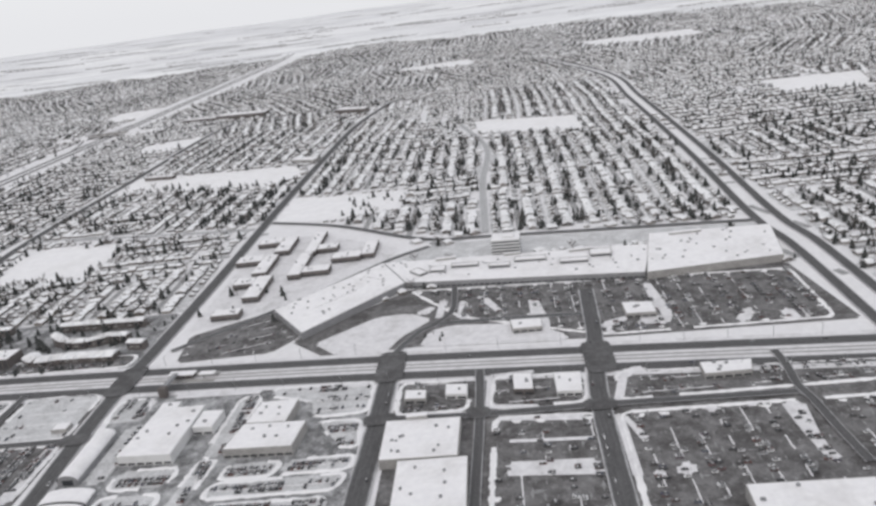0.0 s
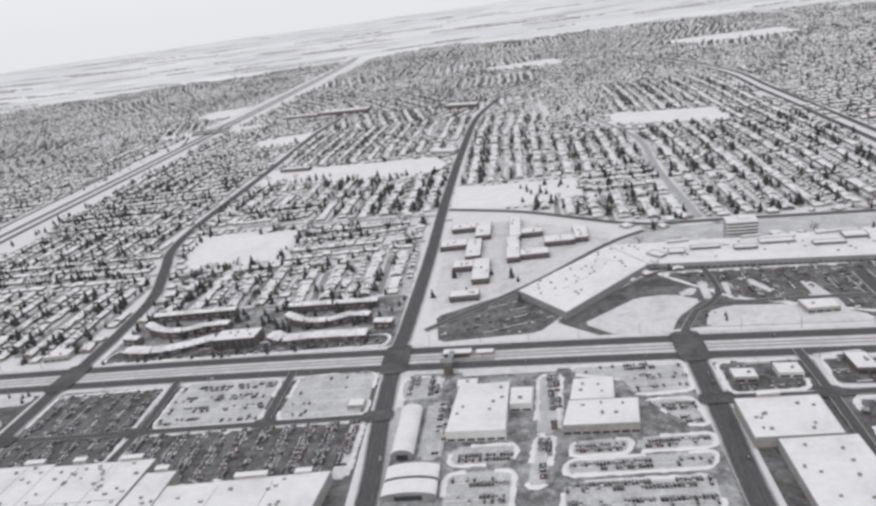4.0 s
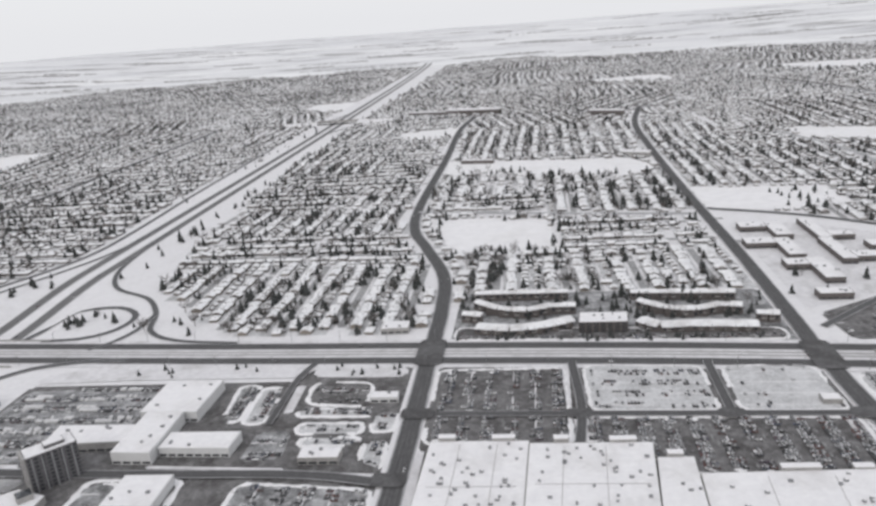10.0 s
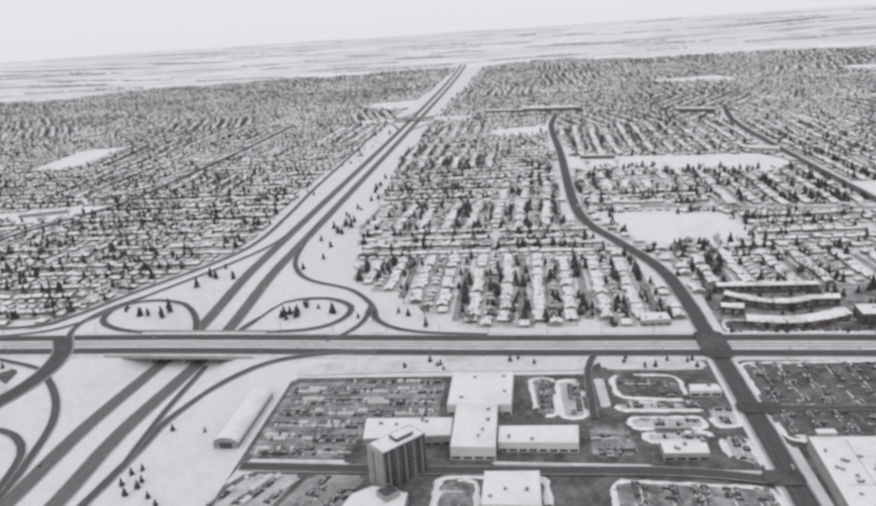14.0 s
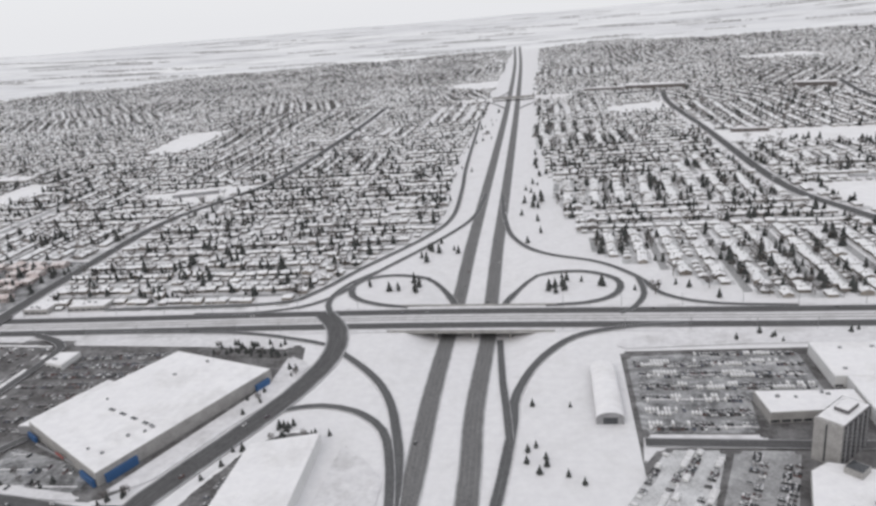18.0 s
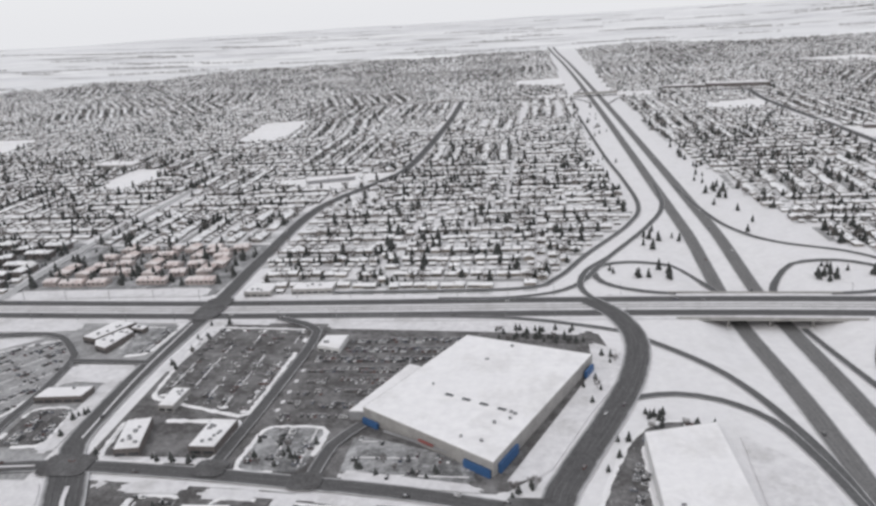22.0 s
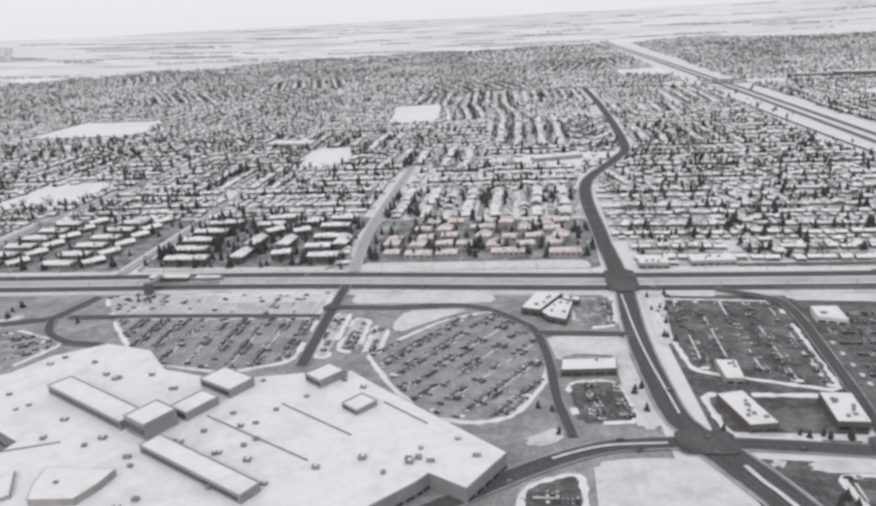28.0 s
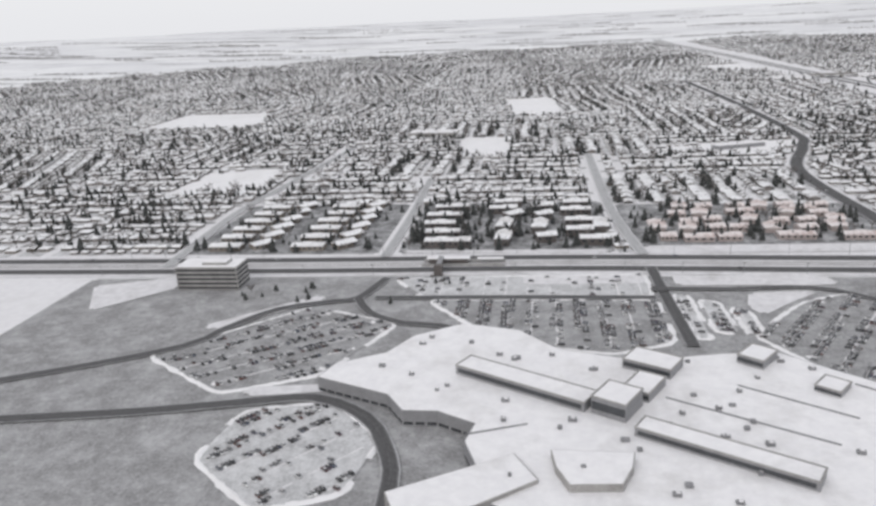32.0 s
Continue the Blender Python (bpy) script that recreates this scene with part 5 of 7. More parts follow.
for x0, y0, x1, y1, z in ((262, -24, 260, -75, 5.145), (275, -24, 273, -75, 5.145), (298, -25, 295, -75, 5.345), (312, -25, 309, -75, 5.345), (287, -48, 325, -47, 5.345), (360, -41, 358, -75, 4.945), (380, -40, 377, -75, 4.945), (252, -50, 283, -49, 5.145), (490, 110, 512, 132, 4.345), (510, 152, 527, 140, 4.345)):
    joint = thing("roof_joint", (x0 + x1) / 2, (y0 + y1) / 2, z, math.degrees(math.atan2(y1 - y0, x1 - x0)), "thin grey joint in the snow of a flat roof", "roof joint")
    part("cap", box(bmesh.new(), 0, 0, math.hypot(x1 - x0, y1 - y0) - 2, 0.14, 0, 0.1), CONC, joint)
roof_house(-352, -55, 7, 8, 5.15, 1.6, -38, "small plant block on the mall roof")

for k, (x, y, w, d, r) in enumerate(((556, 150, 9, 7, -6), (572, 152, 16, 4, -5), (592, 146, 12, 5, -5), (610, 152, 18, 6, -5), (634, 142, 16, 5, -5), (650, 150, 12, 9, -5), (545, 148, 6, 10, 40))):
    roof_house(x, y, w, d, 3.94, 1.0 + 0.2 * (k % 3), r, "low raised block on the snowy plaza roof")
# the blue corner, signs and skylights of the hardware store
hw = thing("store_entrance", -116, -61.5, 0, 0, "bright blue corner portal of the hardware store", "entrance")
part("portal", box(bmesh.new(), 5.0, 5.4, 12, 1.2, 0, 3.2, 65.5), BLUE, hw)
part("side_panel", box(bmesh.new(), -4.2, 0.1, 10, 1.0, 0, 2.6, -34), BLUE, hw)
part("awning", box(bmesh.new(), -23, 12.5, 30, 0.6, 1.5, 2.0, -27), GREYWALL, hw, "grey band along the foot of the store")
part("sign_panel", box(bmesh.new(), -21, 10.6, 6, 0.5, 2.7, 3.4, -34), RED, hw)
hb = thing("store_entrance", -84, 4, 0, 0, "blue rear corner of the hardware store", "entrance")
part("portal", box(bmesh.new(), 0.5, -2.5, 7, 1.0, 0, 2.8, 65.5), BLUE, hb)
ha = thing("store_entrance", -158, -36, 0, 0, "blue front bay of the hardware store", "entrance")
part("portal", box(bmesh.new(), 0, -0.6, 7, 0.9, 0, 2.2, -34), BLUE, ha)
for k in range(4):
    sk = thing("skylight", -132.5 + k * 6.2, -24.5 - k * 3.1, 5.34, -27, "grey skylight strip in the snowy store roof", "skylight", "skylights on the store")
    part("frame", box(bmesh.new(), 0, 0, 3.0, 1.3, 0, 0.3), UNIT, sk)
    part("pane", box(bmesh.new(), 0, 0, 2.7, 1.0, 0.303, 0.36), GLASS, sk)


# ---- the bridge that carries the avenue over the highway ----
br = thing("avenue_bridge", -5, 67, 0, -2.0, "concrete bridge carrying the avenue and tracks over the highway", "bridge")
part("deck", box(bmesh.new(), 0, 0, 74, 31, -0.5, 0.12), CONC, br)
for s in (-1, 1):
    part("barrier", box(bmesh.new(), 0, s * 15.2, 76, 0.35, 0.2, 1.0), CONC, br)
    # girders coloured dark to stand in for the shadow below the deck
    part("girder", box(bmesh.new(), 0, s * 13.5, 72, 1.0, -1.0, -0.504), SHADED_CONC, br, "edge girder coloured dark for the shade under the deck")
for px in (-19, -2, 15):
    for py in (-11, -4, 4, 11):
        part("pier", box(bmesh.new(), px + 3, py, 0.9, 1.4, -6.2, -0.504), CONC, br)


# the far overpass, with its embankments
fb = thing("far_overpass", -19, 905, 0, 0, "concrete overpass with snowy embankments crossing the highway", "bridge")
part("deck", box(bmesh.new(), 0, 0, 64, 11, 3.0, 4.4), CONC, fb)
part("roadway", box(bmesh.new(), 0, 0, 64, 7, 4.404, 4.5), LOT_DARK, fb, "dark wet roadway of the overpass")
for k in (-1, 1):
    part("barrier", box(bmesh.new(), 0, k * 5.2, 64, 0.5, 4.404, 5.4), CONC, fb)
    part("pier", box(bmesh.new(), k * 13, 0, 2.0, 9, -0.2, 2.996), CONC, fb)
    bm = bmesh.new()
    prism(bm, [(32, -16), (92, -9), (92, 9), (32, 16)], -0.2, 4.3, [(32, -6), (84, -3), (84, 3), (32, 6)])
    if k < 0:
        bmesh.ops.rotate(bm, cent=(0, 0, 0), matrix=Matrix.Rotation(math.pi, 3, "Z"), verts=bm.verts)
    part("embankment", bm, SNOW, fb, "snow-covered embankment")


# ---- light-rail stations ----
def station(x, y, rz, ln, label):
    b = thing("rail_station", x, y, 0.2, rz, label, "station")
    TAKEN.append([(x - ln, y - 10), (x + ln, y - 10), (x + ln, y + 10), (x - ln, y + 10)])
    for s in (-1, 1):
        part("platform", box(bmesh.new(), 0, s * 3.4, ln * 1.9, 2.2, 0.15, 0.6), CONC, b)
    part("canopy", box(bmesh.new(), -ln * 0.35, 0, ln, 4.2, 2.6, 2.9), ROOF_SNOW, b, "snow-covered platform canopy")
    part("canopy", box(bmesh.new(), ln * 0.62, 0, ln * 0.6, 3.2, 2.2, 2.45), ROOF_SNOW, b, "lower snow-covered canopy")
    for k in range(8):
        part("post", box(bmesh.new(), -ln * 0.8 + k * ln * 0.22, 1.9 if k % 2 else -1.9, 0.25, 0.25, 0.604, 2.2), METAL, b)
    part("waiting_room", box(bmesh.new(), -ln * 0.35, 0, ln * 0.9, 3.4, 0.604, 2.59), DARKWALL, b)
    part("footbridge", box(bmesh.new(), -ln * 0.5, -9, 2.2, 13, 3.2, 4.4), GREYWALL, b)
    part("stair_tower", box(bmesh.new(), -ln * 0.5, -16, 3.6, 3.0, 0, 4.6), DARKWALL, b)
    return b


station(443, 51, -3.5, 13, "light-rail station with snowy canopy and footbridge")
station(-468, 71, 1.0, 20, "light-rail station with long snowy canopies and footbridge")

rng = np.random.RandomState(4)


# ---- row housing beside the avenue ----
def long_row(name, line, depth, h, wall, label, group, pitch=6.5, gables=False):
    """A bent row of joined homes under one snowy ridge: each home has its wall, and each bend its own roof."""
    p = smooth(line, pitch)
    cx, cy = p[0].x, p[0].y
    b = thing(name, cx, cy, 0, 0, label, "row house", group)
    for i, (a, c) in enumerate(zip(p, p[1:])):
        d = (c - a)
        ang, mid, ln = math.degrees(math.atan2(d.y, d.x)), (a + c) / 2, d.length
        q = mid - p[0]
        step = 0.5 if i % 2 else 0.0
        part("wall", box(bmesh.new(), q.x, q.y, ln * 0.97, depth, 0, h), wall, b)
        bm = bmesh.new()
        t = Matrix.Translation((q.x, q.y, 0)) @ Matrix.Rotation(radians(ang), 4, "Z")
        if ang:
            wall_ob = b.children[-1]
            wall_ob.data.transform(Matrix.Translation((q.x, q.y, 0)) @ Matrix.Rotation(radians(ang), 4, "Z") @ Matrix.Translation((-q.x, -q.y, 0)))
        e = depth / 2 + 0.4
        v = [bm.verts.new(t @ Vector(w)) for w in ((-ln / 2, -e, h - 0.1), (ln / 2, -e, h - 0.1), (ln / 2, e, h - 0.1), (-ln / 2, e, h - 0.1), (-ln / 2, 0, h + 0.9 + step), (ln / 2, 0, h + 0.9 + step))]
        for f in ((0, 1, 5, 4), (2, 3, 4, 5), (3, 0, 4), (1, 2, 5), (3, 2, 1, 0)):
            bm.faces.new([v[k] for k in f])
        part("roof", bm, PINK_SNOW if wall is PINK else HOUSE_SNOW, b)
        for o in (-0.25, 0.25):
            w = bmesh.new()
            box(w, o * ln, -depth / 2 - 0.03, ln * 0.2, 0.15, h * 0.45, h * 0.8)
            w.transform(t)
            part("window", w, GLASS, b)
        if gables:
            # a snow-topped cross gable on the front slope, and a pale balcony rail under it
            g = bmesh.new()
            o, y0, y1, z0, z1 = (-0.16 if i % 2 else 0.16) * ln, -e - 0.5, -0.3, h - 0.1, h + 0.85 + step
            v = [g.verts.new(t @ Vector(w)) for w in ((o - 1.3, y0, z0), (o + 1.3, y0, z0), (o + 1.3, y1, z0), (o - 1.3, y1, z0), (o, y0, z1), (o, y1, z1))]
            for f in ((0, 4, 5, 3), (1, 2, 5, 4), (0, 1, 4), (2, 3, 5), (3, 2, 1, 0)):
                g.faces.new([v[k] for k in f])
            part("gable", g, PINK_SNOW if wall is PINK else HOUSE_SNOW, b, "small gable roof under snow")
            if name != "row_house":
                continue
            w = bmesh.new()
            box(w, o, -depth / 2 - 0.35, 2.3, 0.7, h * 0.42, h * 0.52)
            w.transform(t)
            part("balcony", w, CONC, b, "pale balcony slab")


for i, (line, d) in enumerate((
    ([(260, 84), (276, 81), (292, 84), (306, 91)], 9), ([(339, 89), (347, 82), (361, 83), (391, 81)], 9),
    ([(256, 126), (306, 126)], 6), ([(258, 114), (270, 104), (284, 101), (296, 106), (309, 106)], 6),
    ([(338, 123), (390, 120)], 6), ([(341, 111), (352, 101), (366, 98), (378, 103), (389, 101)], 6), ([(252, 98), (262, 95)], 6), ([(393, 92), (403, 90)], 6),
)):
    long_row("row_house", line, d - 1.2, 3.2 if d > 7 else 4.4, DARKWALL, "wavy row of joined brown homes under one snowy roof", "row houses by the avenue", 6.5, True)
flat_building("apartment_hall", [(309, 80), (332, 80), (333, 92), (310, 92)], 5.6, DARKWALL, "four-storey dark apartment block between wavy row houses", "apartments", 5, 4, 61)
TAKEN.append([(250, 68), (406, 66), (406, 132), (250, 134)])
CONDOS = [((-375, 107), (-367, 107)), ((-364, 105), (-350, 105)), ((-348, 106), (-337, 106)), ((-320, 108), (-303, 108)), ((-291, 107), (-275, 107)), ((-374, 118), (-374, 134)), ((-334, 153), (-320, 153)), ((-300, 158), (-287, 158)), ((-288, 118), (-288, 130))]
for i in range(24):
    col, row = i % 6, i // 6
    x, y = -362 + col * 14.5 + (5 if row % 2 else 0) + rng.uniform(-2, 2), 121 + row * 14.5 + rng.uniform(-2, 2)
    if all(math.hypot((a[0] + c[0]) / 2 - x, (a[1] + c[1]) / 2 - y) > 10 for a, c in CONDOS[:9]):
        CONDOS.append(((x - 4.5, y), (x + 4.5, y + rng.uniform(-2, 2))) if (col + row) % 3 else ((x, y - 5), (x + 1, y + 5)))
for a, c in CONDOS:
    long_row("condo_block", [a, c], 7.4, 2.6, PINK, "peach stucco condominium block with snowy roof", "peach condominiums", 4.8, True)
TAKEN.append([(-390, 84), (-266, 84), (-266, 172), (-390, 176)])
FLATS = [((-490, 98), (-467, 98)), ((-452, 97), (-451, 112)), ((-435, 105), (-425, 107)), ((-414, 101), (-398, 101)), ((-420, 135), (-403, 135)), ((-422, 157), (-405, 157)), ((-495, 131), (-478, 131)), ((-402, 118), (-402, 134)), ((-420, 117), (-406, 117)),
         ((-453, 120), (-451, 136)), ((-434, 118), (-433, 134)), ((-436, 146), (-427, 150)), ((-452, 146), (-444, 152)), ((-494, 114), (-474, 114)), ((-496, 148), (-476, 148)), ((-462, 162), (-446, 162)), ((-438, 166), (-424, 168)), ((-420, 174), (-404, 174)), ((-494, 166), (-474, 168)), ((-460, 176), (-444, 178))]
for i, (a, c) in enumerate(FLATS):
    long_row("apartment_block", [a, c], 7.0, 3.8, DARKWALL, "dark three-storey apartment block with snow on its roof", "apartments near the station", 5.5, True)
TAKEN.append([(-503, 84), (-398, 84), (-398, 185), (-503, 185)])
for i in range(24):
    col, row = i % 4, i // 4
    x, y = -602 + col * 22, 95 + row * 16
    long_row("townhouse_row", [(x, y), (x + 8, y + 8)] if i % 2 else [(x, y), (x + 17, y)], 7.6, 2.6, WALL_ONE, "long townhouse row with snowy gable roof", "townhouses near the station", 5.0)
TAKEN.append([(-610, 86), (-512, 86), (-512, 185), (-610, 185)])
# the gallery with fanned roofs at the mall corner
for ring, h in (([(-304, 29.5), (-297.5, 48.5), (-287, 45.5), (-296.5, 27)], 3.2), ([(-296, 26), (-288.5, 40), (-283, 36), (-286.5, 18), (-293, 21)], 2.9), ([(-286.4, 44.6), (-279.6, 42.2), (-280.3, 38.6), (-287.2, 40.4)], 2.6)):
    flat_building("gallery_wing", ring, h, DARKWALL, "angled wing of a gallery with dark walls and snowy roof", "gallery", 5, 1, 40 + int(h * 10))
TAKEN.append([(-308, 50), (-277, 46), (-280, 12), (-306, 12)])


# ---- houses ----
def house_bits(w, d, h, rise, hip):
    """Corners and triangles of a low house with a pitched roof: walls (slot 0) and snowy roof (slot 1)."""
    v = [(-w / 2, -d / 2, 0), (w / 2, -d / 2, 0), (w / 2, d / 2, 0), (-w / 2, d / 2, 0), (-w / 2, -d / 2, h), (w / 2, -d / 2, h), (w / 2, d / 2, h), (-w / 2, d / 2, h)]
    e, k = 0.3, (0.28 * w if hip else 0.0)
    v += [(-w / 2 - e, -d / 2 - e, h), (w / 2 + e, -d / 2 - e, h), (w / 2 + e, d / 2 + e, h), (-w / 2 - e, d / 2 + e, h), (-w / 2 - e + k, 0, h + rise), (w / 2 + e - k, 0, h + rise)]
    t = []
    for a, b in ((0, 1), (1, 2), (2, 3), (3, 0)):
        t += [(a, b, b + 4), (a, b + 4, a + 4)]
    roof = [(8, 9, 13), (8, 13, 12), (10, 11, 12), (10, 12, 13), (9, 10, 13), (11, 8, 12)]
    return v, t + roof, [0] * 8 + [1] * 4 + ([1, 1] if hip else [0, 0])


HOUSE_KINDS = [(6.0, 4.7, 1.5, 0.95, False), (6.3, 4.4, 1.45, 0.9, True), (4.9, 5.6, 1.9, 1.1, False), (5.5, 5.4, 1.5, 1.0, True)]
ROWS = [
    # x0, x1, y0, y1, 1 if the streets run away from the avenue
    (246, 406, 134, 208, 1), (306, 406, 206, 286, 0), (246, 306, 186, 208, 0), (196, 406, 300, 440, 1), (190, 410, 530, 760, 1),
    (40, 238, 88, 196, 1), (40, 238, 196, 262, 0), (20, 236, 262, 560, 0), (12, 190, 560, 880, 0), (-258, -20, 84, 250, 0), (-228, -20, 250, 420, 0), (-215, -30, 420, 880, 0),
    (-395, -266, 178, 330, 0), (-640, -398, 190, 345, 0), (-500, -262, 330, 600, 0), (-760, -614, 84, 330, 0), (-760, -500, 340, 620, 0),
    (588, 750, 216, 520, 1), (416, 584, 372, 640, 1), (480, 584, 226, 300, 1), (588, 752, 520, 900, 1), (420, 590, 640, 900, 0), (776, 1000, 60, 520, 0), (776, 1000, 520, 900, 0),
]
spots, lanes, yards = [], [], []


def lay_rows(x0, x1, y0, y1, away, bend=0.0, skew=0.0):
    """Streets 40 apart with a house row on each side, garages on the back lane, and trees between."""
    cx, cy, cs, sn = (x0 + x1) / 2, (y0 + y1) / 2, math.cos(skew), math.sin(skew)
    grow = 1.0 if skew == 0 else 1.4
    wx, wy = (x1 - x0) / 2 * grow, (y1 - y0) / 2 * grow
    across, along = ((cx - wx, cx + wx), (cy - wy, cy + wy)) if away else ((cy - wy, cy + wy), (cx - wx, cx + wx))

    def put(store, p, *more):
        u, v = p[0] - cx, p[1] - cy
        x, y = cx + u * cs - v * sn, cy + u * sn + v * cs
        if skew == 0 or (x0 < x < x1 and y0 < y < y1):
            store.append((x, y, away + skew / (math.pi / 2), *more))
    n = max(1, round((across[1] - across[0]) / 39.0))
    gap = (across[1] - across[0]) / n
    for k in range(n):
        mid = across[0] + (k + 0.5) * gap
        s = np.arange(along[0] + 4, along[1] - 2, 6.7)
        s = (s + rng.uniform(-0.6, 0.6, len(s)))[rng.rand(len(s)) < 0.94]
        wob = bend * np.sin(s / 55.0 + k * 0.4)
        for side in (-1, 1):
            o = mid + side * (8.6 + rng.uniform(-0.8, 0.8, len(s))) + wob
            g = mid + side * 16.2 + wob + rng.uniform(-0.4, 0.4, len(s))
            for q, a, b in zip(s, o, g):
                put(spots, (a, q) if away else (q, a), -side if away else side)
                put(yards, (b, q + 1.2) if away else (q + 1.2, b))
        for a, q, w0 in zip(s[:-1], s[1:], wob):
            put(lanes, (mid + w0, (a + q) / 2) if away else ((a + q) / 2, mid + w0))


for k, (x0, x1, y0, y1, away) in enumerate(ROWS):
    # every quarter falls into blocks, some of them turned the other way
    nx, ny = max(1, round((x1 - x0) / 92)), max(1, round((y1 - y0) / 84))
    for i in range(nx):
        for j in range(ny):
            w, h = (x1 - x0) / nx, (y1 - y0) / ny
            lay_rows(x0 + i * w, x0 + (i + 1) * w, y0 + j * h, y0 + (j + 1) * h, away if rng.rand() < (0.9 if away else 0.78) else 1 - away, rng.uniform(0.2, 2.4))
# the rest of the town, in quarters of its own
town = len(spots), len(yards), len(lanes)
cell = 164
for i in range(-18, 15):
    for j in range(0, 15):
        x0, y0 = i * cell + 20, 84 + j * cell
        cx, cy = x0 + cell / 2, y0 + cell / 2
        if math.hypot(cx - 80, cy) > 2420:
            continue
        if cx > 640 + 0.66 * (cy + 330) or cx < -480 - 1.0 * (cy + 330):
            continue
        lay_rows(x0, x0 + cell, y0, y0 + cell - 4, int(rng.rand() < 0.5), rng.uniform(0, 6), rng.choice((-1, 1)) * rng.uniform(0.15, 0.65) if rng.rand() < 0.7 else 0.0)


def outside_rows(a, start):
    """Drop what falls on the quarters laid out by name."""
    keep = np.ones(len(a), dtype=bool)
    for r in ROWS:
        keep[start:] &= ~((a[start:, 0] > r[0] - 4) & (a[start:, 0] < r[1] + 4) & (a[start:, 1] > r[2] - 4) & (a[start:, 1] < r[3] + 4))
    return a[keep]


spots, yards, lanes = outside_rows(np.array(spots), town[0]), outside_rows(np.array(yards), town[1]), outside_rows(np.array(lanes), town[2])


NO_HOUSES = [[(418, 86), (476, 126), (522, 178), (547, 206), (475, 270), (418, 295)], [(418, 60), (490, 80), (541, 134), (670, 120), (745, 122), (745, 48), (640, 50), (418, 56)]]


def free(px, py, pad=4.0):
    bad = np.zeros(len(px), dtype=bool)
    for name, (line, width) in LINES.items():
        bad |= near_line(px, py, line, width / 2 + pad)
    bad |= near_line(px, py, av, 19 + pad * 0.5)
    for ring in list(FIELDS.values()) + [v[0] for v in LOTS.values()] + TAKEN + [v[0] for v in DISTRICTS.values()] + NO_HOUSES:
        bad |= inside(px, py, ring)
    # the ragged edge of the town
    edge = np.array([2230 + 170 * noise.noise((math.atan2(y, x - 80) * 7, 3, 1)) + 90 * noise.noise((x / 60, y / 60, 4)) for x, y in zip(px, py)])
    bad |= np.hypot(px - 80, py) > edge
    # the open verge along the highway
    left = np.interp(py, [60, 84, 137, 230, 422, 760, 3000], [-200, -112, -76, -42, -54, -60, -85])
    right = np.interp(py, [60, 92, 120, 160, 300, 500, 830, 3000], [180, 120, 95, 56, 34, 26, 16, 10])
    return ~(bad | ((px > left) & (px < right)))


sp = np.array(spots)
sp = sp[free(sp[:, 0], sp[:, 1])]
yd = np.array(yards)
yd = yd[free(yd[:, 0], yd[:, 1]) & (rng.rand(len(yd)) < 0.82)]
ln = np.array(lanes)
ln = ln[free(ln[:, 0], ln[:, 1], 1.0)]


# single houses in the gaps left between the quarters and their streets
taken_by = {}
for store, r in ((sp, 8.2), (ln, 6.6), (yd, 5.4)):
    for q in store:
        taken_by.setdefault((int(q[0] // 10), int(q[1] // 10)), []).append((q[0], q[1], r, q[2]))
fx, fy = np.meshgrid(np.arange(-760, 1000, 6.8), np.arange(86, 640, 6.8))
fx, fy = fx.ravel() + rng.uniform(-1.2, 1.2, fx.size), fy.ravel() + rng.uniform(-1.2, 1.2, fy.size)
ok = free(fx, fy, 3.4)
fill = []
for x, y in zip(fx[ok], fy[ok]):
    i, j = int(x // 10), int(y // 10)
    near = [q for a in (-1, 0, 1) for b in (-1, 0, 1) for q in taken_by.get((i + a, j + b), [])]
    if all(math.hypot(q[0] - x, q[1] - y) > q[2] for q in near):
        turn = near[0][3] if near else float(rng.randint(0, 2))
        fill.append((x, y, turn, rng.choice((-1, 1))))
        taken_by.setdefault((i, j), []).append((x, y, 7.2, turn))
sp = np.vstack([sp, np.array(fill)])


def heights(a):
    return np.array([land(x, y) for x, y in a[:, :2]])


# street surface of the quarters, in short slabs
slab = [(-3.6, -2.2, 0), (3.6, -2.2, 0), (3.6, 2.2, 0), (-3.6, 2.2, 0)]
rows_ = [(x, y, z + rng.uniform(0.085, 0.115), a * math.pi / 2, 1, 1) for (x, y, a), z in zip(ln, heights(ln))]
st = swarm("residential_streets", slab, [(0, 1, 2), (0, 2, 3)], [0, 0], [plain("street_slush", (0.37, 0.368, 0.37), 0.7, vary=0.3, scale=0.3)], rows_)
tagged(st, "grey slushy streets between rows of houses", "street", kind="structure")

# the yards, one to a house
yard = [(-3.5, -7.8, 0), (3.5, -7.8, 0), (3.5, 7.8, 0), (-3.5, 7.8, 0)]
rows_ = [(x - 3.0 * sd * math.sin(a * math.pi / 2), y + 3.0 * sd * math.cos(a * math.pi / 2), z + rng.uniform(0.02, 0.07), a * math.pi / 2, 1, 1) for (x, y, a, sd), z in zip(sp, heights(sp))]
tagged(swarm("yard_ground", yard, [(0, 1, 2), (0, 2, 3)], [0, 0], [YARD], rows_), "trodden grey snow of the back yards", "yards", kind="structure")

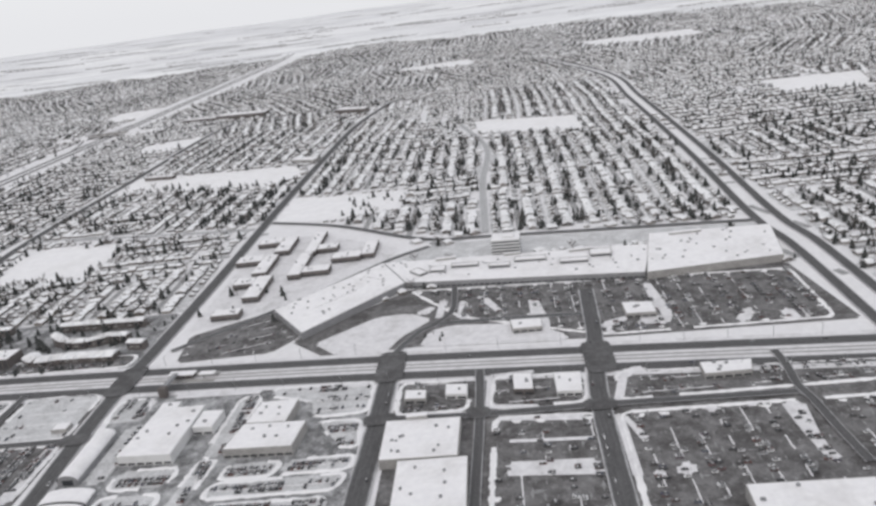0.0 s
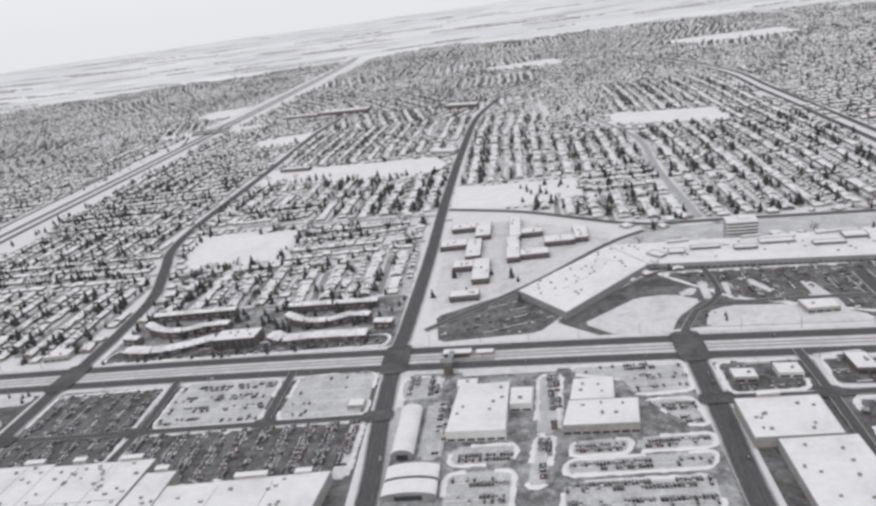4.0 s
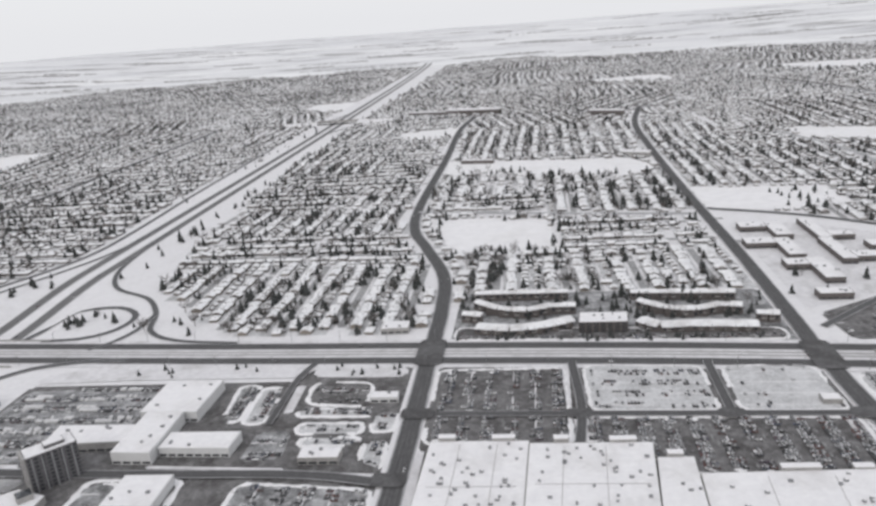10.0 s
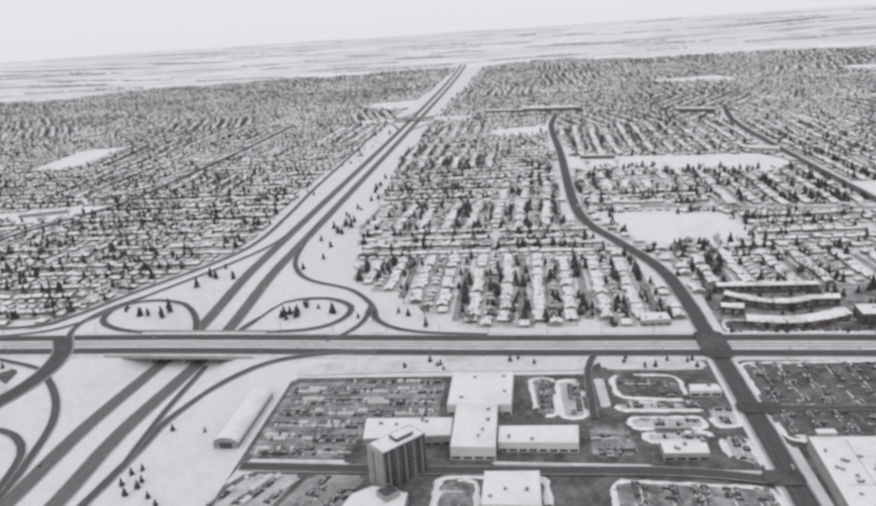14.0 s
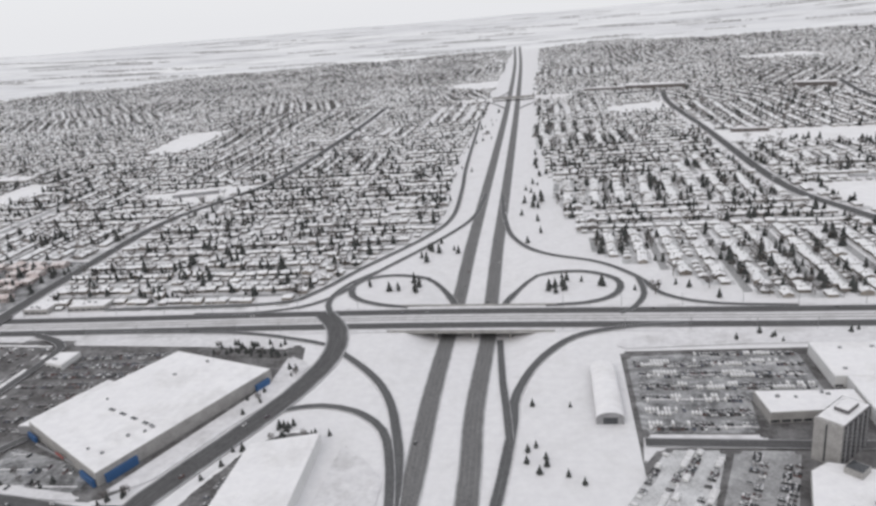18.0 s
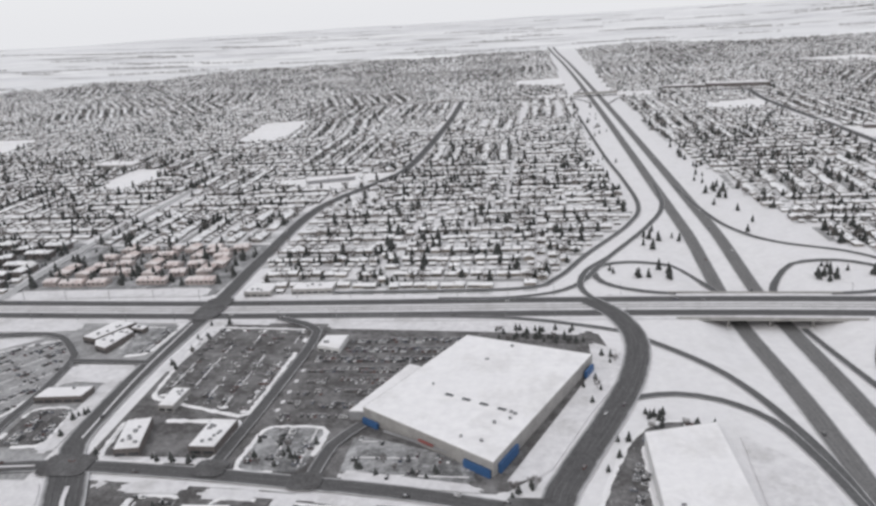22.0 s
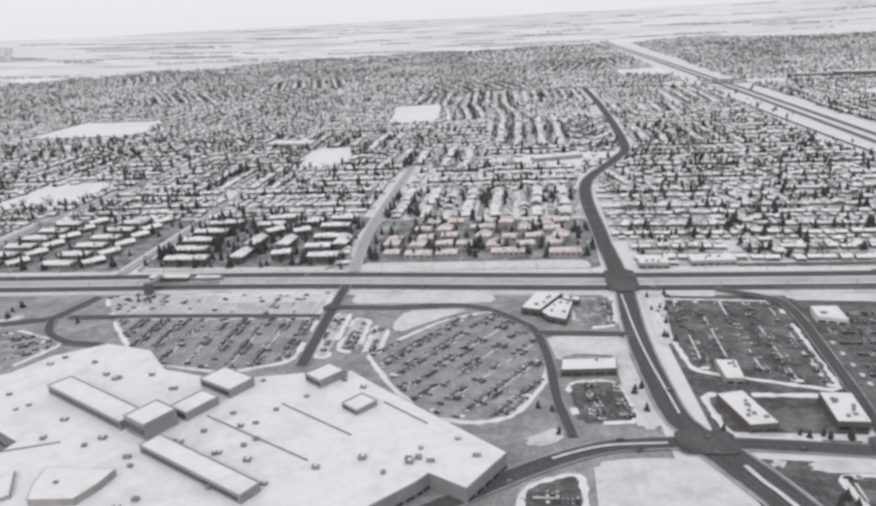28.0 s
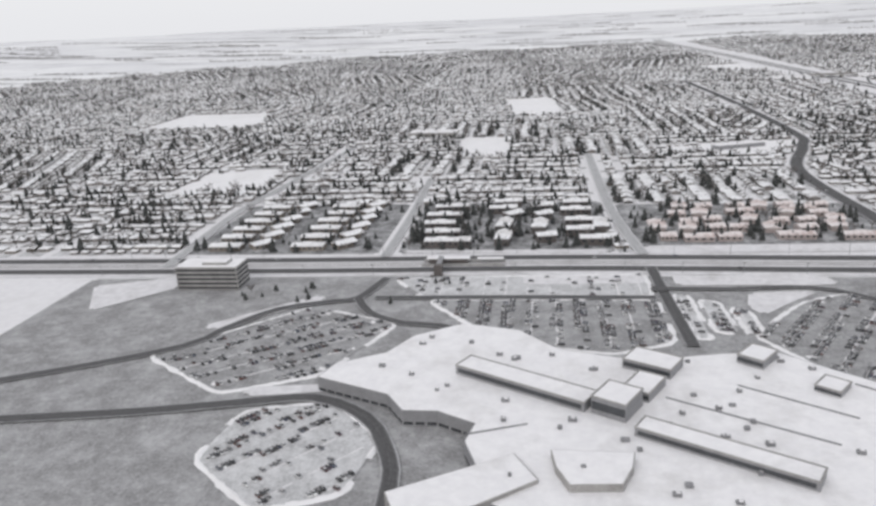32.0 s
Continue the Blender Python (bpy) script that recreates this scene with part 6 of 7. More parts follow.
order = np.argsort((sp[:, 1] - 60) + 0.12 * np.abs(sp[:, 0] - 60))
near_n = 300
proto = []
for w, d, h, rise, hip in HOUSE_KINDS:
    hs = thing("house", 0, 0, 0, 0, "small detached house with siding walls and a snow-covered roof", "house", "detached houses")
    v, t, s = house_bits(w, d, h, rise, hip)
    for nm, slot, mat in (("wall", 0, WALL_ONE), ("roof", 1, HOUSE_SNOW)):
        me = bpy.data.meshes.new(nm)
        use = [f for f, q in zip(t, s) if q == slot]
        ids = sorted({i for f in use for i in f})
        me.from_pydata([v[i] for i in ids], [], [tuple(ids.index(i) for i in f) for f in use])
        me.materials.append(mat)
        part(nm, me, mat, hs)
    part("chimney", box(bmesh.new(), w * 0.2, d * 0.15, 0.35, 0.35, h * 0.9, h + rise + 0.35), DARKWALL, hs)
    for o in (-0.28, 0.22):
        part("window", box(bmesh.new(), o * w, -d / 2 - 0.02, w * 0.2, 0.1, h * 0.4, h * 0.78), GLASS, hs)
    part("door", box(bmesh.new(), -0.02 * w, -d / 2 - 0.02, 0.45, 0.1, 0.08, h * 0.7), DARKWALL, hs)
    proto.append(hs)
used = set()
for n, i in enumerate(order[:near_n]):
    x, y, a, sd = sp[i]
    k = n % 4
    m = pose(x, y, 0, 0, 0, a * 90 + rng.choice((0, 180)) + rng.choice((0, 0, 0, 0, 0, 90)) + rng.uniform(-4, 4))
    if k not in used:
        used.add(k)
        proto[k].matrix_world = m
    else:
        copy_thing(proto[k], m)
far_i = order[near_n:]
zf = heights(sp[far_i])
pick = rng.randint(0, 4, len(far_i))
for k, kind in enumerate(HOUSE_KINDS):
    rows_ = [(sp[i][0], sp[i][1], z, sp[i][2] * math.pi / 2 + rng.uniform(-0.07, 0.07) + (math.pi if rng.rand() < 0.5 else 0) + (math.pi / 2 if rng.rand() < 0.15 else 0), rng.uniform(0.95, 1.18), rng.uniform(0.85, 1.15)) for i, z, q in zip(far_i, zf, pick) if q == k]
    v, t, s = house_bits(*kind)
    tagged(swarm("distant_houses", v, t, s, [WALLS, HOUSE_SNOW], rows_), "rows of snow-roofed houses filling the town", "houses", kind="stuff")
v, t, s = house_bits(3.3, 3.3, 1.2, 0.7, False)
rows_ = [(x, y, z, a * math.pi / 2, rng.uniform(0.85, 1.1), 1) for (x, y, a), z in zip(yd, heights(yd)) if y < 1300]
tagged(swarm("garages", v, t, s, [WALLS, HOUSE_SNOW], rows_), "small snow-roofed garages along the back lanes", "garages", kind="stuff")


# ---- trees ----
def spruce_bits(rnd, tiers=5, sides=6, full=True):
    """A spruce: short trunk and ragged, drooping tiers of boughs, about 1 high."""
    v, t, s = [], [], []

    def ring(r, z, k, jag):
        base = len(v)
        for i in range(k):
            a = 2 * math.pi * (i + rnd.uniform(-0.2, 0.2)) / k
            q = r * rnd.uniform(1 - jag, 1 + jag)
            v.append((q * math.cos(a), q * math.sin(a), z + rnd.uniform(-0.03, 0.03)))
        return base
    if full:
        b0, b1 = ring(0.035, 0, 4, 0), ring(0.02, 0.5, 4, 0)
        for i in range(4):
            t.extend([(b0 + i, b0 + (i + 1) % 4, b1 + (i + 1) % 4), (b0 + i, b1 + (i + 1) % 4, b1 + i)])
            s.extend([0, 0])
    for q in range(tiers):
        f = q / tiers
        z0, r = 0.08 + 0.8 * f, 0.25 * (1 - f) + 0.035
        b = ring(r, z0, sides, 0.35)
        v.append((rnd.uniform(-0.02, 0.02), rnd.uniform(-0.02, 0.02), min(1.0, z0 + 0.34 - 0.1 * f)))
        for i in range(sides):
            t.append((b + i, b + (i + 1) % sides, len(v) - 1))
            s.append(1)
    return v, t, s


def bare_bits(rnd, limbs=9, twigs=5, fine=1.0):
    """A leafless broad tree: trunk, limbs and fans of twigs, about 1 high."""
    v, t, s = [], [], []

    def stick(a, b, w, slot):
        d = (b - a).normalized()
        n1 = d.cross(Vector((0.3, 0.9, 0.2))).normalized()
        n2 = d.cross(n1)
        base = len(v)
        for k in range(3):
            o = n1 * math.cos(2.1 * k) + n2 * math.sin(2.1 * k)
            v.append(tuple(a + o * w))
        v.append(tuple(b))
        t.extend([(base, base + 1, base + 3), (base + 1, base + 2, base + 3), (base + 2, base, base + 3)])
        s.extend([slot] * 3)
    stick(Vector((0, 0, 0)), Vector((0, 0, 0.75)), 0.035, 0)
    for i in range(limbs):
        a = 2.4 * i
        z = 0.25 + 0.4 * i / limbs
        st_ = Vector((0, 0, z))
        en = st_ + Vector((math.cos(a), math.sin(a), rnd.uniform(0.6, 1.3))) * rnd.uniform(0.2, 0.32)
        stick(st_, en, 0.022 * fine, 0)
        for q in range(twigs):
            dd = Vector((math.cos(a + rnd.uniform(-1, 1)), math.sin(a + rnd.uniform(-1, 1)), rnd.uniform(0.2, 1.2))) * rnd.uniform(0.12, 0.24)
            stick(st_.lerp(en, rnd.uniform(0.5, 1)), en + dd, 0.026 * fine, 1)
    return v, t, s


rt = random.Random(8)
cand = []
for (x, y, a, sd) in sp:
    grove = min(2.2, max(0.2, 0.95 + 2.5 * noise.noise((x / 30, y / 30, 2)) + 0.9 * noise.noise((x / 140, y / 140, 9))))
    for q in range(4):
        if rt.random() < grove * (0.75, 0.65, 0.5, 0.3 if y < 520 else 0.0)[q] * (1.0 if y < 700 else 0.75 if y < 1100 else 0.6):
            u, w = rt.uniform(-3.4, 3.4), rt.choice((-1, 1)) * rt.uniform(4.0, 8.0)
            cand.append((x + u * math.cos(a * math.pi / 2) - w * math.sin(a * math.pi / 2), y + u * math.sin(a * math.pi / 2) + w * math.cos(a * math.pi / 2)))
wild = len(cand)
# clumps on verges, in loops and along lots
for x0, x1, y0, y1, k in ((-66, -34, 96, 122, 8), (28, 58, 96, 122, 12), (-45, -22, 150, 190, 8), (12, 26, 170, 320, 14), (60, 110, 84, 130, 8), (20, 40, -60, -10, 10), (-122, -84, 37, 42, 16), (-84, -74, -20, 24, 4), (-130, -100, -82, -70, 8),
                          (-70, -44, -38, -30, 8), (-92, -72, -60, -36, 10), (-246, -232, 44, 56, 5), (418, 470, 95, 180, 12), (300, 312, 215, 285, 12), (206, 226, 240, 300, 8), (250, 302, 205, 214, 14), (280, 380, 426, 446, 26), (200, 280, 452, 474, 16), (470, 520, 300, 345, 16), (-60, -30, 380, 800, 24),
                          (18, 30, 330, 800, 30), (548, 562, 60, 80, 4), (-300, -262, -70, -60, 6), (-246, -206, -61, -57, 8), (-194, -172, -62, -42, 12), (-160, -124, -66, -56, 12), (-252, -246, 4, 50, 10), (-240, -208, -100, -78, 14), (-190, -126, -100, -84, 16), (-268, -262, -50, 0, 9), (-300, -284, -55, -45, 6), (100, 232, 36, 52, 18), (-500, -470, 20, 60, 10), (-560, -520, 20, 40, 12), (-120, -84, 29, 36, 22), (-80, -72, -2, 22, 4), (-88, -80, -26, -6, 3), (-108, -100, -74, -60, 5), (-70, -60, -32, -24, 8), (-80, -74, -46, -36, 6), (152, 160, 50, 54, 9), (-510, -455, 90, 184, 120), (-455, -398, 90, 184, 110), (-499, -462, 101, 110, 24), (-460, -440, 112, 120, 14), (-388, -268, 100, 174, 130), (-610, -514, 88, 184, 90), (250, 404, 70, 76, 40), (250, 404, 94, 130, 70)):
    for _ in range(k):
        cand.append((rt.uniform(x0, x1), rt.uniform(y0, y1)))
tr = np.array(cand)
verge = np.arange(len(cand)) >= wild
bad = np.zeros(len(tr), dtype=bool)
for name, (line, width) in LINES.items():
    bad |= near_line(tr[:, 0], tr[:, 1], line, width / 2 + 0.8)
bad |= near_line(tr[:, 0], tr[:, 1], av, 13)
for b_ in TAKEN[:len(BUILDINGS) + 16]:
    bad |= inside(tr[:, 0], tr[:, 1], b_)
tr, verge = tr[~bad], verge[~bad]
zt = heights(tr)
size = np.array([rt.uniform(2.4, 3.8) if y < 84 else rt.uniform(2.6, 5.6) + 3.8 * rt.random() ** 2.2 + (0.8 if y > 700 else 0.0) for _, y in tr])
kind = np.array([rt.random() < (0.88 if q else 0.6 if y < 700 else 0.45) for (_, y), q in zip(tr, verge)])
order = np.argsort(tr[:, 1] + 0.1 * np.abs(tr[:, 0] - 60))
near_t, far_t = order[:280], order[280:]
for is_spruce, nm, lab in ((True, "spruce_tree", "dark spruce tree standing in snow"), (False, "bare_tree", "leafless broad tree standing in snow")):
    protos = []
    for k in range(3):
        v, t, s = spruce_bits(rt, 8, 9) if is_spruce else bare_bits(rt, 16, 16, 0.5)
        o = thing(nm, 0, 0, 0, 0, lab, "tree", "trees by the avenue")
        for pn, slot, mat in (("trunk", 0, BARK), ("crown", 1, NEEDLE if is_spruce else TWIG)):
            use = [f for f, q in zip(t, s) if q == slot]
            ids = sorted({i for f in use for i in f})
            me = bpy.data.meshes.new(pn)
            me.from_pydata([v[i] for i in ids], [], [tuple(ids.index(i) for i in f) for f in use])
            me.materials.append(mat)
            part(pn, me, mat, o)
        protos.append(o)
    mine = [i for i in near_t if kind[i] == is_spruce]
    for n, i in enumerate(mine):
        m = pose(tr[i][0], tr[i][1], zt[i] - 0.05, 0, 0, rt.uniform(0, 360))
        c = float(size[i])
        if n < 3:
            o = protos[n]
            o.matrix_world = m
        else:
            o = copy_thing(protos[n % 3], m)
        o.scale = (c, c, c)
    mine = [i for i in far_t if kind[i] == is_spruce]
    for k in range(3):
        close = [i for i in mine[k::3] if tr[i][1] < 520]
        rest = [i for i in mine[k::3] if tr[i][1] >= 520]
        for sub, bits in ((close, spruce_bits(rt, 5, 7) if is_spruce else bare_bits(rt, 8, 6, 0.8)), (rest, spruce_bits(rt, 3, 5, False) if is_spruce else spruce_bits(rt, 2, 5, False))):
            if not sub:
                continue
            flat = 1.0 if is_spruce or sub is close else 1.45
            rows_ = [(tr[i][0], tr[i][1], zt[i] - 0.05, rt.uniform(0, 6.28), size[i] * flat, size[i] / (flat ** 0.7)) for i in sub]
            tagged(swarm("distant_trees", *bits, [BARK, NEEDLE if is_spruce else TWIG], rows_), "dark trees scattered through the snowy town", "trees", kind="stuff")


# shelterbelts and scrub along the fields of the open prairie
belts = []
for k in range(150):
    a, r = rt.uniform(-0.2, 3.35), rt.uniform(2180, 3900)
    x0, y0 = 80 + r * math.cos(a), r * math.sin(a)
    run, lean = rt.uniform(60, 420), rt.uniform(-0.25, 0.25)
    for q in range(int(run / 6)):
        x, y = x0 + (q * 6 + rt.uniform(-3, 3)) * math.cos(lean), y0 + (q * 6) * math.sin(lean) + rt.uniform(-3, 3)
        if y > -1500 and math.hypot(x - 80, y) > 2150 and rt.random() < 0.85:
            belts.append((x, y, land(x, y) - 0.2, rt.uniform(0, 6.28), rt.uniform(14, 26), rt.uniform(2, 6)))
tagged(swarm("shelterbelts", *spruce_bits(rt, 2, 6, False), [BARK, TWIG], belts), "thin dark lines of scrub between snowy prairie fields", "shelterbelts", kind="stuff")


# ---- cars ----
def car_bits():
    v, t, s = [], [], []

    def hull(lo, hi, slot):
        b = len(v)
        v.extend(lo + hi)
        for i in range(4):
            j = (i + 1) % 4
            t.extend([(b + i, b + j, b + 4 + j), (b + i, b + 4 + j, b + 4 + i)])
            s.extend([slot, slot])
        t.extend([(b + 4, b + 5, b + 6), (b + 4, b + 6, b + 7)])
        s.extend([2 if slot == 1 else slot] * 2)
    hull([(-1.05, -0.42, 0.12), (1.05, -0.42, 0.12), (1.05, 0.42, 0.12), (-1.05, 0.42, 0.12)], [(-1.02, -0.4, 0.42), (1.0, -0.4, 0.38), (1.0, 0.4, 0.38), (-1.02, 0.4, 0.42)], 0)
    hull([(-0.85, -0.38, 0.41), (0.45, -0.38, 0.41), (0.45, 0.38, 0.41), (-0.85, 0.38, 0.41)], [(-0.6, -0.32, 0.72), (0.15, -0.32, 0.72), (0.15, 0.32, 0.72), (-0.6, 0.32, 0.72)], 1)
    return v, t, s


CAR_SNOW = plain("car_roof_frost", (0.62, 0.62, 0.63), 0.6, island=0.65)
bays = []
for name, (ring, snowy, turn, fill) in LOTS.items():
    c, s_ = math.cos(radians(turn)), math.sin(radians(turn))
    us, vs = [x * c + y * s_ for x, y in ring], [-x * s_ + y * c for x, y in ring]
    w = min(vs) + 2.5
    while w < max(vs) - 1.5:
        for row in (0.0, 2.5):
            u = min(us) + 1.5
            while u < max(us) - 1:
                u += 1.25
                if rt.random() < min(0.92, fill * (1.55 if noise.noise((u / 10, (w + row) / 3, 5)) + 0.6 * noise.noise((u / 30, w / 30, 8)) > -0.06 else 0.25)):
                    bays.append((u * c - (w + row) * s_, u * s_ + (w + row) * c, 0.26, radians(turn) + math.pi / 2 + (math.pi if rt.random() < 0.5 else 0) + rt.uniform(-0.04, 0.04), rt.uniform(1.0, 1.25), rt.uniform(1.0, 1.35), name))
        w += 9.05
windrows = []
for name, (ring, snowy, turn, fill) in LOTS.items():
    c, s_ = math.cos(radians(turn)), math.sin(radians(turn))
    us, vs = [x * c + y * s_ for x, y in ring], [-x * s_ + y * c for x, y in ring]
    w = min(vs) + 2.5
    while w < max(vs) - 1.5:
        for u in np.arange(min(us) + 2, max(us) - 2, 2.4):
            if name != "hardware_lot" and noise.noise((u / 9, w / 3, 11)) > (0.12, -0.25, -0.05, -0.25)[snowy]:
                windrows.append((u * c - (w + 1.25) * s_, u * s_ + (w + 1.25) * c, 0.24, radians(turn) + rt.uniform(-0.1, 0.1), rt.uniform(0.9, 1.4), rt.uniform(0.6, 1.6), name))
        w += 9.05
# thin patches of slush left on the dark asphalt, drawn out along the car rows
slush = []
for name in ("plaza_lot_south", "plaza_lot_corner", "plaza_lot_east", "plaza_front_lot", "bank_lot", "diner_lot", "plaza_side_lot", "furniture_lot", "corner_lot", "big_box_lot", "big_box_lot_east", "loop_lot", "south_corner_lot", "south_block_lot", "depot_lot", "mall_lot_east", "mall_lot_north"):
    ring, snowy, turn, fill = LOTS[name]
    x0, x1, y0, y1 = min(p[0] for p in ring), max(p[0] for p in ring), min(p[1] for p in ring), max(p[1] for p in ring)
    for _ in range(int((x1 - x0) * (y1 - y0) / (22 if snowy == 0 else 40))):
        x, y = rt.uniform(x0, x1), rt.uniform(y0, y1)
        if noise.noise((x / 12, y / 12, 17)) > -0.15:
            slush.append((x, y, rt.uniform(0.292, 0.3), radians(turn) + (math.pi / 2 if rt.random() < 0.3 else 0) + rt.uniform(-0.15, 0.15), rt.uniform(0.35, 1.0) + 0.9 * rt.random() ** 4, 1, name))
sx_, sy_ = np.array([q[0] for q in slush]), np.array([q[1] for q in slush])
lie = np.zeros(len(slush), dtype=bool)
for name, (ring, snowy, turn, fill) in LOTS.items():
    lie |= inside(sx_, sy_, shrunk(ring, 2.0)) & np.array([q[6] == name for q in slush])
for ring in TAKEN:
    if len(ring) > 6 or max(p[0] for p in ring) - min(p[0] for p in ring) < 110:
        lie &= ~inside(sx_, sy_, shrunk(ring, -1.0))
for name, (line, width) in LINES.items():
    lie &= ~near_line(sx_, sy_, line, width / 2 + 0.5)
blot = [(0, 0, 0.03)] + [((1.5 + 0.5 * math.sin(5 * k)) * math.cos(k * math.pi / 4), (0.32 + 0.14 * math.cos(3 * k)) * math.sin(k * math.pi / 4), 0) for k in range(8)]
tagged(swarm("slush_patches", blot, [(0, 1 + k, 1 + (k + 1) % 8) for k in range(8)], [0] * 8, [plain("grey_slush", (0.3, 0.298, 0.3), 0.7, vary=0.35)], [q[:6] for q, k in zip(slush, lie) if k]), "thin patches of slush on dark parking asphalt", "slush", kind="stuff")
# heaps of ploughed snow at the ends of the car rows
heaps = []
for name in ("mall_lot_east", "mall_lot_north", "mall_lot_west", "furniture_lot", "big_box_lot", "big_box_lot_east", "plaza_lot_south", "plaza_lot_corner", "plaza_front_lot"):
    ring, snowy, turn, fill = LOTS[name]
    c, s_ = math.cos(radians(turn)), math.sin(radians(turn))
    us, vs = [x * c + y * s_ for x, y in ring], [-x * s_ + y * c for x, y in ring]
    w = min(vs) + 3.75
    while w < max(vs) - 2.0:
        u_ = np.arange(min(us), max(us), 0.5)
        q = inside(u_ * c - w * s_, u_ * s_ + w * c, shrunk(ring, 2.2))
        if q.any():
            for u in (u_[q][0] + 0.8, u_[q][-1] - 0.8):
                if rt.random() < 0.8:
                    heaps.append((u * c - w * s_, u * s_ + w * c, 0.12, radians(turn) + rt.uniform(-0.2, 0.2), rt.uniform(0.7, 1.3), rt.uniform(0.35, 0.8)))
        w += 9.05
hv, ht = [(0, 0, 0.5)], []
for r, z in ((0.5, 0.42), (1.0, 0.0)):
    for k in range(9):
        a = 2 * math.pi * k / 9
        q = r * (1 + 0.18 * math.sin(3 * a + 4 * r))
        hv.append((1.1 * q * math.cos(a), 1.9 * q * math.sin(a), z))
for k in range(9):
    j = (k + 1) % 9
    ht += [(0, 1 + k, 1 + j), (1 + k, 10 + k, 10 + j), (1 + k, 10 + j, 1 + j)]
tagged(swarm("snow_heaps", hv, ht, [0] * len(ht), [FIELD], heaps), "heaps of ploughed snow at the ends of car rows", "snow heaps", kind="stuff")
wx_, wy_ = np.array([q[0] for q in windrows]), np.array([q[1] for q in windrows])
keep = np.zeros(len(windrows), dtype=bool)
for name, (ring, snowy, turn, fill) in LOTS.items():
    keep |= inside(wx_, wy_, shrunk(ring, 3.0)) & np.array([q[6] == name for q in windrows])
for ring in TAKEN:
    if len(ring) > 6 or max(p[0] for p in ring) - min(p[0] for p in ring) < 110:
        keep &= ~inside(wx_, wy_, shrunk(ring, -1.5))
for name, (line, width) in LINES.items():
    keep &= ~near_line(wx_, wy_, line, width / 2 + 1.0)
ridge = [(-1.3, -0.28, 0), (1.3, -0.2, 0), (1.3, 0.28, 0), (-1.3, 0.2, 0), (-1.0, 0.02, 0.16), (1.0, -0.02, 0.14)]
tagged(swarm("snow_windrows", ridge, [(0, 1, 5), (0, 5, 4), (2, 3, 4), (2, 4, 5), (3, 0, 4), (1, 2, 5)], [0] * 6, [SNOW], [q[:6] for q, k in zip(windrows, keep) if k]), "ridges of old snow left between parked cars", "snow ridges", kind="stuff")

bx, by = np.array([b[0] for b in bays]), np.array([b[1] for b in bays])
ok = np.zeros(len(bays), dtype=bool)
for name, (ring, snowy, turn, fill) in LOTS.items():
    ok |= inside(bx, by, shrunk(ring, 1.2)) & np.array([b[6] == name for b in bays])
for ring in TAKEN:
    if abs(max(p[0] for p in ring) - min(p[0] for p in ring)) < 110 or len(ring) > 6:
        ok &= ~inside(bx, by, shrunk(ring, -1.0))
for name, (line, width) in LINES.items():
    ok &= ~near_line(bx, by, line, width / 2 + 0.6)
bays = [b for b, q in zip(bays, ok) if q]
# traffic on the roads
for name, count in (("highway_west_lanes", 10), ("highway_east_lanes", 10), ("mall_street", 8), ("street_past_the_school", 8), ("winding_street", 8), ("street_by_the_plaza", 5), ("plaza_cross_street", 5), ("ring_road", 7), ("service_way", 3)):
    line = [p for p in LINES[name][0] if -100 < p.y < 600]
    for k in range(count):
        i = rt.randrange(1, len(line) - 1)
        d = (line[i + 1] - line[i - 1]).normalized()
        side = rt.choice((-1, 1))
        q = line[i] + Vector((-d.y, d.x)) * side * 2.0
        bays.append((q.x, q.y, land(q.x, q.y) + (0.16 if "highway" in name else 0.66), math.atan2(d.y, d.x) + (math.pi if side > 0 else 0), 1, 1, name))
for k in range(40):
    i = rt.randrange(20, len(av) - 20)
    d = (av[i + 1] - av[i - 1]).normalized()
    side = rt.choice((-1, 1))
    q = av[i] + Vector((-d.y, d.x)) * side * rt.choice((6.6, 9.4))
    bays.append((q.x, q.y, 0.32, math.atan2(d.y, d.x) + (math.pi if side > 0 else 0), 1, 1, "avenue"))
one = {"mall_lot_east": 1, "mall_island_row": 1, "hardware_lot": 1, "furniture_lot": 1, "avenue": 1, "mall_street": 1, "corner_lot": 1, "mall_lot_middle": 1}
near_c = [b for b in bays if b[6] in one][:290]
chosen = set(near_c)
vans = [b[:6] for k, b in enumerate(bays) if b[6] in ("trailer_yard", "camper_lot") and (k * 7919) % 20 < (7 if b[6] == "trailer_yard" else 11)]
rest = [b[:6] for k, b in enumerate(bays) if b not in chosen and not (b[6] in ("trailer_yard", "camper_lot") and (k * 7919) % 20 < (7 if b[6] == "trailer_yard" else 11))]
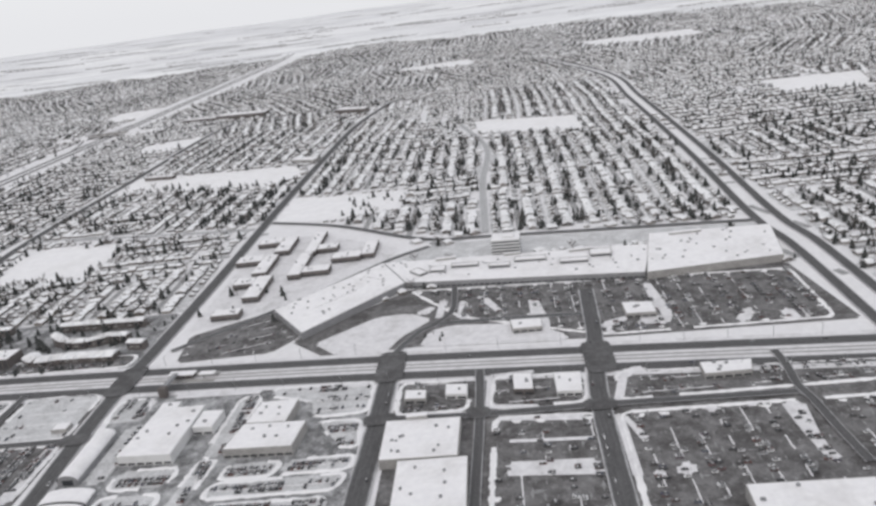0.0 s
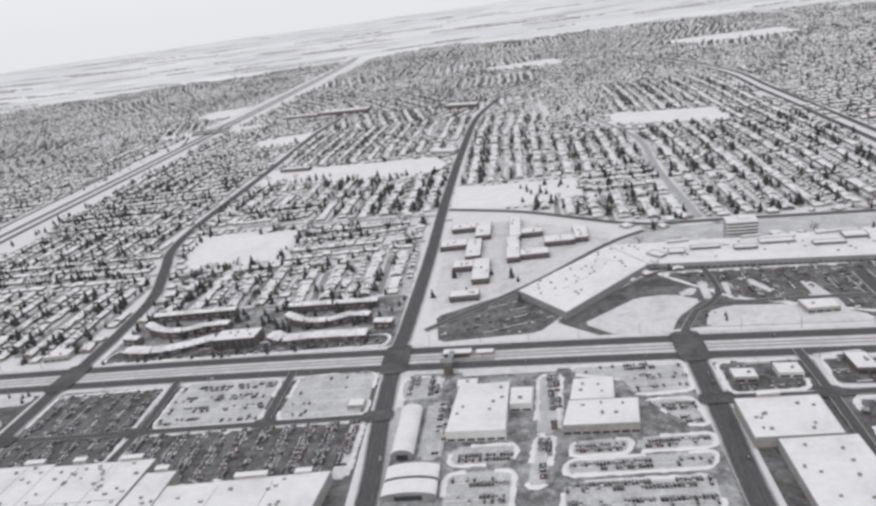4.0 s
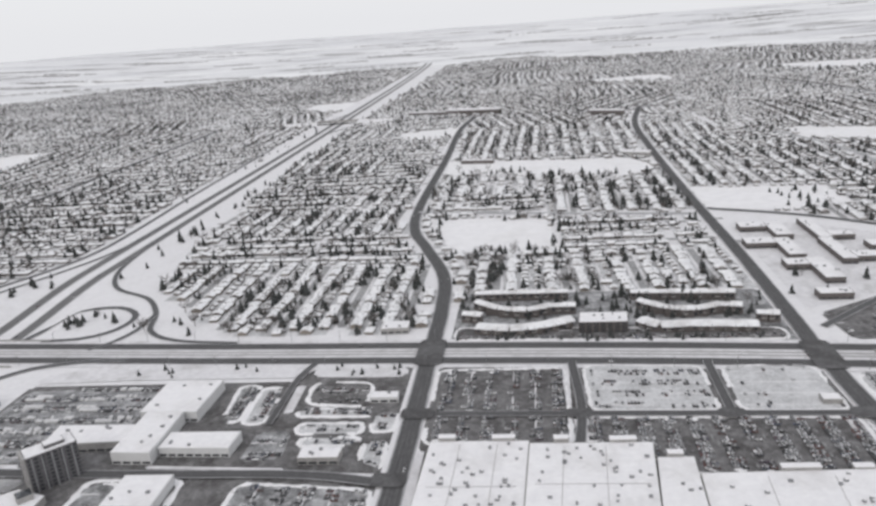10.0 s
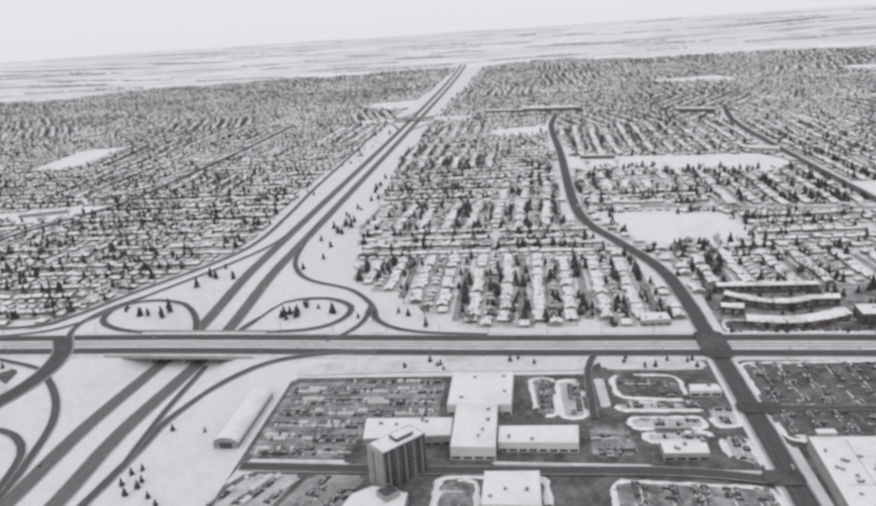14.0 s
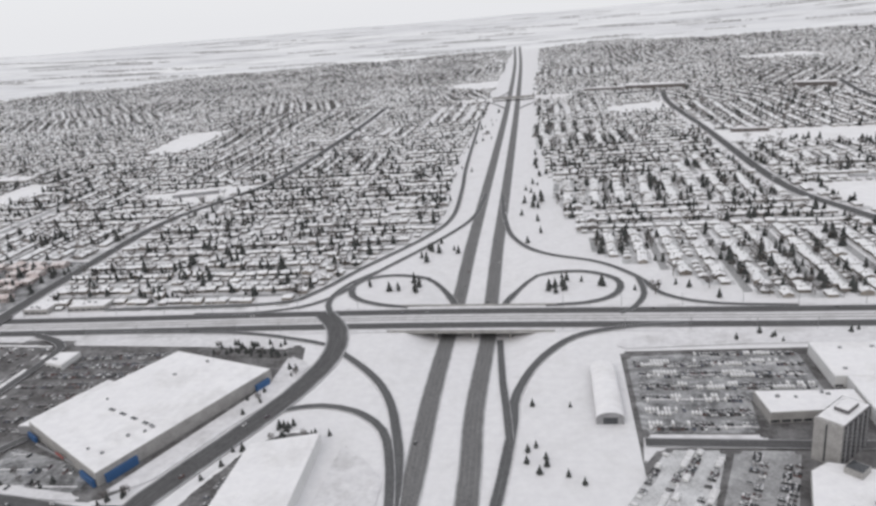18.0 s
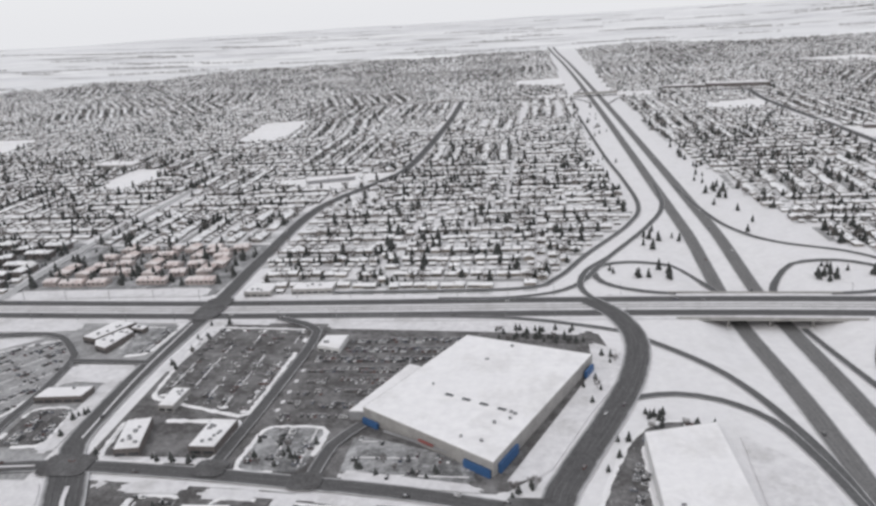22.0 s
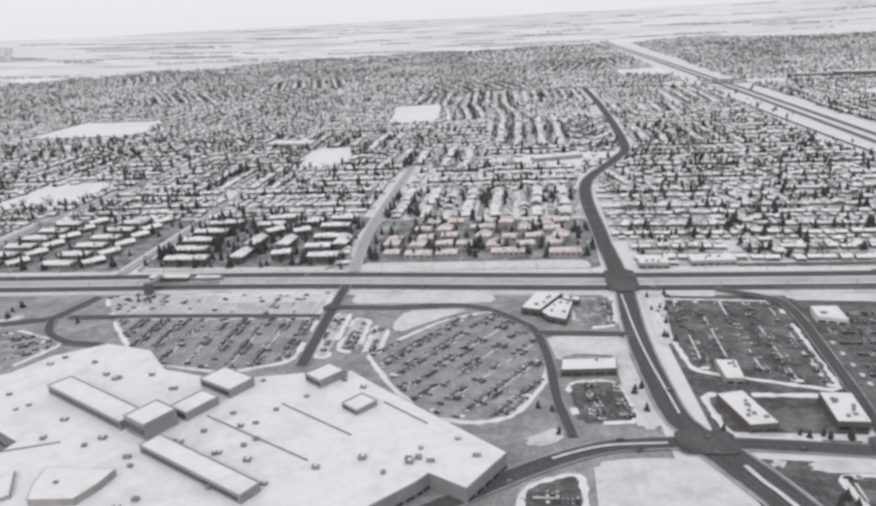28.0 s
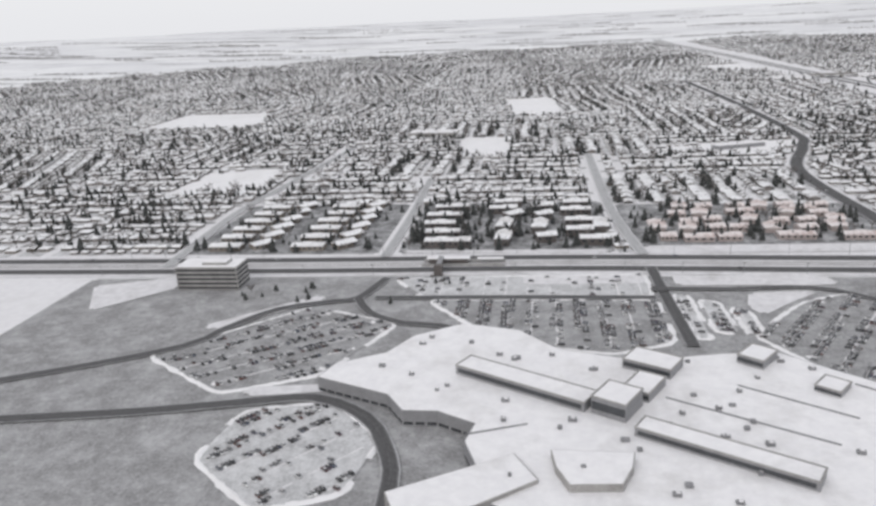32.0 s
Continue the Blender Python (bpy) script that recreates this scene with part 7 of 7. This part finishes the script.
v = [(x, y, z) for z in (0.15, 0.85) for x, y in ((-0.85, -0.36), (0.85, -0.36), (0.85, 0.36), (-0.85, 0.36))]
t = [(0, 1, 5), (0, 5, 4), (1, 2, 6), (1, 6, 5), (2, 3, 7), (2, 7, 6), (3, 0, 4), (3, 4, 7), (4, 5, 6), (4, 6, 7)]
s = [0] * 8 + [1] * 2
tagged(swarm("parked_trailers", v, t, s, [WHITEWALL, ROOF_SNOW], vans), "rows of parked white trailers with snow on top", "trailers", kind="stuff")
v, t, s = car_bits()
tagged(swarm("parked_cars", v, t, s, [CAR_PAINT, GLASS, CAR_SNOW], rest), "rows of parked cars with frosted roofs", "cars", kind="stuff")
car = thing("car", 0, 0, 0, 0, "small parked car with a frosted roof", "car", "parked cars")
for pn, slot, mat in (("body", 0, CAR_ONE), ("cabin", 1, GLASS), ("roof", 2, CAR_SNOW)):
    use = [f for f, q in zip(t, s) if q == slot]
    ids = sorted({i for f in use for i in f})
    me = bpy.data.meshes.new(pn)
    me.from_pydata([v[i] for i in ids], [], [tuple(ids.index(i) for i in f) for f in use])
    me.materials.append(mat)
    part(pn, me, mat, car)
for n, b in enumerate(near_c):
    m = pose(b[0], b[1], b[2] - 0.03, 0, 0, math.degrees(b[3]))
    if n == 0:
        car.matrix_world = m
    else:
        copy_thing(car, m)


# ---- street lamps along the avenue ----
lamp = thing("street_lamp", 0, 0, 0, 0, "tall steel street lamp with a curved arm", "street lamp", "street lamps along the avenue")
part("pole", box(bmesh.new(), 0, 0, 0.16, 0.16, 0, 5.2), METAL, lamp)
part("arm", box(bmesh.new(), 0.8, 0, 1.6, 0.1, 5.0, 5.12), METAL, lamp)
part("head", box(bmesh.new(), 1.7, 0, 0.5, 0.22, 4.94, 5.08), UNIT, lamp)
first = True
for d, turn in ((13.4, -90), (-13.4, 90)):
    line = offset(av, d)
    for p in line[::2]:
        if not -640 < p.x < 760 or -45 < p.x < 35:
            continue
        m = pose(p.x, p.y, 0.2, 0, 0, turn)
        if first:
            lamp.matrix_world, first = m, False
        else:
            copy_thing(lamp, m)
